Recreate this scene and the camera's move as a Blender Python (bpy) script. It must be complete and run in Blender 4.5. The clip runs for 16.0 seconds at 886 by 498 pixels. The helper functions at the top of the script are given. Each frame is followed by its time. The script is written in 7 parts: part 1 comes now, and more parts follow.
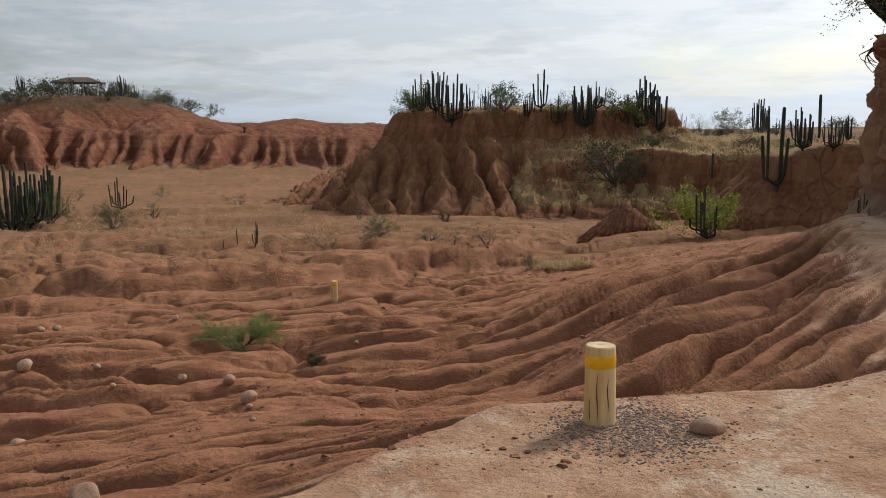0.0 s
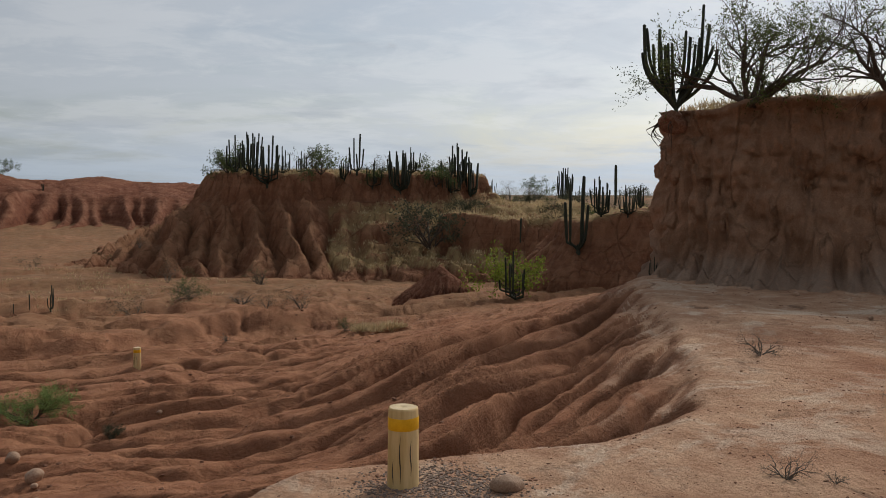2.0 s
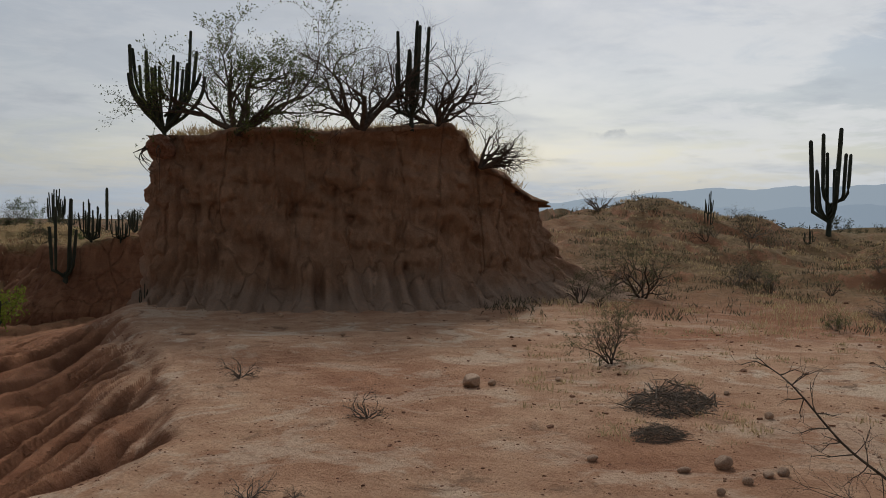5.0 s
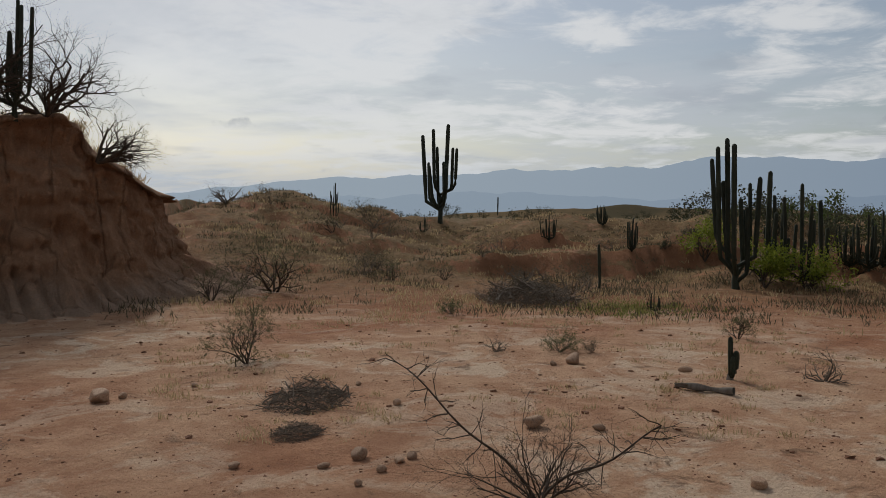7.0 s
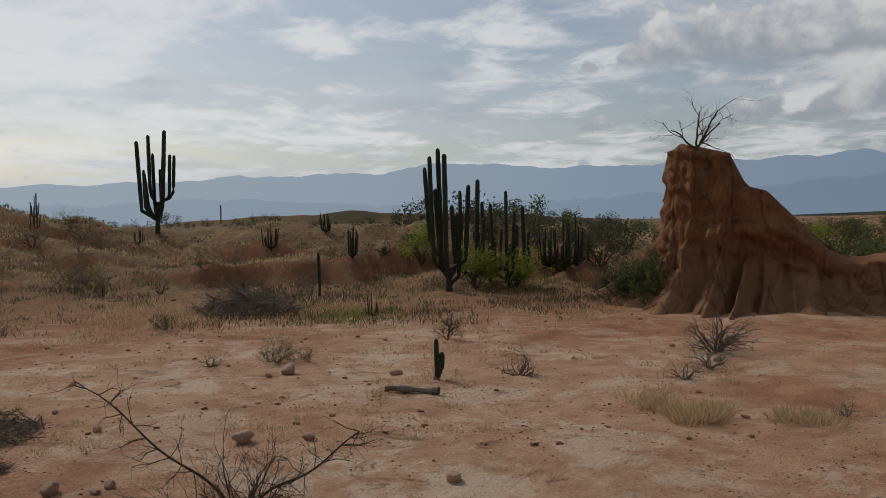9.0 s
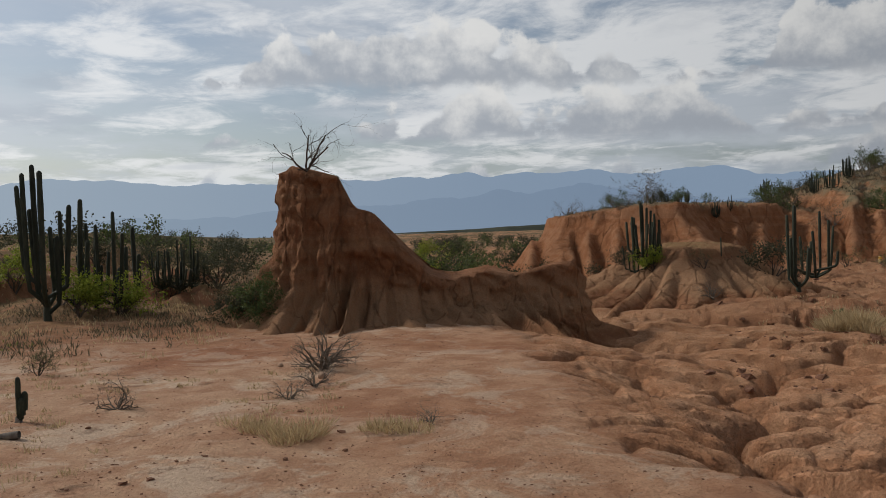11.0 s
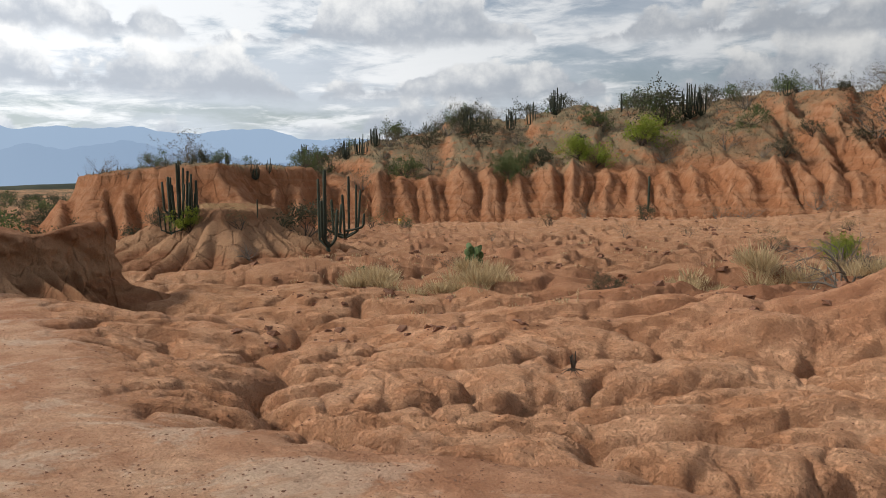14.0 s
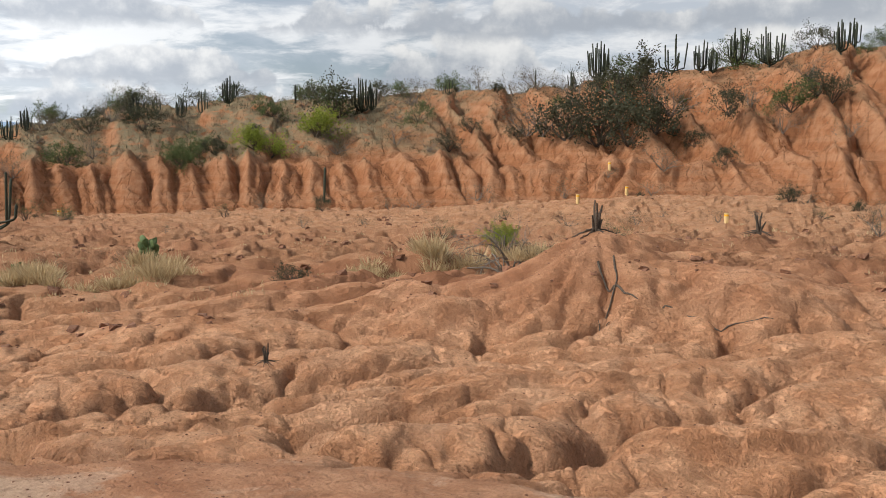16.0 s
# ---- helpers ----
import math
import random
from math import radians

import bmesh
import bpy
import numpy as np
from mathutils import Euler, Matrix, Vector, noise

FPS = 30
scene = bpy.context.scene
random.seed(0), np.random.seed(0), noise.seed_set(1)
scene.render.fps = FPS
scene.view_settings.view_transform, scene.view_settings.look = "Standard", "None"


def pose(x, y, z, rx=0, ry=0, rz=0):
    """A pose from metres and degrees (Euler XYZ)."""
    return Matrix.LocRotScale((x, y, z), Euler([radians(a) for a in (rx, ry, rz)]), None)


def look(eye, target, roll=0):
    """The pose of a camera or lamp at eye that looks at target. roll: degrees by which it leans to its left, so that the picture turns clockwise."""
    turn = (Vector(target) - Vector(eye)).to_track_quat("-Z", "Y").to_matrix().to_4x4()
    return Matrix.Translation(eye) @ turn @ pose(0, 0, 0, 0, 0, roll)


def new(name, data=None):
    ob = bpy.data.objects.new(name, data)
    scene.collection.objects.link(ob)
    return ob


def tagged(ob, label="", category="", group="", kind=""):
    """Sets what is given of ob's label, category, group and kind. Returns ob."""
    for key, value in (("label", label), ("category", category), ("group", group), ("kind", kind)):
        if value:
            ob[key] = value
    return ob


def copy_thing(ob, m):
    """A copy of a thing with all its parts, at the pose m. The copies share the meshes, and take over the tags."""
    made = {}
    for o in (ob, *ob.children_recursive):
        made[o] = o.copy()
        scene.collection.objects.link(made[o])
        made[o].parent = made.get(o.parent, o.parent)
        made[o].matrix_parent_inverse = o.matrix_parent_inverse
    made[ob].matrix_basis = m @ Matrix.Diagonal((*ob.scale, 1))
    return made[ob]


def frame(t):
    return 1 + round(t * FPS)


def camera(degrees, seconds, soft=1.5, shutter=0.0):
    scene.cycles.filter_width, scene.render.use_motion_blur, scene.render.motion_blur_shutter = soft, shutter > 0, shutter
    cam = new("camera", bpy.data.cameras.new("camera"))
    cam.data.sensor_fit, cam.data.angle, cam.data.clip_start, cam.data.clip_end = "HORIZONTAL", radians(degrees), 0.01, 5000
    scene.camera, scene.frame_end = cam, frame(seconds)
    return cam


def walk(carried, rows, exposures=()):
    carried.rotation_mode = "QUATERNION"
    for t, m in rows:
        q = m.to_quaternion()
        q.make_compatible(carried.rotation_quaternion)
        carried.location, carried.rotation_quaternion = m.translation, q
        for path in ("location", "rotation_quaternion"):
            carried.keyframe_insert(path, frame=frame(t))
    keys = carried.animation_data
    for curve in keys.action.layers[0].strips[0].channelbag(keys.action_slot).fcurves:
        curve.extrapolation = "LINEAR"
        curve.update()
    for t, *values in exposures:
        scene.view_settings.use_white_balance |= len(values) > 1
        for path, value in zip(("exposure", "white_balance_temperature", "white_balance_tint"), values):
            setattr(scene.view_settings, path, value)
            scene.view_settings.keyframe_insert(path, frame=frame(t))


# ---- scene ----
cam = camera(53.17, 16.0, soft=0.9)
PATH = [
    (0.0, pose(-0.000, 0.000, 1.600, 82.22, 0.59, -0.08)),
    (0.5, pose(0.022, 0.003, 1.594, 82.96, 0.05, -4.81)),
    (1.0, pose(0.036, 0.005, 1.594, 84.08, -0.15, -7.34)),
    (1.5, pose(0.053, -0.002, 1.597, 85.36, -0.16, -9.01)),
    (2.0, pose(0.082, -0.009, 1.600, 86.25, -0.47, -11.77)),
    (2.5, pose(0.116, -0.023, 1.605, 86.15, -0.40, -15.42)),
    (3.0, pose(0.167, -0.010, 1.607, 86.21, -0.34, -19.31)),
    (3.5, pose(0.200, 0.003, 1.609, 87.15, 0.23, -23.01)),
    (4.0, pose(0.251, -0.020, 1.628, 88.56, 0.74, -30.29)),
    (4.5, pose(0.288, -0.037, 1.632, 88.91, -0.05, -37.48)),
    (5.0, pose(0.336, -0.041, 1.618, 88.26, -1.06, -43.09)),
    (5.2, pose(0.368, -0.038, 1.602, 87.94, -1.37, -45.72)),
    (7.3, pose(0.229, -0.056, 1.764, 87.45, 0.48, -69.34)),
    (7.5, pose(0.223, -0.076, 1.773, 87.13, 0.75, -70.87)),
    (8.0, pose(0.235, -0.140, 1.782, 86.94, 0.88, -75.75)),
    (8.5, pose(0.220, -0.212, 1.790, 87.72, 0.98, -80.46)),
    (9.0, pose(0.214, -0.260, 1.793, 88.05, 0.94, -84.30)),
    (9.5, pose(0.236, -0.293, 1.782, 88.26, 0.74, -89.96)),
    (9.7, pose(0.230, -0.329, 1.790, 88.43, 0.86, -92.60)),
    (11.8, pose(0.154, -0.596, 1.839, 88.32, 1.55, -116.13)),
    (12.0, pose(0.140, -0.608, 1.840, 88.13, 1.58, -118.08)),
    (12.5, pose(0.115, -0.691, 1.836, 87.56, 1.61, -124.53)),
    (13.0, pose(0.085, -0.766, 1.821, 87.13, 1.09, -130.21)),
    (13.5, pose(0.079, -0.789, 1.818, 86.77, 0.57, -133.82)),
    (14.0, pose(0.105, -0.794, 1.809, 85.88, 0.22, -136.81)),
    (14.5, pose(0.162, -0.772, 1.814, 85.81, 0.60, -141.68)),
    (15.0, pose(0.213, -0.691, 1.806, 85.59, 0.68, -146.54)),
    (15.5, pose(0.256, -0.660, 1.800, 85.10, 0.02, -151.63)),
    (16.0, pose(0.237, -0.670, 1.808, 85.33, -0.43, -157.72)),
]
walk(cam, PATH, [(0.0, 0.03), (1.5, -0.23), (3.0, -0.67), (5.0, -0.82), (8.0, -0.82), (9.7, -0.75), (12.0, -0.33), (13.5, 0.02), (16.0, 0.42)])

# ---- light ----
SUN_AZ, SUN_EL = 44.0, 38.0
world = bpy.data.worlds.new("sky")
scene.world = world
world.use_nodes = True


def build_sky(tree):
    n, l = tree.nodes, tree.links
    n.clear()
    out = n.new("ShaderNodeOutputWorld")
    bg = n.new("ShaderNodeBackground")
    sky = n.new("ShaderNodeTexSky")
    sky.sky_type, sky.sun_disc = "NISHITA", False
    sky.sun_elevation, sky.sun_rotation = radians(SUN_EL), radians(SUN_AZ)
    sky.air_density, sky.dust_density = 1.0, 1.5
    geo = n.new("ShaderNodeTexCoord")
    sep = n.new("ShaderNodeSeparateXYZ")
    l.new(geo.outputs["Generated"], sep.inputs[0])

    def mth(op, a, b=None, c=None):
        m = n.new("ShaderNodeMath")
        m.operation = op
        for i, v in enumerate((a, b, c)):
            if v is None:
                continue
            if isinstance(v, (int, float)):
                m.inputs[i].default_value = v
            else:
                l.new(v, m.inputs[i])
        return m.outputs[0]

    def ramp(v, a, b):
        m = n.new("ShaderNodeMapRange")
        m.interpolation_type = "SMOOTHSTEP"
        l.new(v, m.inputs[0])
        m.inputs[1].default_value, m.inputs[2].default_value = a, b
        return m.outputs[0]

    up = mth("MAXIMUM", sep.outputs[2], 0.0)
    # cloud deck seen in perspective
    den = mth("ADD", up, 0.10)
    u, v = mth("DIVIDE", sep.outputs[0], den), mth("DIVIDE", sep.outputs[1], den)

    def tex(scale, x, y, z, detail, rough, dist=0.0):
        c = n.new("ShaderNodeCombineXYZ")
        for i, w in enumerate((x, y, z)):
            if isinstance(w, (int, float)):
                c.inputs[i].default_value = w
            else:
                l.new(w, c.inputs[i])
        t = n.new("ShaderNodeTexNoise")
        l.new(c.outputs[0], t.inputs["Vector"])
        t.inputs["Scale"].default_value, t.inputs["Detail"].default_value = scale, detail
        t.inputs["Roughness"].default_value, t.inputs["Distortion"].default_value = rough, dist
        return t.outputs["Fac"]

    veil = tex(0.45, u, v, 3.1, 9, 0.62, 0.4)
    streak = tex(0.9, u, v, 8.7, 8, 0.6, 0.2)
    # heaped clouds in rows: level grey bases, knobbed white tops
    azi = mth("ARCTAN2", mth("SUBTRACT", mth("MULTIPLY", sep.outputs[0], 0.208), mth("MULTIPLY", sep.outputs[1], 0.978)), mth("ADD", mth("MULTIPLY", sep.outputs[1], 0.208), mth("MULTIPLY", sep.outputs[0], 0.978)))
    south = ramp(mth("MULTIPLY", sep.outputs[1], -1.0), -0.15, 0.30)
    rows = []
    for k, (foot, tall, wide) in enumerate(((0.055, 0.050, 9.0), (0.098, 0.066, 6.0), (0.158, 0.075, 5.0))):
        line = mth("MULTIPLY_ADD", tex(3.5, azi, 2.3 * k, 0.4, 3, 0.5), 0.030, foot - 0.015)
        rise = mth("SUBTRACT", up, line)
        big = tex(wide, azi, 7.7 * k + 1.3, 0.0, 2, 0.5)
        heap = n.new("ShaderNodeTexVoronoi")
        heap.feature = "SMOOTH_F1"
        hc = n.new("ShaderNodeCombineXYZ")
        l.new(azi, hc.inputs[0])
        l.new(mth("MULTIPLY", up, 1.35), hc.inputs[1])
        hc.inputs[2].default_value = 3.0 * k
        l.new(hc.outputs[0], heap.inputs["Vector"])
        heap.inputs["Scale"].default_value, heap.inputs["Smoothness"].default_value, heap.inputs["Detail"].default_value = 17.0 - 2.5 * k, 0.5, 3.0
        knob = mth("SUBTRACT", 0.42, heap.outputs["Distance"])
        fray = mth("SUBTRACT", tex(30.0, azi, up, 5.0 + k, 6, 0.6), 0.5)
        grown = mth("ADD", mth("MULTIPLY", mth("SUBTRACT", big, 0.5), 4.2), mth("MULTIPLY_ADD", south, 1.25, -0.35))
        top = mth("MULTIPLY", mth("MINIMUM", mth("MAXIMUM", grown, -0.3), 1.3), tall)
        edge = mth("ADD", mth("SUBTRACT", top, rise), mth("ADD", mth("MULTIPLY", knob, tall * 0.8), mth("MULTIPLY", fray, tall * 0.75)))
        m1 = mth("MULTIPLY", ramp(edge, 0.0, 0.012), ramp(mth("ADD", rise, mth("MULTIPLY", fray, 0.03)), -0.009, 0.008))
        lit = mth("ADD", mth("DIVIDE", rise, mth("ADD", mth("MAXIMUM", top, 0.0), tall * 0.3)), mth("ADD", mth("MULTIPLY", knob, 0.35), mth("MULTIPLY", fray, 1.1)))
        rows.append((m1, ramp(lit, -0.15, 0.50)))

    def mix(f, a, b):
        m = n.new("ShaderNodeMix")
        m.data_type = "RGBA"
        if isinstance(f, (int, float)):
            m.inputs[0].default_value = f
        else:
            l.new(f, m.inputs[0])
        for s, w in ((m.inputs[6], a), (m.inputs[7], b)):
            if isinstance(w, tuple):
                s.default_value = (*w, 1)
            else:
                l.new(w, s)
        return m.outputs[2]

    blue = n.new("ShaderNodeVectorMath")
    blue.operation = "SCALE"
    l.new(sky.outputs[0], blue.inputs[0])
    blue.inputs[3].default_value = 0.09
    # thin cloud over the clear sky
    col = mix(mth("MULTIPLY_ADD", ramp(veil, 0.36, 0.60), 0.62, 0.22), blue.outputs[0], (0.65, 0.70, 0.77))
    flock = tex(2.6, u, v, 4.2, 8, 0.62, 0.5)
    col = mix(mth("MULTIPLY", ramp(mth("ADD", mth("MULTIPLY", streak, 0.6), mth("MULTIPLY", flock, 0.4)), 0.455, 0.57), mth("MULTIPLY_ADD", ramp(sep.outputs[1], 0.9, 0.2), 0.55, 0.25)), col, (0.98, 0.99, 1.0))
    col = mix(mth("MULTIPLY", ramp(tex(1.3, u, v, 5.5, 6, 0.55), 0.55, 0.7), 0.35), col, (0.45, 0.50, 0.58))
    for m1, lit in rows:
        col = mix(mth("MULTIPLY", m1, 0.92), col, mix(lit, (0.46, 0.50, 0.56), (0.94, 0.94, 0.93)))
    # haze near the horizon
    col = mix(mth("SUBTRACT", 0.65, mth("MULTIPLY", ramp(up, 0.01, 0.085), 0.65)), col, (0.52, 0.63, 0.76))
    side = mth("ADD", mth("MULTIPLY", sep.outputs[0], 0.85), mth("MULTIPLY", sep.outputs[1], 0.5))
    glow = n.new("ShaderNodeVectorMath")
    glow.operation = "SCALE"
    l.new(col, glow.inputs[0])
    l.new(mth("MAXIMUM", mth("MULTIPLY_ADD", side, 0.58, 0.72), 0.66), glow.inputs[3])
    l.new(glow.outputs[0], bg.inputs[0])
    bg.inputs[1].default_value = 1.0
    l.new(bg.outputs[0], out.inputs[0])


build_sky(world.node_tree)
sun = new("sun", bpy.data.lights.new("sun", "SUN"))
sun.data.energy, sun.data.angle, sun.data.color = 3.0, radians(8.0), (1.0, 0.94, 0.85)
sun.matrix_world = look((0, 0, 40), (-math.sin(radians(SUN_AZ)) * math.cos(radians(SUN_EL)) * 40,
                                     -math.cos(radians(SUN_AZ)) * math.cos(radians(SUN_EL)) * 40,
                                     40 - math.sin(radians(SUN_EL)) * 40))

# ---- noise ----


def lattice(ix, iy, seed):
    h = (ix.astype(np.int64) * 374761393 + iy.astype(np.int64) * 668265263 + seed * 1442695041) & 0xFFFFFFFF
    h = ((h ^ (h >> 13)) * 1274126177) & 0xFFFFFFFF
    return ((h ^ (h >> 16)) & 0xFFFF) / 65536.0 * 2 * np.pi


def pn(x, y, seed=0):
    """Gradient noise, about -0.7 to 0.7."""
    x, y = np.broadcast_arrays(np.asarray(x, float), np.asarray(y, float))
    ix, iy = np.floor(x), np.floor(y)
    fx, fy = x - ix, y - iy
    u, v = fx * fx * fx * (fx * (fx * 6 - 15) + 10), fy * fy * fy * (fy * (fy * 6 - 15) + 10)
    r = []
    for dy in (0, 1):
        for dx in (0, 1):
            a = lattice(ix + dx, iy + dy, seed)
            r.append(np.cos(a) * (fx - dx) + np.sin(a) * (fy - dy))
    return (r[0] * (1 - u) + r[1] * u) * (1 - v) + (r[2] * (1 - u) + r[3] * u) * v


def fbm(x, y, octaves=4, seed=0, gain=0.5):
    s, a = 0.0, 1.0
    for i in range(octaves):
        s = s + a * pn(np.asarray(x) * 2 ** i, np.asarray(y) * 2 ** i, seed + i * 17)
        a *= gain
    return s


def step(a, b, x):
    t = np.clip((np.asarray(x, float) - a) / (b - a), 0, 1)
    return t * t * (3 - 2 * t)


def bell(x, y, cx, cy, rx, ry=None, turn=0.0):
    c, s = math.cos(radians(turn)), math.sin(radians(turn))
    dx, dy = x - cx, y - cy
    a, b = (dx * c + dy * s) / rx, (-dx * s + dy * c) / (ry or rx)
    return np.exp(-(a * a + b * b))


def along(x, y, pts):
    """Signed distance from a line of points (positive on its left) and the way along it."""
    best = np.full(np.shape(x), 1e9)
    sgn, arc, run = np.ones(np.shape(x)), np.zeros(np.shape(x)), 0.0
    for i in range(len(pts) - 1):
        (ax, ay), (bx, by) = pts[i], pts[i + 1]
        ex, ey = bx - ax, by - ay
        ln = math.hypot(ex, ey)
        lo, hi = (-1e3 if i == 0 else 0.0), (1e3 if i == len(pts) - 2 else 1.0)
        t = np.clip(((x - ax) * ex + (y - ay) * ey) / ln ** 2, lo, hi)
        d = np.hypot(x - ax - t * ex, y - ay - t * ey)
        near = d < best
        best = np.where(near, d, best)
        sgn = np.where(near, np.sign(ex * (y - ay) - ey * (x - ax)), sgn)
        arc = np.where(near, run + t * ln, arc)
        run += ln
    return best * sgn, arc


# ---- the lie of the land ----
LIP_WASH = [(-9, 0.5), (-3, 2.3), (-0.6, 3.7), (0.4, 4.9), (1.7, 5.25), (2.8, 5.4), (3.6, 6.0), (4.0, 7.0), (4.5, 8.4), (5.4, 10.2), (6.2, 13.0), (7.3, 15.6), (11.0, 19.5), (18, 24)]
LIP_GULLY = [(-14, -9), (-2, -5.7), (1.4, -5.6), (2.6, -5.6), (4.1, -5.2), (4.8, -4.8), (5.4, -4.5), (6.2, -4.1), (7.2, -4.1), (9.3, -4.9), (13.3, -6.0), (18, -6.4)]


def polar(x, y):
    return np.degrees(np.arctan2(x, y)), np.hypot(x, y)


def lay_of_land(x, y):
    x, y = np.asarray(x, float), np.asarray(y, float)
    az, r = polar(x, y)
    wob = fbm(x * 0.35, y * 0.35, 3, 5)
    z = 0.05 * fbm(x * 0.5, y * 0.5, 4, 1) * step(1, 4, r) + 0.012 * fbm(x * 4, y * 4, 3, 2)
    # wash on the far side of the first lip
    d, s = along(x, y, LIP_WASH)
    d = d + 0.35 * wob + 0.12 * fbm(x * 1.6, y * 1.6, 2, 8)
    di = np.maximum(d, 0)
    fall = 2.05 * (1 - np.exp(-di / 4.6)) + 0.006 * di
    slope = np.exp(-di / 6.0) * step(0.0, 1.2, di)
    # rills run down from the lip and bend along the wash
    bend = np.where(x < 0, 0, np.where(x < 3, x * x / 7, 9 / 7 + 0.85 * (x - 3)))
    ph = y - bend + 0.55 * fbm(x * 0.30, y * 0.30, 3, 21) + 0.10 * fbm(x * 1.3, y * 1.3, 2, 22)
    flank = step(0.5, 2.5, x) * (1 - step(13, 17, y))
    reach = step(0.1, 0.9, di) * (1 - 0.75 * step(9, 16, di))
    soft = 0.03 + 0.004 * r
    c1 = np.sqrt((pn(ph * 0.95, x * 0.10, 31) * 2) ** 2 + soft ** 2)
    c2 = np.sqrt((pn(ph * 2.3 + 4, x * 0.14, 33) * 2) ** 2 + soft ** 2)
    c3 = np.sqrt((pn(ph * 4.3 + 9, x * 0.16, 34) * 2) ** 2 + soft ** 2)
    wall = (0.32 - 0.06 * flank) * np.minimum(c1 / (0.20 + 0.30 * flank), 1) ** 0.7 + (0.07 + 0.05 * flank) * np.minimum(c2 / (0.22 + 0.28 * flank), 1) ** 0.75 * (1 - 0.6 * step(12, 22, r)) + (0.03 + 0.05 * flank) * np.minimum(c3 / 0.6, 1) ** 0.7 * (1 - step(12, 20, r))
    spur = flank * step(0.8, 3.0, di) * (1 - step(6.5, 10, di)) * (1 - np.minimum(np.abs(pn(ph * 0.50 + 0.35, x * 0.06, 35)) * 3.2, 1.4))
    zw = -fall + reach * (wall - 0.36) * (0.95 + 0.75 * flank) + spur * 0.42
    # shallow runnels across the wash floor
    fl = step(3, 9, di)
    mean = np.abs(fbm(x * 0.16 + 0.3 * wob, y * 0.42, 3, 41))
    zw = zw - fl * (0.26 * np.exp(-mean / 0.03) + 0.14 * np.exp(-np.abs(fbm(x * 0.22, y * 0.8, 2, 43)) / 0.06)) * (1 - 0.8 * step(26, 36, r))
    bank = step(0, 0.7, y - 22.5 - 0.20 * x - 2.4 * fbm(x * 0.16, 1.7, 3, 45)) * (1 - step(1.5, 4.5, x))
    zw = zw + bank * (0.30 + 0.25 * np.abs(fbm(x * 0.6, y * 0.35, 2, 47))) * (1 - 0.8 * step(27, 36, y))
    tr = (0.5 + 0.5 * fbm(x * 0.07 + 2, y * 0.22, 3, 44)) * 6 + 0.10 * fbm(x * 0.9, y * 0.9, 3, 46)
    zw = zw + fl * (1 - step(42, 56, r)) * 0.85 * ((np.floor(tr) + step(0.8, 1.0, tr - np.floor(tr))) / 6 - 0.5)
    zw = zw + fl * (0.09 * fbm(x * 0.7, y * 0.7, 4, 49) * (1 - 0.6 * step(25, 40, r)))
    zw = zw + step(58, 95, r) * 2.5 + step(24, 40, r) * step(18, 27, az) * 1.2
    z = z + step(-0.15, 0.35, d) * zw
    # gully on the other side
    g, q = along(x, y, LIP_GULLY)
    g = -g + 0.30 * fbm(x * 0.5, y * 0.5, 3, 61) + 0.10 * fbm(x * 1.8, y * 1.8, 2, 62)
    gi = np.maximum(g, 0)
    wx = x + 0.7 * fbm(x * 0.45, y * 0.45, 2, 71)
    wy = y + 0.7 * fbm(x * 0.45, y * 0.45, 2, 73)
    # the runnels drain from the far right towards the hollow
    ca, sa = math.cos(radians(-28)), math.sin(radians(-28))
    lx, ly = wx * ca - wy * sa, wx * sa + wy * ca
    fine = 1 - step(9, 17, r)
    lump = 0.22 * fbm(lx * 0.20, ly * 0.60, 3, 75) + 0.13 * fbm(x * 0.55, y * 0.55, 3, 78) + 0.035 * fbm(x * 3.1, y * 3.1, 4, 70) * fine
    lump = lump - 0.05 * fine * np.exp(-np.abs(fbm(wx * 1.3, wy * 1.9, 2, 77)) / 0.06)
    tread = (0.5 + 0.5 * fbm(lx * 0.13 + 3, ly * 0.36, 3, 74)) * 5.0 + 0.25 * fbm(x * 1.1, y * 1.1, 3, 76)
    rise = (np.floor(tread) + step(0.80, 1.0, tread - np.floor(tread))) / 5.0
    fade = 1 - 0.45 * step(9, 20, gi)
    lie = np.interp(gi, [0, 3, 8, 13, 24, 34, 42], [-0.20, -0.30, -0.02, 0.28, 0.50, 0.80, 1.0]) + 0.4 * step(22, 36, gi) * step(146, 172, az)
    zg = lie + lump * fade + (0.55 + 0.30 * step(8, 13, gi)) * (rise - 0.5) * fade * (1 - 0.5 * step(14, 24, gi)) - 0.026 * np.clip(x - 4, -8, 12) * step(0, 6, gi)
    ledge = (0.5 + fbm(lx * 0.07, ly * 0.24, 4, 68)) * 9 + 0.3 * fbm(x * 0.8, y * 0.8, 3, 69)
    zg = zg + 0.20 * (np.floor(ledge) + step(0.80, 1.0, ledge - np.floor(ledge)) - ledge) * step(7, 12, gi) * (1 - step(30, 38, gi)) + 0.05 * fbm(x * 1.2, y * 1.2, 4, 67) * step(9, 15, gi)
    zg = zg + 0.12 * step(0, 14, gi) * bell(x, y, 1.5, -16, 7, 6)
    for cx, cy, rr, hh in ((5.9, -13.2, 0.85, 0.62), (3.1, -13.6, 1.2, 0.95), (0.7, -13.0, 1.3, 0.55)):
        ang = np.arctan2(y - cy, x - cx)
        fin = 1 + 0.16 * np.abs(np.sin(ang * 5 + 2 * wob)) + 0.1 * wob
        zg = zg + hh * np.exp(-((np.hypot(x - cx, y - cy) / (rr * fin)) ** 1.7))
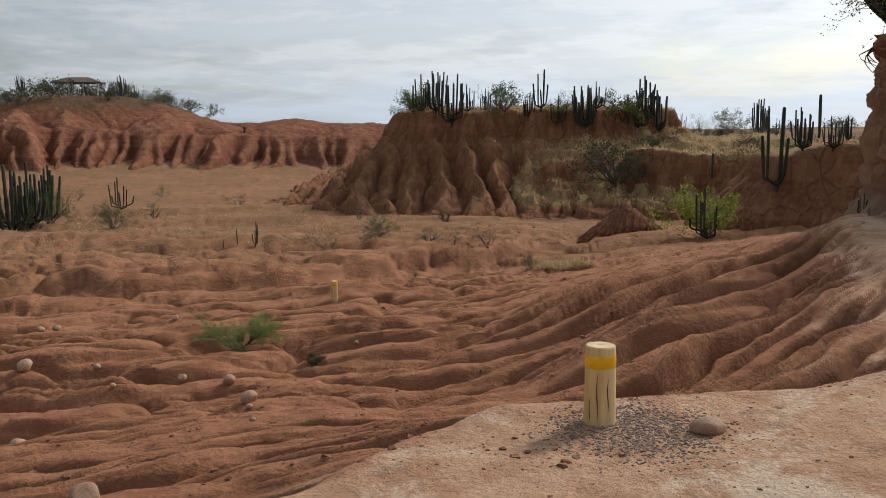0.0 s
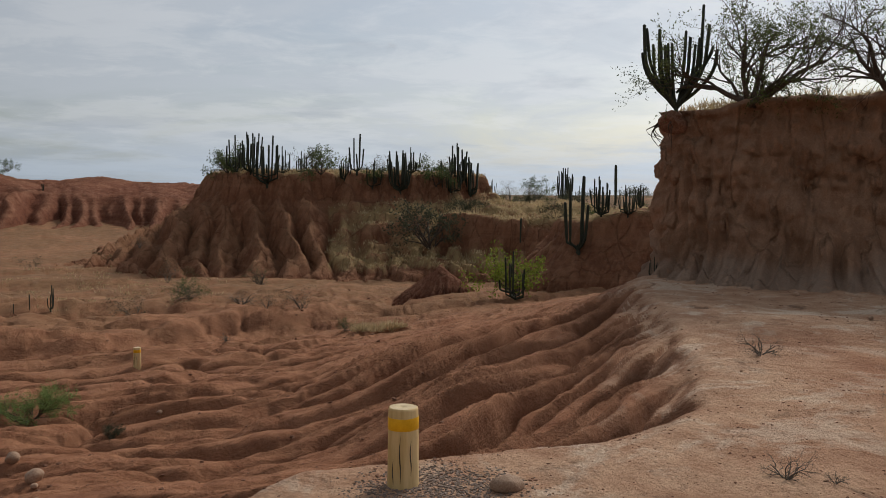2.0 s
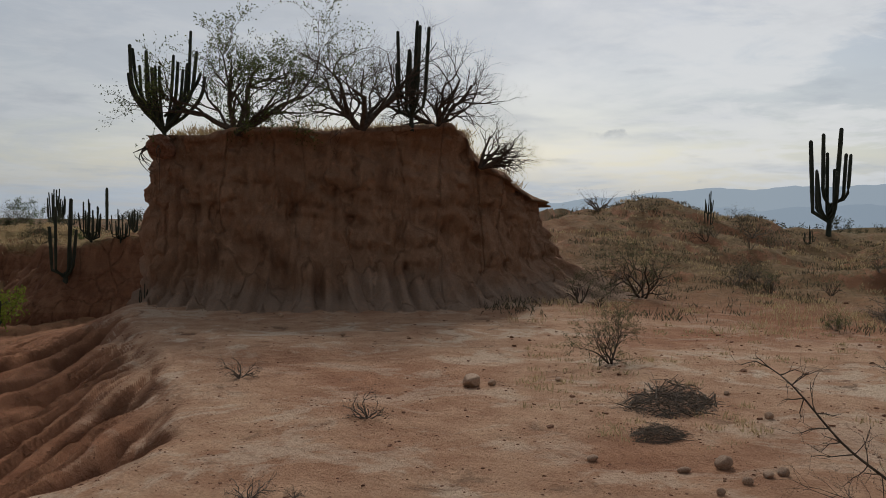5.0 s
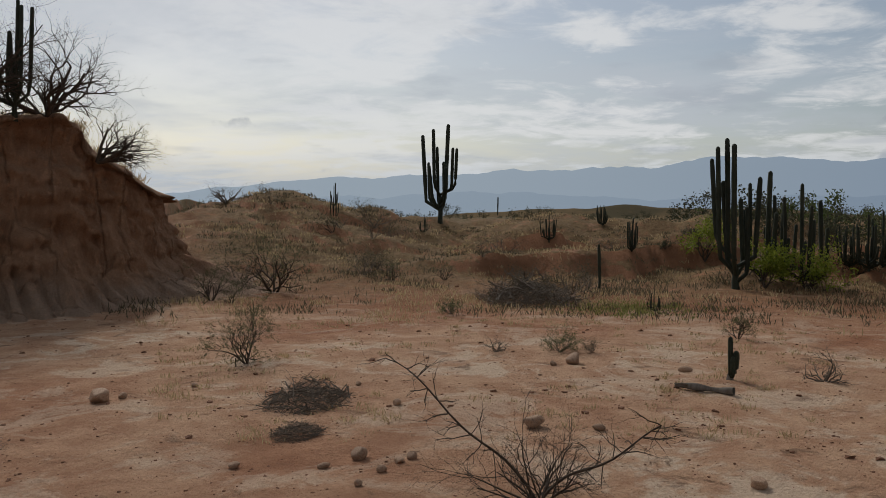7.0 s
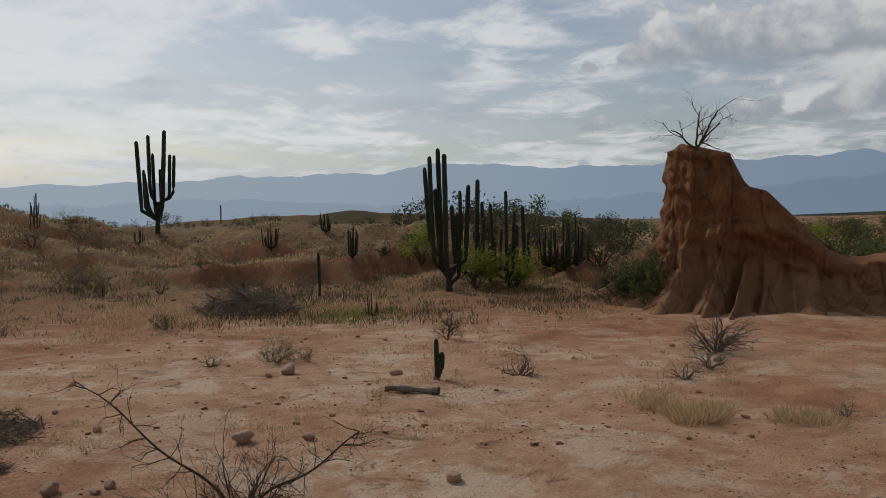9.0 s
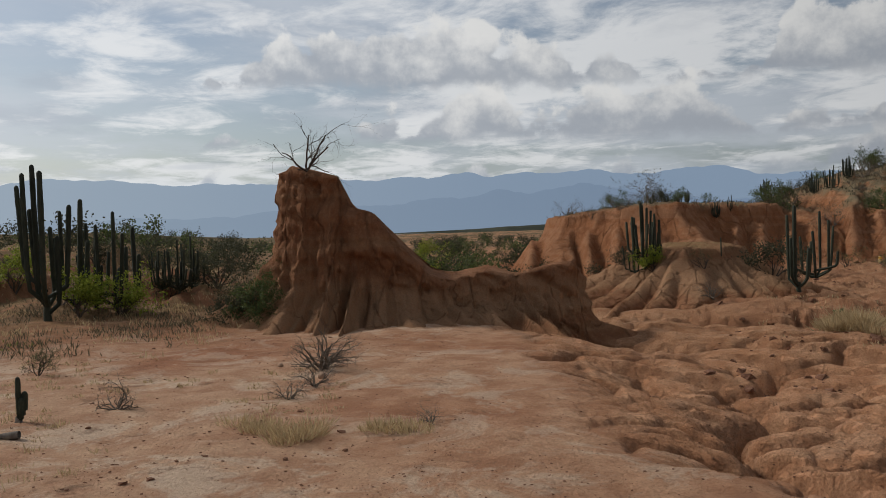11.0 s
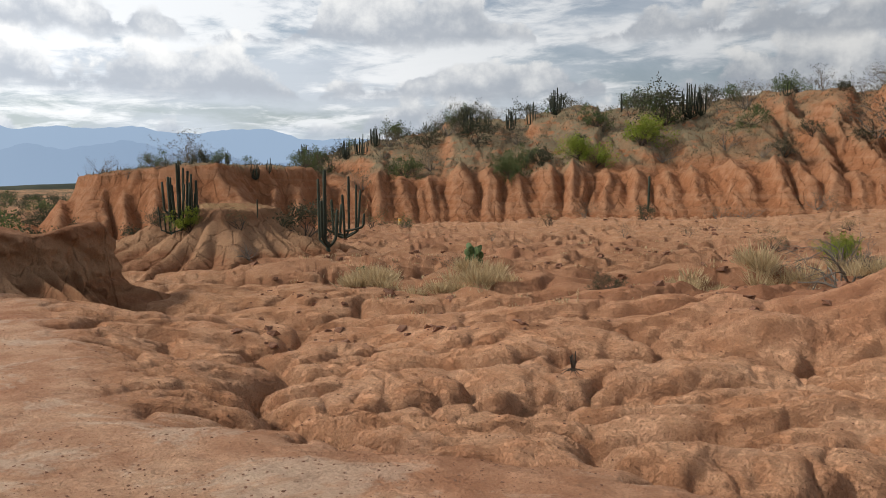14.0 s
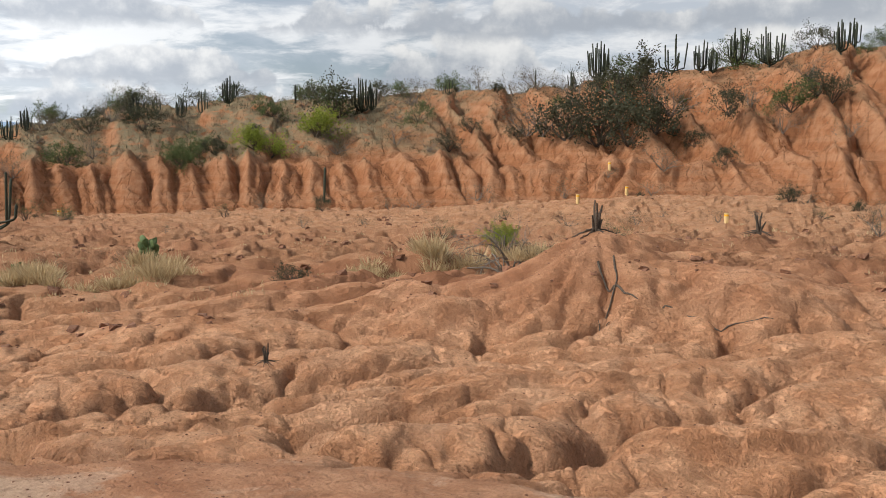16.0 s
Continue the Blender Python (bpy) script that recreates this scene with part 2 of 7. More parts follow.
    z = z + step(-0.2, 1.0, (g + 0.2) / (1 + 0.6 * step(5.5, 7.5, x)) - 0.2) * zg
    # terraces of the plain
    plain = step(0, 4, -d) * step(0, 4, -g)
    tw = 2.2 * fbm(x * 0.13, y * 0.13, 4, 81) + 0.5 * fbm(x * 0.9, y * 0.9, 3, 82)
    east = step(48, 56, az) * (1 - step(92, 99, az))
    brk = np.clip(0.75 + 1.3 * fbm(x * 0.11, y * 0.11, 3, 84), 0.1, 1.3)
    z = z + plain * east * brk * (0.62 * step(0, 0.9, r - 24.0 - 1.4 * tw) + 0.48 * step(0, 0.6, r - 28 - 2.4 * tw) + 0.3 * step(0, 0.4, r - 33 - 2.2 * tw) - 0.35 * step(36, 60, r))
    z = z + plain * 1.55 * bell(x, y, 25.0, 20.0, 8, 6.0, 30) * (1 + 0.2 * fbm(x * 0.6, y * 0.6, 3, 83))
    z = z + plain * 0.22 * step(16, 26, r) * fbm(x * 0.5, y * 0.5, 4, 85)
    z = z + plain * 0.45 * bell(x, y, 24.6, 2.0, 2.3, 1.7)
    far = step(70, 260, r)
    z = z * (1 - far * 0.7) + far * 0.6 * fbm(x * 0.01, y * 0.01, 4, 87) + far * (1 - step(300, 1500, r)) * 0.2 - 14 * step(300, 2500, r)
    return z


def drain(z):
    """Where the water of each cell runs to, with every hollow able to spill, and the cells from the outlets upwards."""
    ny, nx = z.shape
    zs = ((z - z.min()) / 0.001).astype(int).ravel().tolist()
    goal = list(range(ny * nx))
    seen = bytearray(ny * nx)
    shelf = [[] for _ in range(max(zs) + 1)]
    order = []
    for j in range(ny):
        for i in ((0, nx - 1) if 0 < j < ny - 1 else range(nx)):
            k = j * nx + i
            seen[k] = 1
            shelf[zs[k]].append(k)
    ways = (1, -1, nx, -nx, nx + 1, nx - 1, -nx + 1, -nx - 1)
    for h, row in enumerate(shelf):
        for k in row:
            order.append(k)
            j, i = divmod(k, nx)
            inner = 0 < i < nx - 1 and 0 < j < ny - 1
            for w in ways:
                q = k + w
                if not inner and not (0 <= q < ny * nx and abs(q % nx - i) < 2):
                    continue
                if not seen[q]:
                    seen[q] = 1
                    goal[q] = k
                    shelf[zs[q] if zs[q] > h else h].append(q)
    return goal, order


def erode(z, turns, cut, creep, rounds, seed, rain=0.01, reach=400.0):
    """Let rain run over the land: water gathers downhill and cuts channels, the crests between them wear round."""
    rnd = np.random.RandomState(seed)
    z = z + rnd.uniform(-rain, rain, z.shape)
    ny, nx = z.shape
    for turn in range(turns):
        goal, order = drain(z)
        water = [1.0] * (ny * nx)
        for k in reversed(order):
            g = goal[k]
            if g != k:
                water[g] += water[k]
        flow = np.minimum(np.array(water), reach)
        bite = (cut * np.sqrt(flow)).tolist()
        h = z.ravel().tolist()
        for k in order:
            g = goal[k]
            if g != k and h[g] < h[k]:
                b = bite[k]
                h[k] = (h[k] + b * h[g]) / (1 + b)
        z = np.array(h).reshape(ny, nx)
        keep = creep * np.clip(1.25 - flow.reshape(ny, nx) / 30, 0.04, 1)
        for _ in range(rounds):
            m = np.pad(z, 1, mode="edge")
            z = z + keep * (m[:-2, 1:-1] + m[2:, 1:-1] + m[1:-1, :-2] + m[1:-1, 2:] - 4 * z)
    return z


def runnels(x0, y0, x1, y1, cell, tilt, turn, seed, nets, where):
    """Branching runnels on a stretch of the ground, with round lobes between them. nets: water gathered, depth, width of the banks."""
    X, Y = np.meshgrid(np.arange(x0, x1, cell), np.arange(y0, y1, cell))
    U, W = X * math.cos(turn) + Y * math.sin(turn), Y * math.cos(turn) - X * math.sin(turn)
    z = lay_of_land(X, Y) + tilt[0] * X + tilt[1] * Y + 0.12 * fbm(U * 0.65, W * 1.0, 4, seed) + np.random.RandomState(seed).uniform(0, 0.03, X.shape)
    goal, order = drain(z)
    water = [cell * cell] * X.size
    for k in reversed(order):
        if goal[k] != k:
            water[goal[k]] += water[k]
    flow = np.array(water).reshape(X.shape)
    power = where(X, Y)
    vary = 1 + 0.6 * fbm(X * 0.6, Y * 0.6, 2, seed + 3)
    cut = np.zeros(X.shape)
    for need, deep, bank in nets:
        off = np.where(flow > need * np.clip(vary, 0.4, 1.8), 0.0, 9.0)
        for _ in range(int(bank * 4 / cell)):
            m = np.pad(off, 1, mode="edge")
            off = np.minimum(off, cell + np.minimum.reduce([m[:-2, 1:-1], m[2:, 1:-1], m[1:-1, :-2], m[1:-1, 2:]]))
            off = np.minimum(off, 1.414 * cell + np.minimum.reduce([m[:-2, :-2], m[2:, 2:], m[2:, :-2], m[:-2, 2:]]))
        cut -= deep * np.clip(vary, 0.35, 1.6) * np.exp(-off / (bank * np.clip(vary, 0.6, 1.5)))
    for _ in range(1):
        m = np.pad(cut, 1, mode="edge")
        cut = 0.4 * cut + 0.15 * (m[:-2, 1:-1] + m[2:, 1:-1] + m[1:-1, :-2] + m[1:-1, 2:])
    edge = np.minimum.reduce([X - x0, x1 - X, Y - y0, y1 - Y])
    return x0, y0, cell, cut * power * step(0, 1.2, edge)


def read_patch(patch, x, y):
    x0, y0, cell, d = patch
    u, v = np.clip((x - x0) / cell, 0, d.shape[1] - 1.001), np.clip((y - y0) / cell, 0, d.shape[0] - 1.001)
    i, j = u.astype(int), v.astype(int)
    fu, fv = u - i, v - j
    inside = (x > x0) & (x < x0 + cell * (d.shape[1] - 1)) & (y > y0) & (y < y0 + cell * (d.shape[0] - 1))
    return inside * ((d[j, i] * (1 - fu) + d[j, i + 1] * fu) * (1 - fv) + (d[j + 1, i] * (1 - fu) + d[j + 1, i + 1] * fu) * fv)


def in_wash(x, y):
    d, _ = along(x, y, LIP_WASH)
    flank = step(0.5, 3.0, x) * (1 - step(13, 17, y))
    return step(0.0, 0.9, d + 0.3 * fbm(x * 0.7, y * 0.7, 2, 8)) * (0.62 + 0.70 * flank) * (1 - 0.4 * step(20, 30, y))


def in_gully(x, y):
    g, _ = along(x, y, LIP_GULLY)
    return step(-0.1, 0.35, -g + 0.30 * fbm(x * 0.5, y * 0.5, 3, 61)) * (1 - 0.5 * step(9, 17, -g))


WASH_CUT = runnels(-14.0, 1.5, 11.0, 31.0, 0.07, (0.0, 0.0), 0.15, 203, ((7.0, 0.24, 0.11), (1.4, 0.14, 0.06), (0.28, 0.075, 0.04), (0.07, 0.035, 0.03)), in_wash)
GULLY_CUT = runnels(-7.0, -26.0, 21.0, -3.4, 0.055, (-0.06, -0.03), 0.69, 207, ((4.0, 0.36, 0.10), (0.8, 0.26, 0.055), (0.18, 0.11, 0.035), (0.05, 0.05, 0.026)), in_gully)


def ground(x, y):
    x, y = np.broadcast_arrays(np.asarray(x, float), np.asarray(y, float))
    wx, wy = x + 0.05 * pn(x * 3.1, y * 3.1, 211), y + 0.05 * pn(x * 3.1, y * 3.1, 213)
    return lay_of_land(x, y) + read_patch(WASH_CUT, wx, wy) + read_patch(GULLY_CUT, wx, wy)


FORMS = []


def surface(x, y):
    """The ground, or the clay body that stands on it."""
    x, y = np.asarray(x, float), np.asarray(y, float)
    z = ground(x, y)
    for form in FORMS:
        x0, y0, cell, d = form
        inside = (x > x0) & (x < x0 + cell * (d.shape[1] - 1)) & (y > y0) & (y < y0 + cell * (d.shape[0] - 1))
        z = np.where(inside, np.maximum(z, read_patch(form, x, y)), z)
    return z


def mesh_object(name, verts, faces, mat, attrs=None, smooth=True):
    """One mesh from an array of places and an array of quads."""
    me = bpy.data.meshes.new(name)
    faces = np.asarray(faces, np.int32)
    k = faces.shape[1]
    me.vertices.add(len(verts))
    me.vertices.foreach_set("co", np.asarray(verts, np.float32).ravel())
    me.loops.add(faces.size)
    me.loops.foreach_set("vertex_index", faces.ravel())
    me.polygons.add(len(faces))
    me.polygons.foreach_set("loop_start", np.arange(0, faces.size, k, dtype=np.int32))
    me.polygons.foreach_set("loop_total", np.full(len(faces), k, np.int32))
    me.polygons.foreach_set("use_smooth", np.full(len(faces), smooth))
    me.update(calc_edges=True)
    for key, val in (attrs or {}).items():
        a = me.attributes.new(key, "FLOAT", "POINT")
        a.data.foreach_set("value", np.asarray(val, np.float32).ravel())
    me.materials.append(mat)
    return new(name, me)


def grid_faces(rows, cols, wrap):
    i, j = np.meshgrid(np.arange(rows - 1), np.arange(cols if wrap else cols - 1), indexing="ij")
    j2 = (j + 1) % cols
    return np.stack([i * cols + j, i * cols + j2, (i + 1) * cols + j2, (i + 1) * cols + j], -1).reshape(-1, 4)


# ---- materials ----


class Nodes:
    """A small writer of node materials."""

    def __init__(self, name):
        self.mat = bpy.data.materials.new(name)
        self.mat.use_nodes = True
        self.t = self.mat.node_tree
        self.b = self.t.nodes["Principled BSDF"]
        self.geo = self.t.nodes.new("ShaderNodeNewGeometry")
        self.pos = self.geo.outputs["Position"]

    def put(self, sock, v):
        if isinstance(v, (int, float)):
            sock.default_value = v
        elif isinstance(v, tuple):
            sock.default_value = (*v, 1) if len(v) == 3 and sock.type == "RGBA" else v
        else:
            self.t.links.new(v, sock)

    def math(self, op, a, b=0.0):
        m = self.t.nodes.new("ShaderNodeMath")
        m.operation = op
        self.put(m.inputs[0], a)
        self.put(m.inputs[1], b)
        return m.outputs[0]

    def scaled(self, v, sx, sy, sz):
        m = self.t.nodes.new("ShaderNodeMapping")
        self.put(m.inputs["Vector"], v)
        m.inputs["Scale"].default_value = (sx, sy, sz)
        return m.outputs[0]

    def noise(self, scale, detail=4, rough=0.55, vec=None, dist=0.0):
        m = self.t.nodes.new("ShaderNodeTexNoise")
        self.put(m.inputs["Vector"], self.pos if vec is None else vec)
        m.inputs["Scale"].default_value, m.inputs["Detail"].default_value = scale, detail
        m.inputs["Roughness"].default_value, m.inputs["Distortion"].default_value = rough, dist
        return m.outputs["Fac"]

    def cracks(self, scale, vec=None):
        m = self.t.nodes.new("ShaderNodeTexVoronoi")
        m.feature = "DISTANCE_TO_EDGE"
        self.put(m.inputs["Vector"], self.pos if vec is None else vec)
        m.inputs["Scale"].default_value = scale
        return m.outputs["Distance"]

    def cells(self, scale, vec=None):
        m = self.t.nodes.new("ShaderNodeTexVoronoi")
        self.put(m.inputs["Vector"], self.pos if vec is None else vec)
        m.inputs["Scale"].default_value = scale
        return m.outputs["Distance"]

    def ramp(self, v, a, b, lo=0.0, hi=1.0):
        m = self.t.nodes.new("ShaderNodeMapRange")
        m.interpolation_type = "SMOOTHSTEP"
        self.put(m.inputs[0], v)
        for i, w in enumerate((a, b, lo, hi)):
            m.inputs[i + 1].default_value = w
        return m.outputs[0]

    def mix(self, f, a, b):
        m = self.t.nodes.new("ShaderNodeMix")
        m.data_type = "RGBA"
        self.put(m.inputs[0], f)
        self.put(m.inputs[6], a)
        self.put(m.inputs[7], b)
        return m.outputs[2]

    def attr(self, name):
        m = self.t.nodes.new("ShaderNodeAttribute")
        m.attribute_name = name
        return m.outputs["Fac"]

    def height(self):
        m = self.t.nodes.new("ShaderNodeSeparateXYZ")
        self.put(m.inputs[0], self.pos)
        return m.outputs[2]

    def random(self):
        return self.t.nodes.new("ShaderNodeObjectInfo").outputs["Random"]

    def bump(self, v, strength, dist, prev=None):
        m = self.t.nodes.new("ShaderNodeBump")
        m.inputs["Strength"].default_value, m.inputs["Distance"].default_value = strength, dist
        self.put(m.inputs["Height"], v)
        if prev is not None:
            self.put(m.inputs["Normal"], prev)
        return m.outputs[0]

    def done(self, color, rough=0.9, normal=None, spec=0.2):
        self.put(self.b.inputs["Base Color"], color)
        self.put(self.b.inputs["Roughness"], rough)
        self.b.inputs["Specular IOR Level"].default_value = spec
        if normal is not None:
            self.put(self.b.inputs["Normal"], normal)
        return self.mat


def soil_material():
    m = Nodes("desert_soil")
    big, mid, fine = m.noise(0.35, 5), m.noise(2.2, 6, 0.62), m.noise(28, 5, 0.7)
    red = m.mix(m.ramp(mid, 0.35, 0.65), (0.280, 0.118, 0.062), (0.405, 0.188, 0.101))
    tan = m.mix(m.ramp(mid, 0.35, 0.65), (0.430, 0.240, 0.145), (0.570, 0.365, 0.235))
    orange = m.mix(m.ramp(mid, 0.35, 0.65), (0.560, 0.270, 0.138), (0.720, 0.400, 0.228))
    straw = m.mix(m.ramp(m.noise(5, 6, 0.7), 0.35, 0.65), (0.115, 0.080, 0.038), (0.24, 0.165, 0.080))
    pale = m.attr("pale")
    col = m.mix(m.ramp(m.math("ADD", pale, m.math("MULTIPLY", m.math("SUBTRACT", big, 0.5), 0.8)), 0.25, 0.75), red, tan)
    col = m.mix(m.attr("warm"), col, orange)
    crust = m.ramp(m.noise(0.9, 8, 0.72, dist=0.6), 0.50, 0.60)
    col = m.mix(m.math("MULTIPLY", m.math("MULTIPLY", crust, m.attr("pale")), 0.9), col, (0.66, 0.52, 0.39))
    col = m.mix(m.math("MULTIPLY", m.attr("grass"), m.ramp(m.noise(1.4, 6, 0.7), 0.30, 0.48)), col, straw)
    # steep faces turn darker red: bare clay, plus shade painted into the colour
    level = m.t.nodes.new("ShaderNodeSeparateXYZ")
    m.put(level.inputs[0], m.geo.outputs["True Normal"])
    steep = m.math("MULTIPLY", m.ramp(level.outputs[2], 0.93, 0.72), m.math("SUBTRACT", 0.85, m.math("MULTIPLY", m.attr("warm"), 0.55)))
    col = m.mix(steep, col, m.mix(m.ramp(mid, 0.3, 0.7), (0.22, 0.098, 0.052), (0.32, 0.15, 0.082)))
    col = m.mix(m.math("MULTIPLY", m.attr("scrub"), m.ramp(m.noise(0.22, 8, 0.75), 0.42, 0.56)), col, (0.075, 0.075, 0.035))
    dirt = m.ramp(m.noise(1.7, 9, 0.74, dist=0.8), 0.56, 0.66)
    col = m.mix(m.math("MULTIPLY", dirt, m.math("MULTIPLY", m.attr("pale"), 0.85)), col, (0.155, 0.092, 0.060))
    col = m.mix(m.ramp(fine, 0.40, 0.78, 0.0, 0.42), col, (0.21, 0.105, 0.062))
    col = m.mix(m.math("MULTIPLY", m.attr("warm"), m.ramp(m.noise(13, 7, 0.82), 0.52, 0.66, 0.0, 0.42)), col, (0.23, 0.105, 0.055))
    grit = m.ramp(m.noise(95, 3, 0.6), 0.60, 0.72, 0.0, 0.5)
    col = m.mix(m.math("MULTIPLY", grit, 0.6), col, (0.52, 0.40, 0.30))
    speck = m.ramp(m.noise(60, 4, 0.75), 0.62, 0.70, 0.0, 0.7)
    col = m.mix(m.math("MULTIPLY", speck, m.ramp(mid, 0.42, 0.6)), col, (0.13, 0.062, 0.038))
    crack = m.ramp(m.cracks(7.0, m.mix(0.12, m.pos, m.t.nodes["Noise Texture"].outputs["Color"])), 0.0, 0.045)
    col = m.mix(m.math("MULTIPLY", m.math("SUBTRACT", 1.0, crack), m.math("MULTIPLY", m.attr("warm"), m.ramp(big, 0.50, 0.68, 0.0, 0.35))), col, (0.15, 0.065, 0.035))
    nb = m.bump(m.noise(9, 8, 0.68), 0.9, 0.07)
    nb = m.bump(fine, 0.6, 0.012, nb)
    scar = m.math("ABSOLUTE", m.math("SUBTRACT", m.noise(6, 7, 0.66, dist=0.9), 0.5))
    nb = m.bump(m.math("MULTIPLY", m.ramp(scar, 0.0, 0.10), m.attr("warm")), 0.9, 0.03, nb)
    nb = m.bump(m.noise(22, 4, 0.7), 0.8, 0.02, nb)
    nb = m.bump(m.cells(42.0), 0.35, 0.006, nb)
    chip = m.ramp(m.noise(48, 5, 0.8, dist=0.4), 0.54, 0.64, 0.0, 0.42)
    col = m.mix(m.math("MULTIPLY", chip, m.ramp(m.noise(1.1, 5, 0.7), 0.36, 0.60, 0.25, 1.0)), col, (0.15, 0.070, 0.040))
    return m.done(col, 0.95, nb, 0.12)


def clay_material(name, dark, light, streak, band=None, grey=None):
    """Weathered clay: streaks run down, layers lie level."""
    m = Nodes(name)
    runs = m.noise(3.0, 8, 0.70, m.scaled(m.pos, 1, 1, 0.35))
    beds = m.noise(1.6, 5, 0.6, m.scaled(m.pos, 0.08, 0.08, 1.6))
    col = m.mix(m.ramp(runs, 0.32, 0.68), dark, light)
    col = m.mix(m.ramp(beds, 0.46, 0.62, 0.0, 0.38), col, streak)
    if grey:
        (c, lo, hi, blur) = grey
        h = m.math("ADD", m.height(), m.math("MULTIPLY", m.math("SUBTRACT", m.noise(0.7, 4), 0.5), blur))
        w = m.math("MULTIPLY", m.ramp(h, lo, lo + 0.25), m.math("SUBTRACT", 1.0, m.ramp(h, hi, hi + 0.5)))
        col = m.mix(m.math("MULTIPLY", w, 0.8), col, c)
    # paler streak colour where the sheet stands above its smoothed lie
    col = m.mix(m.math("MULTIPLY", m.attr("raised"), m.ramp(m.noise(2.5, 6, 0.7), 0.35, 0.62, 0.05, 0.55)), col, tuple(min(1.0, c * 1.15) for c in streak))
    if band:
        col = m.mix(m.math("MULTIPLY", m.attr("grass"), m.ramp(m.noise(1.3, 6, 0.7), 0.34, 0.52)), col, band)
    col = m.mix(m.ramp(m.noise(30, 5, 0.7), 0.35, 0.75, 0.0, 0.4), col, tuple(c * 0.62 for c in dark))
    nb = m.bump(m.noise(5, 8, 0.74, m.scaled(m.pos, 1, 1, 0.4)), 0.9, 0.16)
    nb = m.bump(m.noise(15, 6, 0.72), 0.8, 0.05, nb)
    nb = m.bump(m.noise(36, 5, 0.7), 0.6, 0.015, nb)
    seam = m.ramp(m.cracks(1.5, m.scaled(m.mix(0.12, m.pos, m.t.nodes["Noise Texture"].outputs["Color"]), 1, 1, 0.22)), 0.0, 0.05)
    nb = m.bump(seam, 0.7, 0.06, nb)
    col = m.mix(m.math("MULTIPLY", m.math("SUBTRACT", 1.0, seam), m.ramp(runs, 0.45, 0.6, 0.0, 0.55)), col, tuple(c * 0.5 for c in dark))
    col = m.mix(m.ramp(m.noise(7, 6, 0.75), 0.52, 0.70, 0.0, 0.55), col, tuple(min(1.0, c * 1.28) for c in light))
    return m.done(col, 0.95, nb, 0.1)


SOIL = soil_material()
STRAW = (0.40, 0.29, 0.14)
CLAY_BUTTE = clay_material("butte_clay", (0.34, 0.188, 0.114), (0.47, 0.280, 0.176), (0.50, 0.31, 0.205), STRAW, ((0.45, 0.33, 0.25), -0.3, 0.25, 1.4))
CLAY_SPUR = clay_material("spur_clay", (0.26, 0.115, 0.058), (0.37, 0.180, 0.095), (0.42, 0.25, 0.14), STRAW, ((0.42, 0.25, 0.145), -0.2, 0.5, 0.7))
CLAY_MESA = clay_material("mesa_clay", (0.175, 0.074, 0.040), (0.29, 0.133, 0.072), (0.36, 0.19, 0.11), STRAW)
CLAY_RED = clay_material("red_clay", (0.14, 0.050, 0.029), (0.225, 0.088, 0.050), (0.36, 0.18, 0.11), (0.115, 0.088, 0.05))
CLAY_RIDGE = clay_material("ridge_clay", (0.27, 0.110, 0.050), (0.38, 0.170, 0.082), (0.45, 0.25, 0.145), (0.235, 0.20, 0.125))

# ---- ground ----


def build_ground():
    az = np.concatenate([np.arange(-30, 33, 0.11), np.arange(33, 108, 0.28), np.arange(108, 187, 0.11), np.arange(187, 330, 2.2)])
    r, radii = 0.25, []
    while r < 4600:
        radii.append(r)
        r += 0.5 if r < 2.9 else min(0.0014 * r * r, 0.0062 * r) if r < 20 else 0.011 * r if r < 75 else 0.05 * r
    radii = np.array(radii)
    A, R = np.meshgrid(np.radians(az), radii)
    x, y = R * np.sin(A) + 0.1, R * np.cos(A) - 0.3
    z = ground(x, y)
    d, _ = along(x, y, LIP_WASH)
    g, _ = along(x, y, LIP_GULLY)
    a, rr = polar(x, y)
    inw, ing = step(-0.3, 1.6, d + 0.4 * fbm(x * 0.5, y * 0.5, 3, 91)), step(-0.2, 0.8, -g)
    pale = np.clip((1 - inw) * (1 - 0.8 * ing) * (0.72 + 0.5 * fbm(x * 0.25, y * 0.25, 3, 93)) + inw * step(26, 34, rr) * 0.12, 0, 1)
    mid = step(5, 9, -g) * (1 - step(17, 24, -g))
    pale = pale * (1 - 0.7 * mid)
    warm = np.clip(ing * (0.95 - mid * np.clip(0.45 + 0.9 * fbm(x * 0.3, y * 0.3, 3, 95), 0, 0.85)) + (1 - inw) * (1 - ing) * 0.25 * step(90, 125, a), 0, 1)
    east = step(44, 56, a) * (1 - step(94, 104, a))
    grass = np.clip(east * step(13, 26, rr) * 0.95 + inw * step(20, 30, rr) * 0.40 + ing * step(14, 20, rr) * 0.22, 0, 1)
    pale = pale * (1 - 0.70 * east * step(11, 20, rr)) * (1 - 0.25 * step(92, 118, a))
    scrub = np.maximum(step(45, 120, rr), 0.22 * inw * step(14, 24, rr))
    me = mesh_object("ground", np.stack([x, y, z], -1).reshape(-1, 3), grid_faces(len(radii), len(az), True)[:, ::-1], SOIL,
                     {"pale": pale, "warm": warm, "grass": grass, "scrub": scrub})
    tagged(me, "dry red desert soil cut by rills and gullies", "ground", kind="structure")
    bm = bmesh.new()
    bm.from_mesh(me.data)
    bm.verts.ensure_lookup_table()
    f = bm.faces.new([bm.verts[i] for i in range(len(az))][::-1])
    bm.to_mesh(me.data)
    bm.free()
    return me


GROUND = build_ground()

# ---- landforms ----


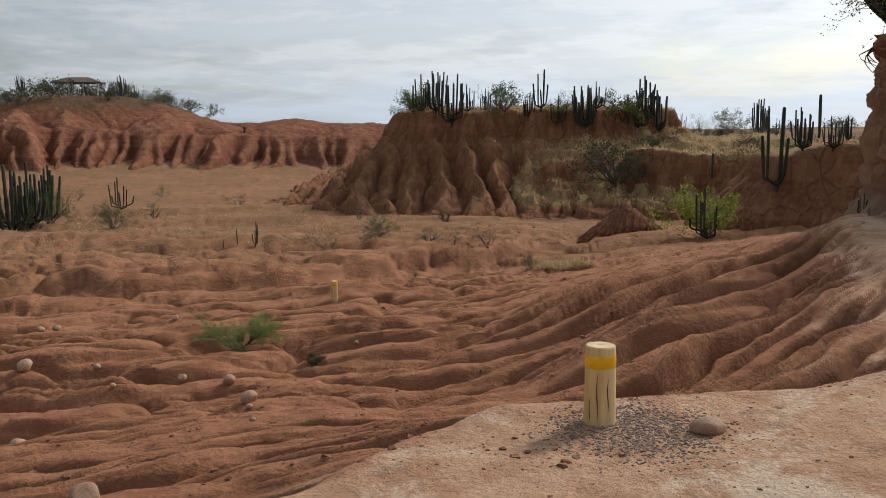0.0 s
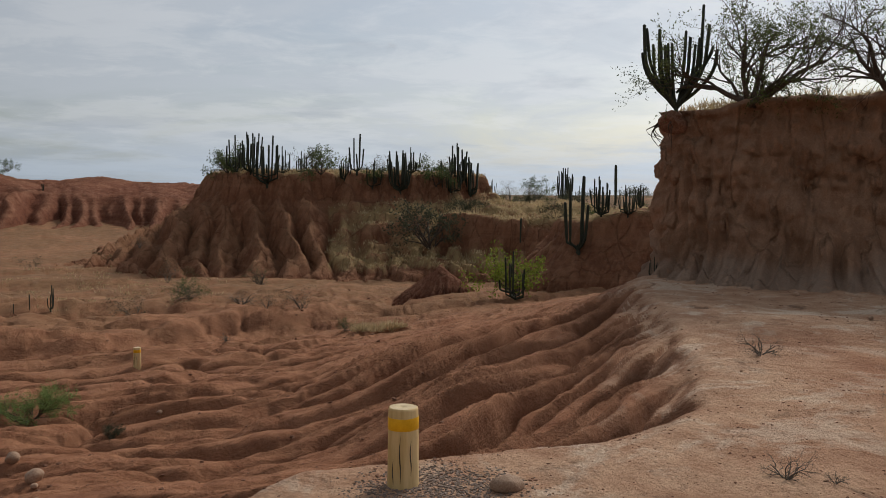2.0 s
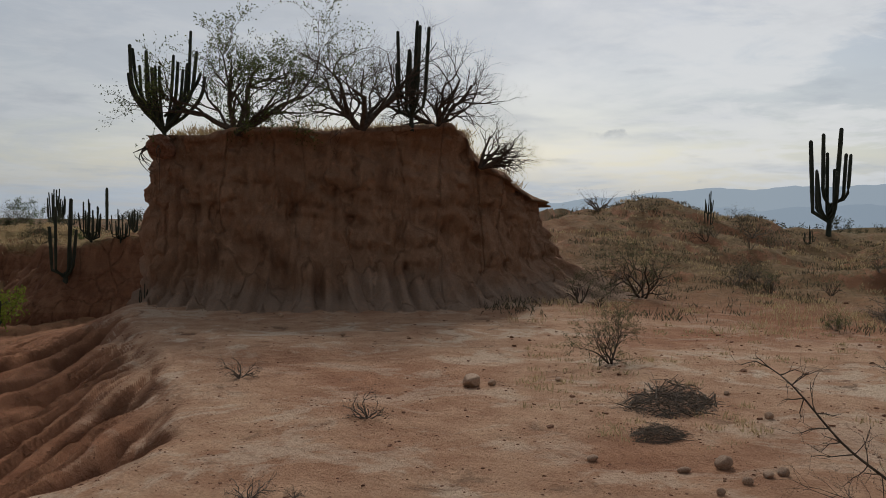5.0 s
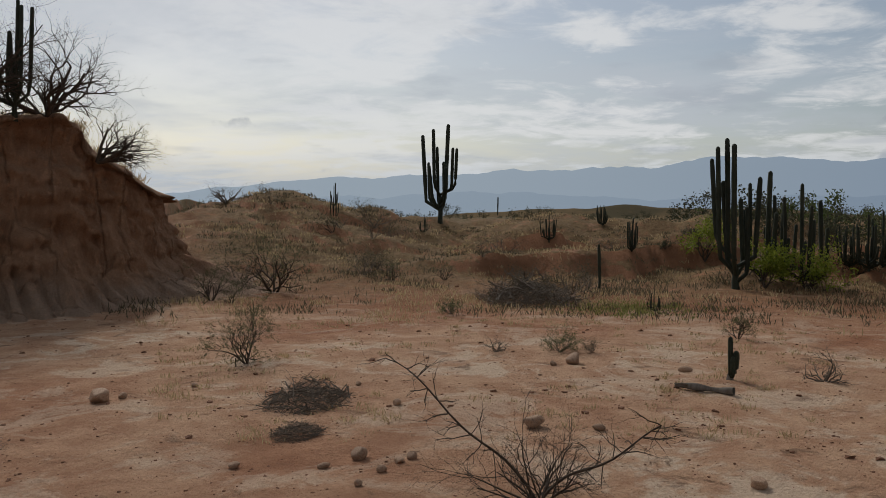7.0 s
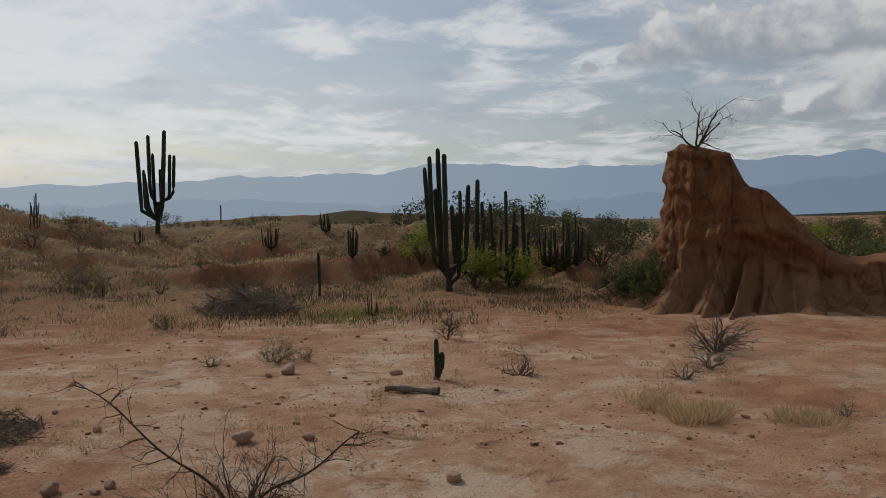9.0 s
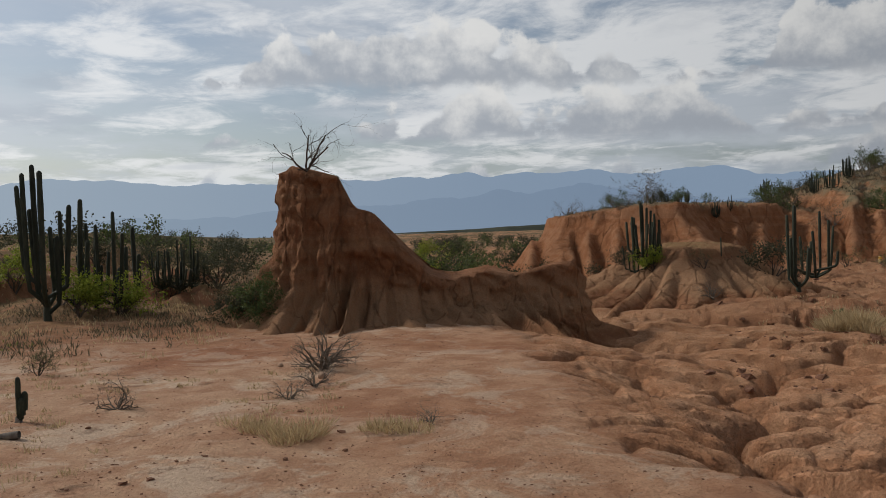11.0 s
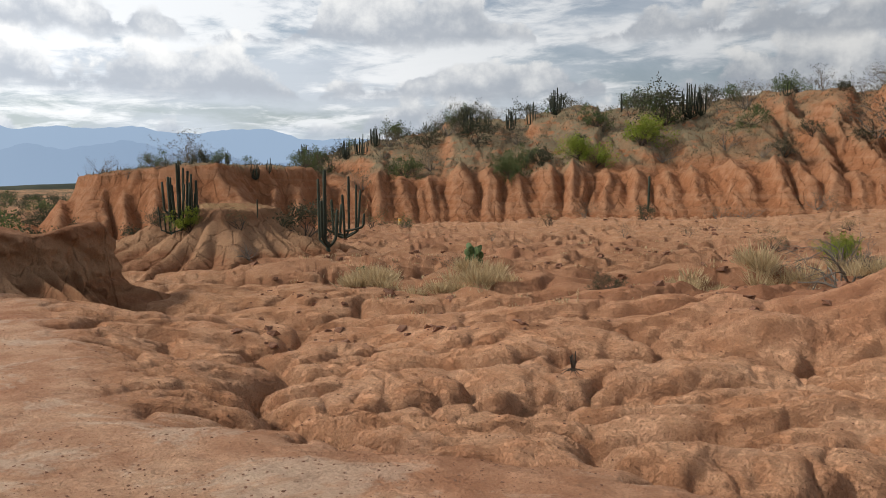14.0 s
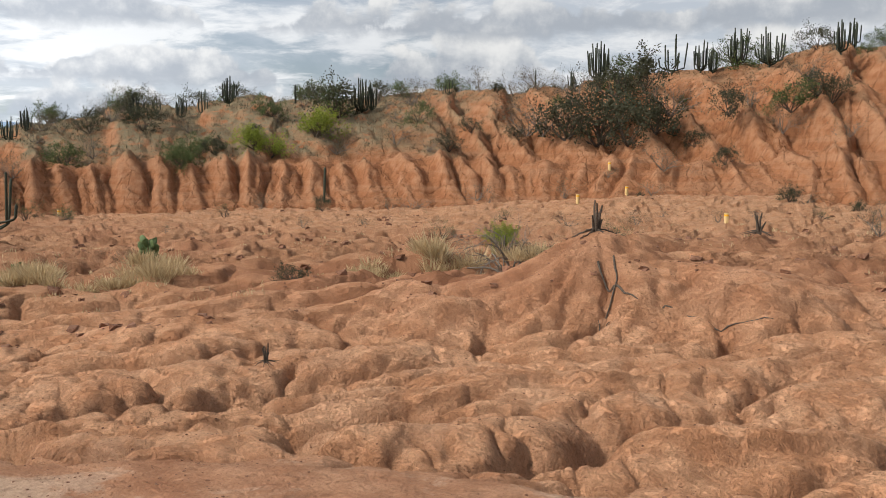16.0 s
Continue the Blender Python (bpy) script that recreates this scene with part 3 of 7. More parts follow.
def smooth_line(pts, closed, spacing):
    p = np.array(pts, float)
    for _ in range(3):
        q = np.roll(p, -1, 0) if closed else p[1:]
        a = p if closed else p[:-1]
        c = np.stack([0.75 * a + 0.25 * q, 0.25 * a + 0.75 * q], 1).reshape(-1, 2)
        p = c if closed else np.vstack([p[:1], c, p[-1:]])
    if closed:
        p = np.vstack([p, p[:1]])
    arc = np.concatenate([[0], np.cumsum(np.hypot(*np.diff(p, axis=0).T))])
    n = max(8, int(arc[-1] / spacing))
    s = np.linspace(0, arc[-1], n, endpoint=not closed)
    xy = np.stack([np.interp(s, arc, p[:, 0]), np.interp(s, arc, p[:, 1])], -1)
    if closed:
        t = np.roll(xy, -1, 0) - np.roll(xy, 1, 0)
    else:
        t = np.gradient(xy, axis=0)
    t /= np.linalg.norm(t, axis=1, keepdims=True)
    return xy, np.stack([t[:, 1], -t[:, 0]], -1), s


def flute(s, h, scale, seed, fine=1.0):
    """Spurs with keen crests, 0 in the furrow and 1 on the crest; each spur dies out at a height of its own."""
    q = s / scale
    w = q + 1.1 * pn(q * 0.43, h * 0.3, seed) + 0.20 * pn(q * 1.7, h * 0.8, seed + 1)
    cell = np.round(w)
    lot = lattice(cell, cell * 0 + 3, seed + 2) / 6.2832
    tri = np.clip(1 - np.abs(w - cell) * 2, 0, 1)
    amp = (0.55 + 0.60 * lattice(cell, cell * 0 + 5, seed + 4) / 6.2832) * np.clip(1.4 - h / (0.5 + 0.75 * lot), 0.12, 1)
    w2 = q * 2.6 + 0.9 * pn(q * 1.1, h * 0.5, seed + 3)
    tri2 = np.abs((w2 % 1.0) * 2 - 1)
    w3 = q * 6.3 + 0.9 * pn(q * 2.9, h * 0.7, seed + 7)
    tri3 = np.abs((w3 % 1.0) * 2 - 1)
    return np.clip(tri * amp + fine * 0.30 * tri2 * (1 - 0.5 * tri * amp) + fine * 0.10 * tri3 * (1 - h * 0.5), 0, 1.3)


def landform(name, label, pts, rows, wall, crest=None, closed=True, spacing=0.1, scale=1.0, seed=0, mat=None, rough=0.12, grassy=None, notch=0.0, sink=0.15, spread=None, bed=0.0, pyr=None):
    """A body of clay along a line. rows: (outward, up to the wall's top, up to the crest, flute depth, steps to the next)."""
    xy, nrm, s = smooth_line(pts, closed, spacing)
    keys = []
    for a, b in zip(rows[:-1], rows[1:]):
        for k in range(int(a[4])):
            f = k / a[4]
            keys.append([a[i] + (b[i] - a[i]) * f for i in range(4)])
    keys.append(list(rows[-1][:4]))
    keys = np.array(keys)
    base = ground(xy[:, 0] + nrm[:, 0] * keys[0, 0], xy[:, 1] + nrm[:, 1] * keys[0, 0]) - sink
    az = (polar(xy[:, 0], xy[:, 1])[0] + 90) % 360 - 90
    W = wall(az)
    C = crest(az) if crest else W
    mid = xy.mean(0)
    V, G = [], []
    f0 = flute(s, 0.25, scale, seed, pyr[2] if pyr else 0.4)
    for off, a, b, fl, in keys:
        f = flute(s, a, scale, seed)
        o = (off * (spread(az) if spread and off > 0 else 1.0)) + fl * (f - 0.55)
        if pyr and b == 0:
            o = o + pyr[0] * np.maximum(f0 * 1.05 - a / pyr[1], 0)
        if closed and off < 0:
            k = np.clip(-off, 0, 1)[..., None] if np.ndim(off) else min(-off, 1.0)
            p = xy + (mid - xy) * k
            o = np.zeros(len(xy)) + fl * (f - 0.55)
            px, py = p[:, 0] + nrm[:, 0] * o, p[:, 1] + nrm[:, 1] * o
        else:
            px, py = xy[:, 0] + nrm[:, 0] * o, xy[:, 1] + nrm[:, 1] * o
        az2 = (polar(px, py)[0] + 90) % 360 - 90
        W2, C2 = wall(az2), (crest(az2) if crest else wall(az2))
        z = base + a * (W2 - base) + b * (C2 - W2) - notch * (1 - np.clip(f0 * 1.3, 0, 1)) * a * (1 - b) * (1 if off > -0.5 else 0.3)
        rg = rough * min(1.0, a * 4)
        q = fbm(px * 1.1 + z * 0.6, py * 1.1 - z * 1.5, 4, seed + 5)
        q2 = fbm(s * 2.2, z * 0.9, 4, seed + 9)
        q = q + 0.5 * fbm(s * 3.5, z * 3.5, 3, seed + 21) + 0.35 * pn(s * 0.15, z * 4.5, seed + 25)
        q2 = q2 if off >= 0 else 0.0
        if bed and off >= 0:
            lay = z * 3.2 + 0.25 * pn(s * 0.5, z, seed + 31)
            tread = lay - np.floor(lay)
            o2 = bed * step(0.35, 0.55, a) * ((lattice(np.floor(lay), np.floor(lay) * 0, seed + 33) / 6.28 - 0.5) * step(0, 0.3, tread) + 0.8 * np.abs(pn(s * 1.5, z * 0.5, seed + 35)) + 0.6 * fbm(s * 3.2, z * 1.6, 4, seed + 37))
            px, py = px + nrm[:, 0] * o2, py + nrm[:, 1] * o2
        steep = 0.22 if fl > 0.9 else 0.45 if fl > 0.5 else 0.8 if off >= 0 else 0.35
        px, py = px + nrm[:, 0] * rg * (q + 0.7 * q2) * steep, py + nrm[:, 1] * rg * (q + 0.7 * q2) * steep
        z = z + rg * (0.6 if off >= 0 or closed else 1.5) * fbm(px * 0.5, py * 0.5, 5, seed + 13) * min(1.0, a * 2)
        V.append(np.stack([px, py, z], -1))
        g = grassy(a, b, off) if grassy else 0.0
        G.append(np.full(len(xy), g))
    V, G = np.array(V), np.array(G)
    ob = mesh_object(name, V.reshape(-1, 3), grid_faces(len(V), len(xy), closed), mat, {"grass": G})
    return tagged(ob, label, "landform", kind="structure")


def knots(*pairs):
    xs, ys = [p[0] for p in pairs], [p[1] for p in pairs]
    return lambda a: np.interp(a, xs, ys)


# butte beside the track
landform("butte_1", "steep dark butte of clay with a fluted foot", [(7.7, 15.9), (9.0, 14.6), (10.2, 13.5), (12.6, 12.4), (15.6, 13.0), (17.2, 15.2), (14.0, 19.0), (9.6, 19.5)],
         [(1.6, 0, 0, 0.16, 8), (0.85, 0.10, 0, 0.18, 10), (0.42, 0.25, 0, 0.18, 14), (0.22, 0.42, 0, 0.16, 10), (0.14, 0.60, 0, 0.14, 16), (0.05, 0.80, 0, 0.10, 12), (0.0, 0.94, 0, 0.08, 4), (0.14, 0.975, 0, 0.05, 2), (0.0, 1, 0, 0, 1),
          (-0.04, 1.0, 0, 0, 6), (-0.5, 1.0, 0, 0, 3), (-1, 1.0, 0, 0, 1)],
         knots((20, 3.1), (25, 3.15), (35, 3.3), (44, 3.52), (45.2, 3.35), (45.6, 2.9), (47.5, 2.55), (49.3, 2.2), (52, 2.0)), spacing=0.032, scale=0.42, seed=3, mat=CLAY_BUTTE, rough=0.30, bed=0.10, pyr=(0.28, 0.34, 1.0), spread=knots((24, 0.3), (27, 0.35), (31, 0.9), (46, 1.0), (49, 2.2), (52, 2.0)),
         grassy=lambda a, b, off: 1.0 if off < -0.05 else 0.0)
# narrow spur across the plain
landform("spur_1", "narrow eroded spur of orange clay with rilled skirts", [(18.4, -3.15), (17.9, -4.0), (17.4, -5.3), (17.5, -6.8), (17.6, -8.2), (17.7, -9.4), (18.6, -9.8), (19.5, -8.6), (20.4, -6.8), (20.7, -5.2), (20.5, -3.9), (19.6, -3.2)],
         [(1.4, 0, 0, 0.40, 12), (0.8, 0.12, 0, 0.40, 14), (0.42, 0.28, 0, 0.30, 14), (0.22, 0.48, 0, 0.2, 16), (0.08, 0.85, 0, 0.10, 8), (0.0, 0.97, 0, 0.06, 2), (-0.05, 1, 0, 0, 5), (-0.6, 1, 0, 0, 3), (-1, 1, 0, 0, 1)],
         knots((94, 2.75), (97.8, 2.85), (98.8, 3.1), (100.2, 3.28), (101.2, 3.15), (102.9, 2.98), (103.15, 2.35), (105, 2.15), (106, 1.8), (107, 1.45), (108.6, 0.95), (110, 0.85), (112, 1.0), (114, 0.82), (116, 1.05), (117.4, 1.12), (119, 0.5), (122, 0.1)),
         spacing=0.03, scale=0.5, seed=7, mat=CLAY_SPUR, rough=0.22, bed=0.05, pyr=(0.7, 0.42, 1.0))


def inside_by(x, y, pts):
    """Metres from the rim of a plan, positive inside."""
    best, odd = np.full(np.shape(x), 1e9), np.zeros(np.shape(x), bool)
    for (ax, ay), (bx, by) in zip(pts, pts[1:] + pts[:1]):
        ex, ey = bx - ax, by - ay
        t = np.clip(((x - ax) * ex + (y - ay) * ey) / (ex * ex + ey * ey), 0, 1)
        best = np.minimum(best, np.hypot(x - ax - t * ex, y - ay - t * ey))
        odd ^= ((ay > y) != (by > y)) & (x < ex * (y - ay) / (by - ay + 1e-12) + ax)
    return np.where(odd, best, -best)


def fins(s, d, scale, seed):
    """Keen spurs side by side, 0 in the furrow and 1 on the crest, and a lot for each."""
    w = s / scale + 0.9 * pn(s / scale * 0.37, d * 0.05, seed) + 0.16 * pn(s / scale * 1.3, d / scale * 0.7, seed + 1)
    cell = np.round(w)
    return 1 - 2 * np.abs(w - cell), lattice(cell, cell * 0 + 3, seed + 2) / 6.2832


def height_form(name, label, x0, y0, x1, y1, cell, shape, mat, grassy, how):
    """A clay body weathered by rain, as a sheet of heights that dips under the ground at its foot."""
    X, Y = np.meshgrid(np.arange(x0, x1, cell), np.arange(y0, y1, cell))
    base = ground(X, Y)
    z = erode(np.maximum(shape(X, Y, base), base - 0.1), *how)
    z = z + 0.35 * cell * fbm(X / cell * 0.21, Y / cell * 0.21, 2, 5)
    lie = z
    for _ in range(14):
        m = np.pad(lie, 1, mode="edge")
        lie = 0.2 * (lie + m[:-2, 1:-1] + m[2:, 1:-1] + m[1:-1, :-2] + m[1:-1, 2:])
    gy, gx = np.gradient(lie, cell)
    # grows with the height above the smoothed lie
    raised = step(0.10, 0.45, (z - lie) / cell)
    g = grassy(X, Y, z - base, np.hypot(gx, gy))
    z = np.where(z < base + 0.03, base - 0.15, z)
    FORMS.append((x0, y0, cell, z))
    f = grid_faces(z.shape[0], z.shape[1], False)
    show = (z > base).ravel()
    f = f[show[f].any(1)]
    # only the largest joined stretch stays
    tag = np.arange(z.size)
    while True:
        low = tag[f].min(1)
        nxt = tag.copy()
        np.minimum.at(nxt, f.ravel(), np.repeat(low, 4))
        nxt = nxt[nxt]
        if (nxt == tag).all():
            break
        tag = nxt
    group = tag[f[:, 0]]
    f = f[group == np.bincount(group).argmax()]
    used, back = np.unique(f, return_inverse=True)
    ob = mesh_object(name, np.stack([X, Y, z], -1).reshape(-1, 3)[used], back.reshape(-1, 4), mat, {"grass": np.clip(g, 0, 1).ravel()[used], "raised": raised.ravel()[used]})
    return tagged(ob, label, "landform", kind="structure")


# mesa over the wash, with its lower ledge and knoll
MESA_TOP = [(-1.9, 45.5), (1.5, 44.2), (5.5, 44.5), (9.5, 45.0), (12.2, 46.5), (13.0, 56), (4, 58), (-3, 56)]
MESA_LEDGE = [(8.5, 40.5), (12.5, 37.0), (17.5, 36.0), (22.0, 41.0), (22, 52), (10, 52)]
MESA_KNOLL = [(10.6, 28.0), (13.4, 26.8), (16.0, 30), (14, 33), (11, 32)]


def mesa_shape(x, y, base):
    az = polar(x, y)[0]
    ragged = 0.55 * fbm(x * 0.7, y * 0.7, 5, 301) + 0.10 * fbm(x * 3.2, y * 3.2, 2, 300)
    o = -inside_by(x, y, MESA_TOP) + ragged
    wx = x + 0.7 * fbm(x * 0.35, y * 0.35, 3, 302) + 0.25 * (y - 44) * pn(x * 0.2, y * 0.05, 304)
    tri, lot = fins(wx, y, 1.25, 303)
    tri2, lot2 = fins(wx, y, 0.5, 306)
    left = 1 - step(4.0, 8.5, az)
    p = np.interp(o, [0.5, 4.0], [1.5, 0.7])
    t = np.clip(tri, 0, 1) ** p * (0.45 + 0.6 * lot) + 0.22 * (tri2 - 0.5) * step(0.6, 1.6, o)
    crest = np.interp(o, [-1, 0, 0.12, 0.55, 1.2, 2.5, 4.5, 7.5], [2.52, 2.40, 2.05, 1.15, 0.95, 0.15, -0.95, -2.5])
    floor = np.interp(o, [-1, 0, 0.12, 0.55, 1.2, 2.5, 4.5, 7.5], [2.52, 2.40, 1.95, 0.95, 0.35, -1.05, -1.95, -2.8])
    foot = left * (floor + (crest - floor) * t) + (1 - left) * np.interp(o, [-1, 0, 0.12, 0.55, 1.0, 2.2, 4.0, 6.5], [2.52, 2.40, 2.05, 1.10, 0.72, -0.35, -1.55, -2.6])
    foot = foot + 0.16 * fbm(x * 1.3, y * 1.3, 4, 307) * step(0.1, 0.8, o)
    tread = foot * 1.7 + 0.6 * fbm(x * 0.4, y * 0.4, 3, 305)
    stepped = (np.floor(tread) + step(0.55, 1.0, tread - np.floor(tread)) - 0.6 * fbm(x * 0.4, y * 0.4, 3, 305)) / 1.7
    z1 = foot + (1 - left) * (o > 0.3) * 0.75 * (stepped - foot) + (1 - left) * (o > 0.3) * 0.9 * np.exp(-((o - 2.4) / 1.8) ** 2)
    o = -inside_by(x, y, MESA_LEDGE) + 0.6 * ragged
    top = np.interp(az, [0, 13, 18, 24, 30], [0.6, 0.55, 0.25, 0.1, 0.2])
    tri6, lot6 = fins(wx, y, 0.8, 312)
    z2 = top - 0.55 * (1 - np.clip(tri6, 0, 1)) * (0.3 + lot6) * step(0.05, 0.6, o) + np.interp(o, [-9, -3, -0.3, 0, 0.12, 0.7, 1.4, 3.0, 5.0], [1.2, 0.5, 0.05, -0.05, -0.5, -1.15, -1.5, -2.1, -2.8])
    z = np.maximum(z1, z2) + 0.26 * fbm(x * 0.8, y * 0.8, 5, 309)
    shelf = z * 2.1 + 0.7 * fbm(x * 0.3, y * 0.3, 3, 310)
    cut = (np.floor(shelf) + step(0.60, 1.0, shelf - np.floor(shelf)) - 0.7 * fbm(x * 0.3, y * 0.3, 3, 310)) / 2.1
    return z + (1 - left) * 0.85 * (cut - z) * (z < 2.2)


def knoll_shape(x, y, base):
    o = -inside_by(x, y, MESA_KNOLL) + 0.3 * fbm(x * 0.8, y * 0.8, 4, 308)
    return np.interp(polar(x, y)[0], [15, 21, 24, 27, 30], [0.4, 0.6, 1.0, 0.8, 0.3]) + np.interp(o, [-2, -0.2, 0, 0.2, 0.8, 2.6], [0.15, 0.05, -0.05, -0.6, -1.2, -2.8])


height_form("knoll_1", "small dark knoll topped by cacti", 7.0, 23.0, 20.0, 37.0, 0.10, knoll_shape, CLAY_MESA, lambda x, y, h, k: step(1.2, 2.0, h) * step(1.2, 0.5, k), (4, 0.03, 0.01, 1, 313, 0.04))
height_form("mesa_1", "broad red mesa with a spurred foot and grassy ledges", -9.5, 31.0, 25.0, 60.0, 0.115, mesa_shape, CLAY_MESA,
            lambda x, y, h, k: (h > 0.5) * step(1.3, 0.5, k) * np.where((h > 3.9) | (polar(x, y)[0] > 4.5), 1.0, 0.1), (4, 0.018, 0.006, 1, 311, 0.05))


def cone(x, y, base):
    o = np.hypot((x - 5.9) / 1.25, y - 28.2)
    tri, lot = fins(np.arctan2(y - 28.2, x - 5.9) * 3, o, 0.55, 321)
    return -0.78 - 1.3 * (o / (1.2 + 0.3 * tri)) ** 0.9 + 0.02 * lot


height_form("mound_1", "conical mound of rilled red clay", 2.5, 25.0, 9.5, 31.5, 0.06, cone, CLAY_RED, lambda x, y, h, k: 0.0 * x, (4, 0.02, 0.005, 1, 323, 0.02))

# far hill with the shelter, and the badlands at its foot
HILL_WALL = knots((-45, 1.8), (-30, 2.4), (-25, 2.6), (-22, 1.9), (-17, 1.7), (-14, 1.3), (-10, 1.2), (-4, 1.0), (4, 0.6))
HILL_TOP = knots((-45, 5.0), (-26.6, 5.2), (-23.6, 6.7), (-20, 6.6), (-17.2, 5.6), (-15.5, 4.2), (-13.8, 2.7), (-11.4, 2.8), (-9.2, 3.4), (-7.5, 2.6), (-4.9, 2.5), (0, 2.2), (4, 1.5))


def hill_shape(x, y, base):
    az, r = polar(x, y)
    d = r - np.interp(az, [-40, -22, -14, -7, 3], [78, 80, 78, 76, 74]) + 1.5 * fbm(x * 0.07, y * 0.07, 3, 331)
    s = np.radians(az) * 76 + 1.6 * fbm(x * 0.12, y * 0.12, 3, 334)
    tri, lot = fins(s, d, 3.6, 333)
    tri2, lot2 = fins(s, d, 1.3, 335)
    w, c = HILL_WALL(az), HILL_TOP(az)
    low = -2.25
    p = np.interp(d, [-8, 1], [0.7, 1.5])
    t = np.clip(tri, 0, 1) ** p * (0.40 + 0.65 * lot) + 0.62 * (tri2 - 0.5) * (0.4 + lot2) * (1 - 0.4 * tri)
    crest = np.interp(d, [-9.5, -6, -3, 0, 3], [-0.05, 0.24, 0.66, 1.0, 1.0])
    floor = np.interp(d, [-9.5, -6, -3, 0, 3], [-0.08, -0.03, 0.06, 0.40, 0.92])
    rise = floor + (crest - floor) * t
    up = np.interp(d, [2, 8, 20, 40, 54, 70], [0, 0.12, 0.45, 0.86, 1.0, 1.0])
    tri3, lot3 = fins(np.radians(az) * 90, d, 5.5, 337)
    gully = (1 - tri3) * (0.3 + 0.9 * lot3) * step(2, 9, d) * (1 - step(34, 52, d)) * 1.7
    pad = 5.5 - 0.10 * np.maximum(np.hypot(x + 41.6, y - 103.0) - 5.0, 0) ** 1.5
    z = low + rise * (w - low) + up * (c - w) - gully * np.clip((c - w) / 5, 0.15, 1) + 0.25 * fbm(x * 0.2, y * 0.2, 4, 339) * step(0, 6, d)
    return np.maximum(z, pad)


height_form("hill_1", "far hill over fluted red badlands", -66.0, 58.0, 6.0, 140.0, 0.24, hill_shape, CLAY_RED,
            lambda x, y, h, k: step(2.6, 5.2, h + 1.2 * fbm(x * 0.15, y * 0.15, 3, 341)) * step(1.7, 0.9, k) * 0.95, (4, 0.022, 0.004, 1, 343, 0.10))

# ridge with the fluted wall, and the low mesa at its end
RIDGE_WALL = knots((120, 1.2), (128, 1.4), (133, 2.4), (138, 3.0), (150, 2.9), (160, 2.9), (170, 2.9), (185, 3.2), (210, 3.2))
RIDGE_TOP = knots((120, 1.6), (128, 3.2), (133, 4.8), (138, 6.2), (145, 6.8), (155, 7.2), (160, 7.5), (166, 7.9), (174, 8.7), (182, 9.6), (200, 10.5), (210, 10))
MESA_END = [(31.5, -21), (34.5, -23.5), (34.5, -28), (44, -36), (50, -30), (42, -20), (36, -18)]


def ridge_shape(x, y, base):
    az, r = polar(x, y)
    az = az % 360
    d = r - np.interp(az, [128, 136, 144, 152, 162, 172, 182, 195, 210], [44, 45, 45.5, 45, 44, 43, 42, 42, 44]) + 0.5 * fbm(x * 0.15, y * 0.15, 3, 351)
    s = np.radians(az) * 45
    s = s + 0.35 * fbm(s * 0.5, d * 0.6, 3, 352) + np.minimum(d, 0) * (0.12 + 0.9 * pn(s * 0.11, s * 0.0, 350))
    tri, lot = fins(s, d, 1.45, 353)
    tri2, lot2 = fins(s, d, 0.62, 355)
    w, c = RIDGE_WALL(az) * (0.86 + 0.26 * lot), RIDGE_TOP(az)
    low = np.minimum(base - 0.05, 1.2)
    crest = np.interp(d, [-4.0, -3.0, -2.0, -0.9, 0, 0.5, 1.2, 2.5], [-0.02, 0.10, 0.36, 0.74, 1.0, 1.0, 0.86, 0.90])
    floor = np.interp(d, [-4.0, -3.0, -2.0, -0.9, 0.3, 1.2, 2.5], [-0.04, 0.02, 0.17, 0.45, 0.76, 0.83, 0.90])
    t = np.clip(tri, 0, 1) ** np.interp(d, [-3.5, 0.2], [0.65, 1.4]) * (0.70 + 0.35 * lot)
    t = t + 0.60 * (tri2 - 0.45) * (0.4 + lot2) * (1 - 0.5 * t) * step(-3.8, -2.6, d) * (1 - step(-0.9, 0.3, d))
    z = low + (floor + (crest - floor) * t) * (w - low)
    up = np.interp(d, [2, 6, 10, 14, 18], [0, 0.45, 0.82, 1.0, 1.0])
    z = z + up * (c - RIDGE_WALL(az))
    tri3, lot3 = fins(s + 0.35 * d, d, 2.6, 357)
    deep = np.interp(az, [128, 136, 148, 156, 162, 185], [0.8, 0.4, 0.35, 0.8, 1.5, 1.7])
    z = z - deep * (1 - tri3) * (0.35 + 0.8 * lot3) * step(1.5, 4, d) * (1 - step(9.5, 14.5, d))
    tri5, lot5 = fins(s + 0.5 * d, d, 0.9, 358)
    z = z - 0.30 * deep * (1 - tri5) * lot5 * step(2, 4, d) * (1 - step(8, 12, d))
    z = z + 0.22 * fbm(x * 0.6, y * 0.6, 5, 359) * step(1.5, 4, d)
    z = np.where(az < 128, z - (128 - az) * 0.9, z)
    o = -inside_by(x, y, MESA_END) + 0.5 * fbm(x * 0.5, y * 0.5, 4, 361)
    tri4, lot4 = fins(np.radians(az) * 36, o, 1.3, 363)
    z2 = np.interp(az, [110, 116, 122, 130], [2.2, 2.3, 2.75, 2.7]) + np.interp(o, [-2, 0, 0.12, 0.6, 1.2, 2.5, 5.5], [0.05, -0.05, -0.5, -0.9, -1.2, -1.9, -3.4]) - 0.7 * (1 - np.clip(tri4, 0, 1)) * (0.3 + lot4) * step(0.1, 1.2, o)
    return np.maximum(z, z2 + 0.12 * fbm(x, y, 4, 364))


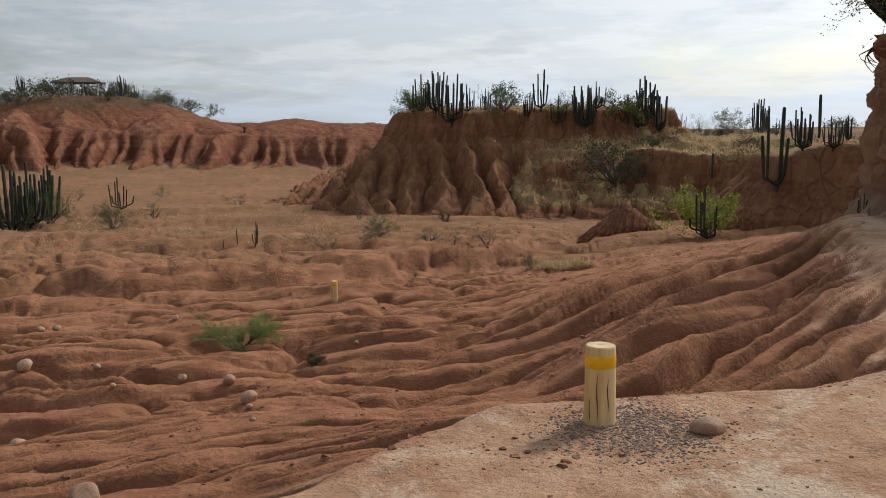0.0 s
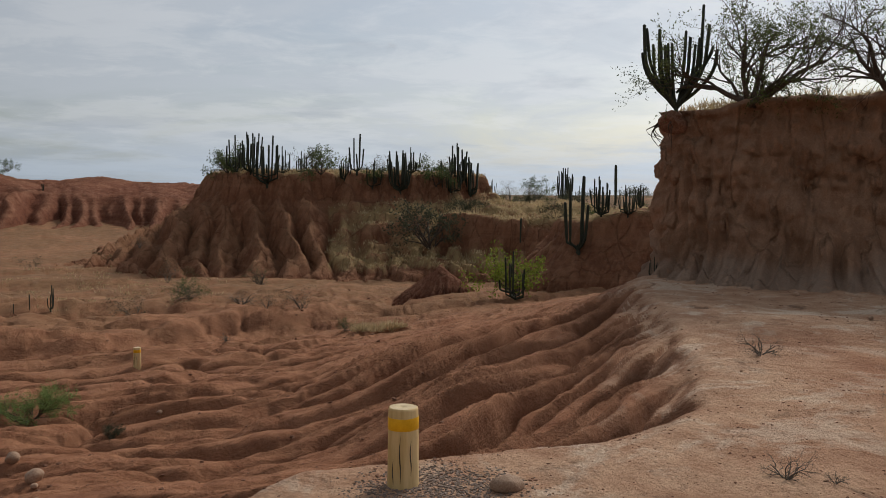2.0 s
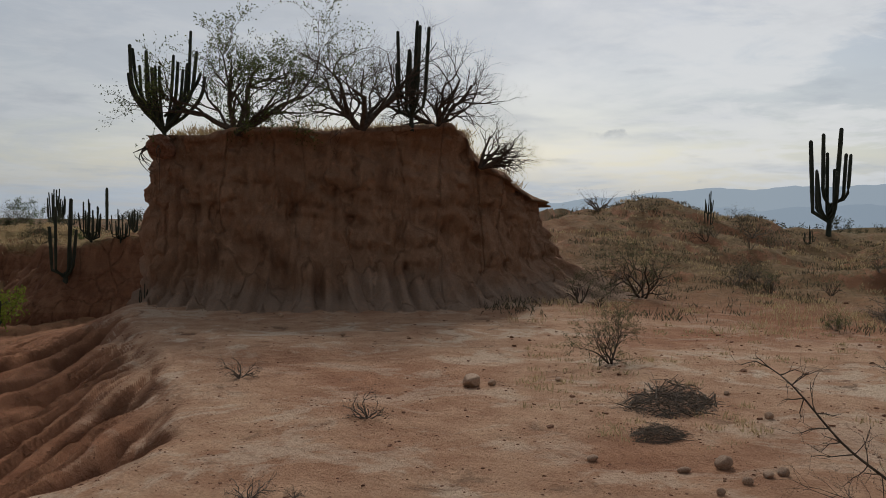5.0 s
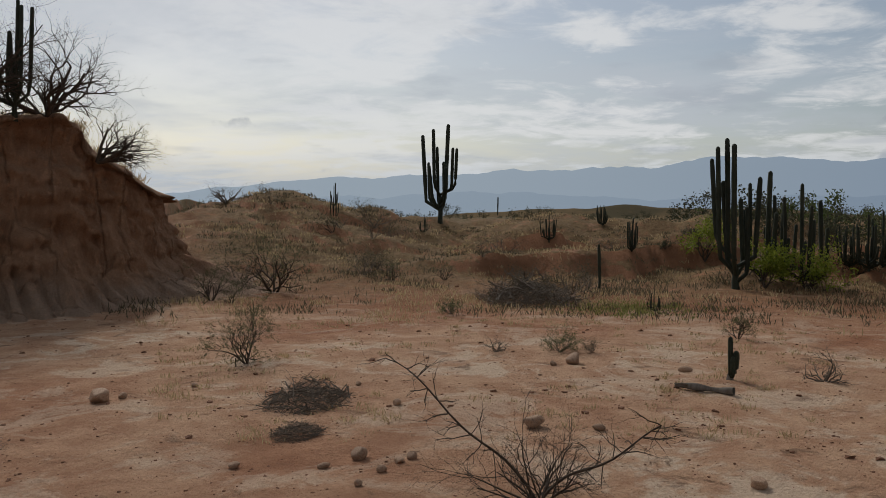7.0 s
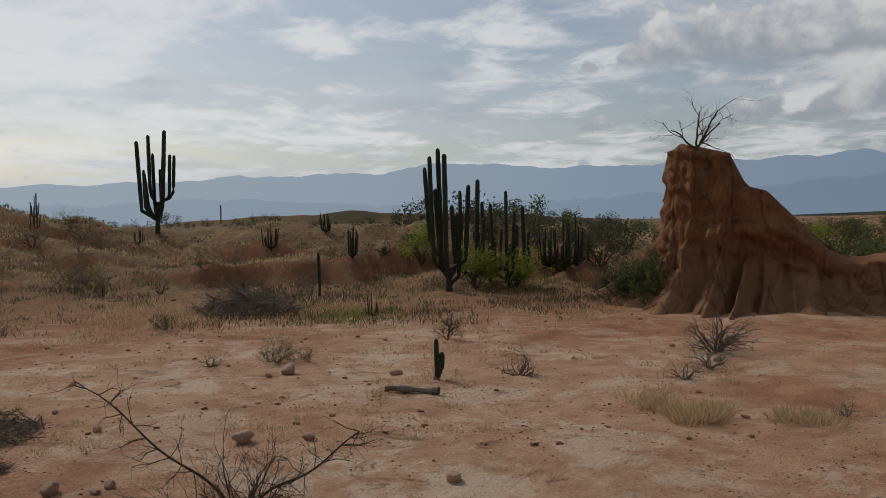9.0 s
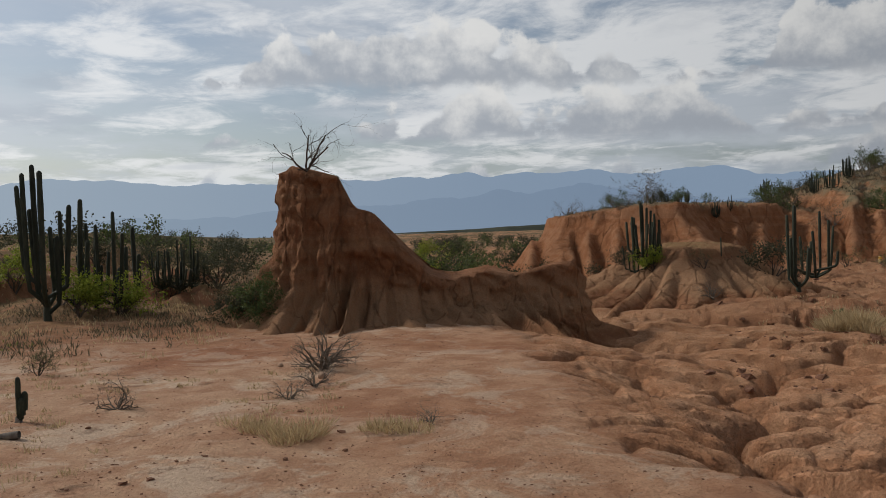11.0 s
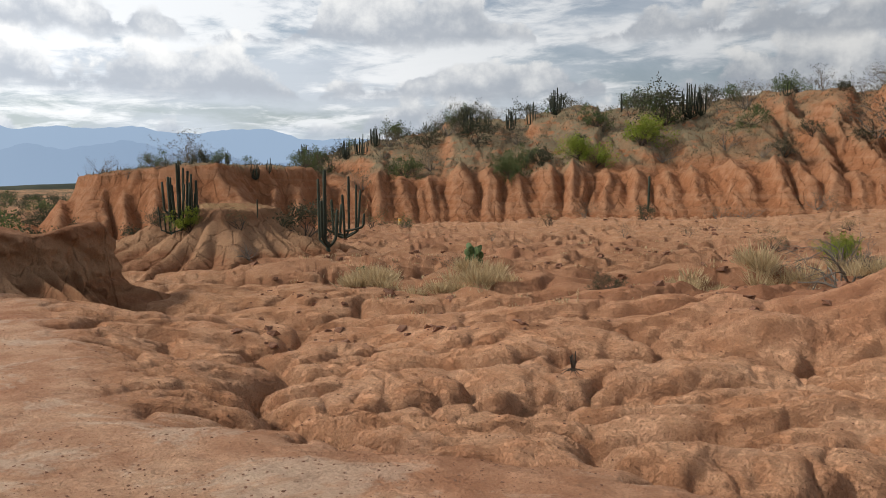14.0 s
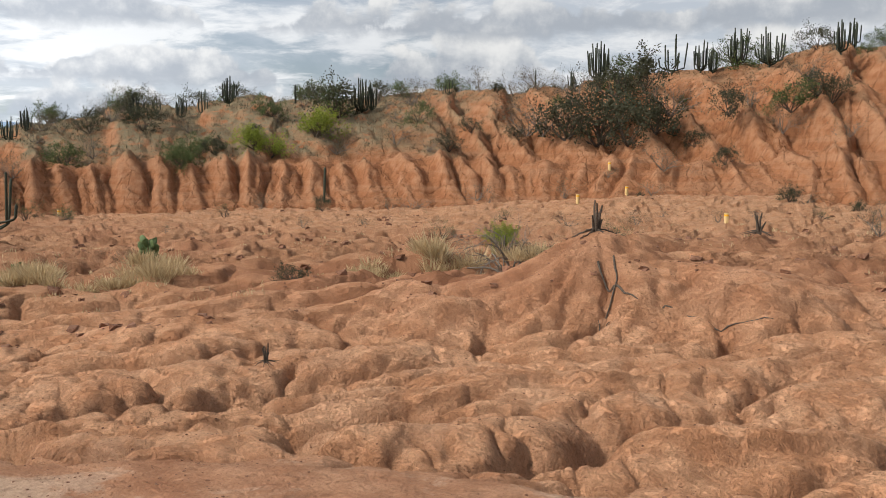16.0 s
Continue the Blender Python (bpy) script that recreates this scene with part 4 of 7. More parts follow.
height_form("ridge_1", "long ridge with a fluted orange clay wall at its foot", -7.0, -62.0, 52.0, -15.0, 0.125, ridge_shape, CLAY_RIDGE,
            lambda x, y, h, k: step(2.0, 3.0, h + 0.9 * fbm(x * 0.25, y * 0.25, 3, 365)) * step(1.0, 0.5, k) * (0.35 + 0.65 * step(164, 152, polar(x, y)[0] % 360)), (3, 0.010, 0.003, 1, 367, 0.06))


def mound_shape(x, y, base):
    o = -inside_by(x, y, [(22.5, -15.2), (23.2, -17.8), (24.5, -18.6), (26, -17), (25, -14.8)]) + 0.2 * fbm(x, y, 3, 371)
    tri, lot = fins(np.arctan2(y + 16.7, x - 24.2) * 3, o, 0.7, 373)
    o = np.where(o > 0.2, o / (1 + 0.5 * tri * (0.4 + lot)), o)
    return 1.15 + np.interp(o, [-1, 0, 0.15, 0.5, 1.5, 3.5], [0.1, -0.05, -0.35, -0.7, -1.35, -2.2])


height_form("mound_2", "pale fluted clay mound in the hollow", 18.5, -23.0, 30.0, -10.5, 0.075, mound_shape, CLAY_SPUR, lambda x, y, h, k: 0.6 * step(1.4, 1.7, h) * step(1.0, 0.4, k), (4, 0.02, 0.005, 1, 375, 0.03))

# ---- far hills and mountains ----


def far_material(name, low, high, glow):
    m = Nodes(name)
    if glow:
        # haze painted on as the ranges' own glow, brighter towards the sun
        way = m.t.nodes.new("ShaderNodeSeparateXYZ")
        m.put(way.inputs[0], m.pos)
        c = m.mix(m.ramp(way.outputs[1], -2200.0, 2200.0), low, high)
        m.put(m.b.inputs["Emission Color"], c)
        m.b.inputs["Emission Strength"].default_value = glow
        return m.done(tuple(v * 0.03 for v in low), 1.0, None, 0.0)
    return m.done(m.mix(m.ramp(m.noise(0.03, 6, 0.7), 0.40, 0.60), low, high), 1.0, None, 0.0)


def far_range(name, label, dist, a0, a1, top, seed, mat, amp):
    az = np.radians(np.arange(a0, a1, 0.12))
    h = top(np.degrees(az)) * (1 + amp * fbm(az * 14, az * 0 + seed, 4, seed))
    rows = []
    for f, back in ((-0.3, -0.10), (0.0, -0.06), (0.45, -0.03), (0.8, -0.012), (1.0, 0.0), (0.6, 0.05), (-0.2, 0.12)):
        rr = dist * (1 + back) + az * 0
        rows.append(np.stack([rr * np.sin(az), rr * np.cos(az), np.maximum(h * f, -60)], -1))
    ob = mesh_object(name, np.array(rows).reshape(-1, 3), grid_faces(7, len(az), False), mat)
    return tagged(ob, label, "mountains", kind="structure")


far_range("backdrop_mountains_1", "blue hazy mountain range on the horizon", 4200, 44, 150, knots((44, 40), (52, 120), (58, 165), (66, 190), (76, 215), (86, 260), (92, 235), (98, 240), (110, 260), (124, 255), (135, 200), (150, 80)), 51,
          far_material("far_painted_haze", (0.30, 0.40, 0.54), (0.50, 0.60, 0.70), 1.0), 0.16)
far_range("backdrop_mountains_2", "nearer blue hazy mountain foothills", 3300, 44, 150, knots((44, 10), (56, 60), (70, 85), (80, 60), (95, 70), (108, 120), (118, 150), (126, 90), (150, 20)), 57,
          far_material("near_painted_haze", (0.245, 0.335, 0.47), (0.44, 0.54, 0.645), 1.0), 0.3)
far_range("backdrop_hills_1", "low brown scrub hills beyond the plain", 420, 64, 96, knots((64, -1), (68, 2.0), (72, 4.0), (76, 5.0), (78.5, 6.5), (80.5, 4.5), (85, 5.0), (90, 3.0), (96, 0)), 59,
          far_material("hill_scrub", (0.10, 0.085, 0.055), (0.17, 0.125, 0.075), 0.0), 0.25)
far_range("backdrop_hills_2", "dark wooded rise on the plain", 700, 104, 125, knots((104, 0), (110, 2), (116, 5), (120, 4), (125, 0)), 63,
          far_material("wood_scrub", (0.05, 0.055, 0.045), (0.075, 0.08, 0.06), 0.0), 0.2)
# ---- things ----


def quick(name, color, color2, scale=8.0, rough=0.85, bump=0.4, stretch=(1, 1, 1), spec=0.2, vary=0.0):
    m = Nodes(name)
    tc = m.t.nodes.new("ShaderNodeTexCoord").outputs["Object"]
    n1 = m.noise(scale, 6, 0.65, m.scaled(tc, *stretch))
    c = m.mix(m.ramp(n1, 0.33, 0.67), color, color2)
    if vary:
        c = m.mix(m.math("MULTIPLY", m.random(), vary), c, tuple(v * 0.45 for v in color))
    return m.done(c, rough, m.bump(n1, bump, 0.02), spec)


def leaf_material(name, color, color2):
    m = Nodes(name)
    isl = m.geo.outputs["Random Per Island"]
    c = m.mix(isl, color, color2)
    m.b.inputs["Transmission Weight"].default_value = 0.0
    m.done(c, 0.7, None, 0.25)
    tl = m.t.nodes.new("ShaderNodeBsdfTranslucent")
    m.put(tl.inputs[0], c)
    mx = m.t.nodes.new("ShaderNodeMixShader")
    mx.inputs[0].default_value = 0.35
    m.t.links.new(m.b.outputs[0], mx.inputs[1])
    m.t.links.new(tl.outputs[0], mx.inputs[2])
    m.t.links.new(mx.outputs[0], m.t.nodes["Material Output"].inputs[0])
    return m.mat


CACTUS = quick("cactus_skin", (0.026, 0.034, 0.022), (0.055, 0.062, 0.038), 14, 0.7, 0.5, (1, 1, 0.5), 0.3, 0.5)
CACTUS_GREY = quick("cactus_wood", (0.13, 0.11, 0.09), (0.24, 0.21, 0.18), 12, 0.85, 0.5, (1, 1, 0.3))
BARK_DARK = quick("dark_bark", (0.055, 0.040, 0.030), (0.11, 0.085, 0.065), 30, 0.9, 0.5)
BARK_GREY = quick("grey_twig", (0.12, 0.095, 0.075), (0.22, 0.185, 0.15), 30, 0.9, 0.4)
ROCK_M = quick("river_stone", (0.34, 0.205, 0.130), (0.52, 0.36, 0.25), 9, 0.75, 0.35, vary=0.5)
GRAVEL_M = quick("gravel_grey", (0.15, 0.105, 0.080), (0.27, 0.205, 0.165), 40, 0.85, 0.3)
CLOD_M = quick("soil_clod", (0.15, 0.070, 0.042), (0.26, 0.135, 0.085), 25, 0.95, 0.6)
WOOD_M = quick("pine_log", (0.50, 0.335, 0.13), (0.70, 0.51, 0.26), 7, 0.6, 0.3, (1.4, 1.4, 0.16))
WOOD_END = quick("pine_end", (0.55, 0.42, 0.24), (0.68, 0.54, 0.34), 20, 0.7, 0.3)
YELLOW_M = quick("yellow_paint", (0.72, 0.36, 0.010), (0.80, 0.43, 0.015), 16, 0.45, 0.15)
PAD_M = quick("prickly_pad", (0.075, 0.115, 0.045), (0.13, 0.175, 0.07), 10, 0.6, 0.3)
ROOF_M = quick("shelter_roof", (0.085, 0.07, 0.055), (0.14, 0.115, 0.09), 3, 0.9, 0.5)
PALE_M = quick("shelter_paint", (0.45, 0.40, 0.34), (0.56, 0.51, 0.44), 3, 0.8, 0.2)
LEAVES = {
    "lime": leaf_material("lime_leaf", (0.14, 0.19, 0.022), (0.30, 0.34, 0.05)),
    "green": leaf_material("green_leaf", (0.055, 0.085, 0.028), (0.12, 0.145, 0.05)),
    "dark": leaf_material("dark_leaf", (0.045, 0.052, 0.030), (0.085, 0.082, 0.045)),
    "dry": leaf_material("dry_leaf", (0.085, 0.072, 0.045), (0.15, 0.125, 0.075)),
    "thin": leaf_material("thin_leaf", (0.075, 0.085, 0.040), (0.15, 0.15, 0.07)),
    "acacia": leaf_material("acacia_leaf", (0.13, 0.20, 0.055), (0.24, 0.32, 0.10)),
    "leafy": leaf_material("tree_leaf", (0.06, 0.085, 0.025), (0.13, 0.155, 0.045)),
    "straw": leaf_material("straw_blade", (0.38, 0.275, 0.145), (0.60, 0.47, 0.28)),
    "grass": leaf_material("green_blade", (0.16, 0.18, 0.05), (0.30, 0.29, 0.10)),
}


class Soup:
    """Gathers tubes and blades for one mesh."""

    def __init__(self):
        self.v, self.f, self.n = [], [], 0

    def tube(self, pts, rad, sides, star=0.0, tip=True):
        pts, rad = np.asarray(pts, float), np.asarray(rad, float)
        t = np.gradient(pts, axis=0)
        t /= np.linalg.norm(t, axis=1, keepdims=True) + 1e-9
        ref = np.array([0.31, 0.95, 0.05]) if abs(t[0, 2]) > 0.5 else np.array([0.05, 0.1, 1.0])
        a = np.cross(t, ref)
        a /= np.linalg.norm(a, axis=1, keepdims=True) + 1e-9
        b = np.cross(t, a)
        ang = np.arange(sides) / sides * 2 * np.pi
        k = 1 + star * np.where(np.arange(sides) % 2 == 0, 1, -1)
        ring = (a[:, None, :] * np.cos(ang)[None, :, None] + b[:, None, :] * np.sin(ang)[None, :, None]) * (rad[:, None] * k[None, :])[..., None]
        v = pts[:, None, :] + ring
        self.v.append(v.reshape(-1, 3))
        self.f.append(grid_faces(len(pts), sides, True)[:, ::-1] + self.n)
        self.n += len(pts) * sides

    def blades(self, p, d, size, wide):
        """Small two-sided leaves at the places p."""
        p, d = np.asarray(p), np.asarray(d)
        s = np.cross(d, np.random.normal(size=d.shape))
        s /= np.linalg.norm(s, axis=1, keepdims=True) + 1e-9
        size, wide = np.broadcast_to(size, len(p))[:, None], np.broadcast_to(wide, len(p))[:, None]
        v = np.stack([p - s * wide * 0.3, p + d * size * 0.5 - s * wide, p + d * size, p + d * size * 0.5 + s * wide], 1)
        self.v.append(v.reshape(-1, 3))
        self.f.append(np.arange(len(p) * 4).reshape(-1, 4) + self.n)
        self.n += len(p) * 4

    def make(self, name, mat, smooth=True):
        return mesh_object(name, np.concatenate(self.v), np.concatenate(self.f), mat, smooth=smooth)


def hang(ob, parent, label=""):
    ob.parent = parent
    return tagged(ob, label) if label else ob


def set_pose(ob, x, y, z, size=1.0, turn=0.0, lean=0.0):
    return pose(x, y, z, lean, 0, turn) @ Matrix.Scale(size, 4)


STOCK = {}


def place(key, build, x, y, z, size, turn=0.0, lean=0.0):
    """The first of a kind is built, the others are copies of it; each settles on what lies under it."""
    under = float(surface(x, y))
    z = under - 0.03 * min(size, 1.0) if abs(z - under) < 1.1 else z
    if key in STOCK:
        src = STOCK[key]
        return copy_thing(src, pose(x, y, z, lean, 0, turn) @ Matrix.Scale(size / src.scale[0], 4))
    ob = build()
    ob.matrix_basis = pose(x, y, z, lean, 0, turn) @ Matrix.Scale(size, 4)
    STOCK[key] = ob
    return ob


# -- columnar cacti: number of stems, spread, trunk height, stem thickness, how even their tops are
CACTI = [(20, 0.32, 0.06, 0.0165, 0.5), (17, 0.38, 0.08, 0.016, 0.4), (14, 0.27, 0.10, 0.0175, 0.5), (12, 0.24, 0.05, 0.019, 0.5), (15, 0.40, 0.04, 0.015, 0.4), (8, 0.36, 0.04, 0.0185, 0.35),
         (5, 0.22, 0.06, 0.018, 0.4), (1, 0.02, 0.30, 0.026, 1.0), (17, 0.30, 0.05, 0.0135, 0.5), (8, 0.20, 0.10, 0.0155, 0.5), (11, 0.20, 0.22, 0.0165, 0.55), (3, 0.22, 0.10, 0.060, 0.4)]


def build_cactus(kind):
    count, spread, trunk, thick, even = CACTI[kind]
    rnd = np.random.RandomState(100 + kind)
    root = new("cactus")
    if kind != 7:
        s = Soup()
        s.tube([(0, 0, -0.04), (0, 0, 0.02), (0.005, 0, trunk * 0.6), (0, 0.004, trunk + 0.06)], [thick * 1.9, thick * 1.6, thick * 1.35, thick * 1.1], 12, 0.06)
        hang(s.make("trunk", CACTUS_GREY if kind == 11 else CACTUS), root, "woody greyish base")
    for i in range(count):
        a = i / count * 2 * np.pi * 1.618 * 2 + rnd.uniform(-0.4, 0.4)
        top = 1.0 if i == 0 else rnd.uniform(even, 0.98)
        out = spread * (0.15 + 0.85 * np.sqrt((i + 0.3) / count)) * rnd.uniform(0.7, 1.15)
        low = trunk * rnd.uniform(0.5, 1.0) + (rnd.uniform(0, 0.15) if i > count * 0.6 else 0)
        bend = low + rnd.uniform(0.05, 0.18) * (1 if count > 3 else 0.4)
        if kind == 8:
            left = i % 2 == 0
            a = 2.69 + (0 if left else np.pi) + rnd.uniform(-0.45, 0.45)
            out, bend = (0.34 if left else 0.42) * (0.1 + 0.9 * i / count), low + 0.42
            top = 0.82 - 0.25 * rnd.uniform() if i != 9 else 1.0
        u = np.linspace(0, 1, 9)
        h = low + (top - low) * u
        k = np.clip((h - low) / max(bend - low, 0.02), 0, 1)
        rr = out * (1 - (1 - k) ** 2) * (0.85 + 0.15 * u)
        sway = rnd.normal(0, 0.008, 2)
        pts = np.stack([np.cos(a) * rr + sway[0] * u * 3, np.sin(a) * rr + sway[1] * u * 3, h], -1)
        rad = thick * rnd.uniform(0.85, 1.1) * (0.85 + 0.25 * np.sin(u * 2.6)) * (1 + 0.05 * np.sin(u * 23 + i))
        pts = np.vstack([pts, pts[-1] + (0, 0, thick * 0.7), pts[-1] + (0, 0, thick * 1.05)])
        rad = np.concatenate([rad, [rad[-1] * 0.7, rad[-1] * 0.12]])
        s = Soup()
        s.tube(pts, rad, 14, 0.13)
        hang(s.make("stem", CACTUS), root)
    return root


CACTUS_WORDS = {
    "mesa": "dark columnar cactus on the mesa top", "shrubby": "dark columnar cactus on the mesa rim", "far": "dark columnar cactus on grassy ground", "tall": "thin tall columnar cactus in the hollow",
    "clump": "dense dark columnar cactus in the wash", "hill": "dark columnar cactus on the far hill", "bigarm": "leaning many-armed cactus on the butte edge", "bigtop": "tall dark cactus among bare branches on the butte",
    "candel": "large candelabra cactus with upright arms", "stub": "small broken dark cactus by green grass", "small": "small stubby cactus with curved arms", "cluster": "tall columnar cactus among green bushes",
    "grove": "dark columnar cactus at the thicket edge", "gully": "dark columnar cactus in the eroded hollow", "grey": "half-dead columnar cactus with pale trunk", "top": "dark columnar cactus on the ridge top"}


def cactus(x, y, z, h, word, kind, turn):
    ob = place(("cactus", kind), lambda: build_cactus(kind), x, y, z - 0.02 * h, h, turn)
    return tagged(ob, CACTUS_WORDS[word], "cactus", "cacti " + word)


# -- bushes and trees


def grow(soup, fine, tips, p, d, length, radius, level, top, rnd, up, crook, kids, sides):
    n = (6 if level < 2 else 4) if sides > 5 else (4 if level < 2 else 2)
    pts, dirs = [p], [d]
    for i in range(n):
        d = d + rnd.normal(0, crook, 3) + np.array([0, 0, up * (0.5 if level == 0 else 1.0)])
        d = d / np.linalg.norm(d)
        p = p + d * length / n
        pts.append(p)
        dirs.append(d)
    rad = radius * np.linspace(1, 0.45, n + 1)
    (soup if level < top - 1 else fine).tube(pts, rad, max(3, sides - level))
    if level >= top - 1:
        tips.extend((pts[i], dirs[i]) for i in range(1, n + 1))
    if level == top:
        return
    for k in range(kids[min(level, len(kids) - 1)]):
        j = rnd.randint(min(2, n) if level else 1, n + 1)
        side = rnd.normal(size=3)
        side -= dirs[j] * side.dot(dirs[j])
        side /= np.linalg.norm(side)
        w = rnd.uniform(0.5, 1.1)
        nd = dirs[j] + side * w
        grow(soup, fine, tips, pts[j], nd / np.linalg.norm(nd), length * rnd.uniform(0.5, 0.8), rad[j] * 0.65, level + 1, top, rnd, up, crook, kids, sides)


PLANTS = {  # stems, first lean, levels, side shoots, upward pull, crookedness, thickness, leaves for each tip, leaf size
    "dead": (6, 1.6, 4, (4, 3, 3, 2), 0.01, 0.26, 0.026, 0, 0), "grey": (12, 1.1, 3, (4, 3, 3), 0.04, 0.16, 0.010, 2, 0.026),
    "dark": (8, 1.0, 3, (4, 4, 2), 0.03, 0.17, 0.018, 5, 0.040), "dry": (6, 1.1, 3, (5, 4, 3), 0.01, 0.22, 0.012, 2, 0.026), "green": (8, 1.0, 3, (4, 4, 2), 0.03, 0.16, 0.016, 7, 0.038),
    "lime": (8, 1.1, 3, (4, 4, 2), 0.02, 0.17, 0.016, 7, 0.040), "thin": (4, 0.9, 4, (5, 4, 3, 2), 0.0, 0.22, 0.017, 3, 0.015), "acacia": (10, 2.2, 3, (5, 4, 3), 0.00, 0.14, 0.016, 7, 0.030),
    "leafy": (6, 1.2, 4, (4, 4, 4, 2), 0.015, 0.20, 0.026, 2, 0.020), "bare": (5, 1.1, 4, (4, 4, 4, 3), 0.02, 0.20, 0.030, 0, 0), "fallen": (8, 1.8, 3, (4, 4, 3), -0.08, 0.22, 0.016, 0, 0)}


def build_plant(word, kind, name):
    stems, lean, top, kids, up, crook, thick, leaves, size = PLANTS[word]
    lite = kind >= 5
    if word == "bare" and kind in (1, 2):
        stems, lean, kids, thick = 6, 1.9, (5, 4, 4, 3), 0.024
    if word == "leafy":
        stems, lean, kids, thick = 6, 1.5, (4, 4, 4, 3), 0.022
    if word == "bare" and kind == 4:
        stems, kids, thick = 4, (3, 3, 3, 2), 0.014
    if lite:
        stems, kids, leaves, size, thick = 6, (3, 3, 2), min(leaves, 6), size * 1.6, thick * 1.2
    rnd = np.random.RandomState(sum(map(ord, word)) * 7 + kind * 31)
    wood, fine, tips = Soup(), Soup(), []
    for i in range(stems):
        a = i / stems * 2 * np.pi + rnd.uniform(-0.5, 0.5)
        w = lean * rnd.uniform(0.35, 1.1)
        d = np.array([np.cos(a) * w, np.sin(a) * w, 1.0])
        if word == "bare" and kind == 4:
            d = np.array([0.15, (-0.95, 0.75, -0.5, 0.2)[i % 4], (0.42, 0.40, 0.7, 0.9)[i % 4]])
        if word == "bare" and kind == 3:
            d = np.array([0.5, (-0.9, -0.5, -0.7, 0.1)[i % 4], (0.5, 0.8, 0.25, 0.9)[i % 4]])
        grow(wood, fine, tips, np.array([rnd.normal(0, 0.012), rnd.normal(0, 0.012), -0.02]), d / np.linalg.norm(d), rnd.uniform(0.42, 0.58), thick, 0, top, rnd, up, crook, kids, 5 if lite else 7)
    pts = np.concatenate(wood.v + fine.v)
    hi = np.percentile(pts[:, 2], 99.5)
    for s in (wood, fine):
        s.v = [v / hi for v in s.v]
    root = new(name)
    bark = BARK_GREY if word in ("grey", "dead", "fallen", "dry") else BARK_DARK
    hang(wood.make("framework" if name != "tree" else "trunk", bark), root)
    tagged(hang(fine.make("twig_mass", bark), root), kind="stuff")
    if leaves:
        lf = Soup()
        P = np.array([t[0] for t in tips]) / hi
        D = np.array([t[1] for t in tips])
        P, D = np.repeat(P, leaves, 0), np.repeat(D, leaves, 0)
        spread = size * (0.9 if word not in ("thin", "leafy") else 0.6)
        P = P + rnd.normal(0, spread, P.shape)
        D = D + rnd.normal(0, 0.9, D.shape)
        D /= np.linalg.norm(D, axis=1, keepdims=True)
        lf.blades(P, D, size * rnd.uniform(0.6, 1.3, len(P)), size * 0.28)
        hang(lf.make("crown" if name == "tree" else "foliage", LEAVES["green" if word == "grey" else word], False), root)
    return root


PLANT_WORDS = {
    "dead": "leafless dry thorn shrub on bare soil", "grey": "grey dry shrub with few leaves", "dark": "dark dense thorn bush", "dry": "brown half-dry bush with thin leaves", "green": "green leafy desert bush",
    "lime": "bright yellow-green leafy bush", "thin": "sparse small-leaved acacia bush on bare soil", "acacia": "low feathery green acacia bush in the wash", "leafy": "thorn tree with sparse green leaves on the butte",
    "bare": "bare leafless thorn tree with crooked branches", "fallen": "collapsed bare shrub arching over dry grass"}


def plant(name, x, y, z, h, word, kind, turn):
    ob = place((word, kind, name), lambda: build_plant(word, kind, name), x, y, z - 0.01, h, turn)
    return tagged(ob, PLANT_WORDS[word], "tree" if name == "tree" else "shrub", name + "s " + word)


def shrub(x, y, z, h, word, kind, turn):
    return plant("shrub", x, y, z, h, word, kind, turn)


def bush(x, y, z, h, word, kind, turn):
    return plant("bush", x, y, z, h, word, kind, turn)


def tree(x, y, z, h, word, kind, turn):
    return plant("tree", x, y, z, h, word, kind, turn)


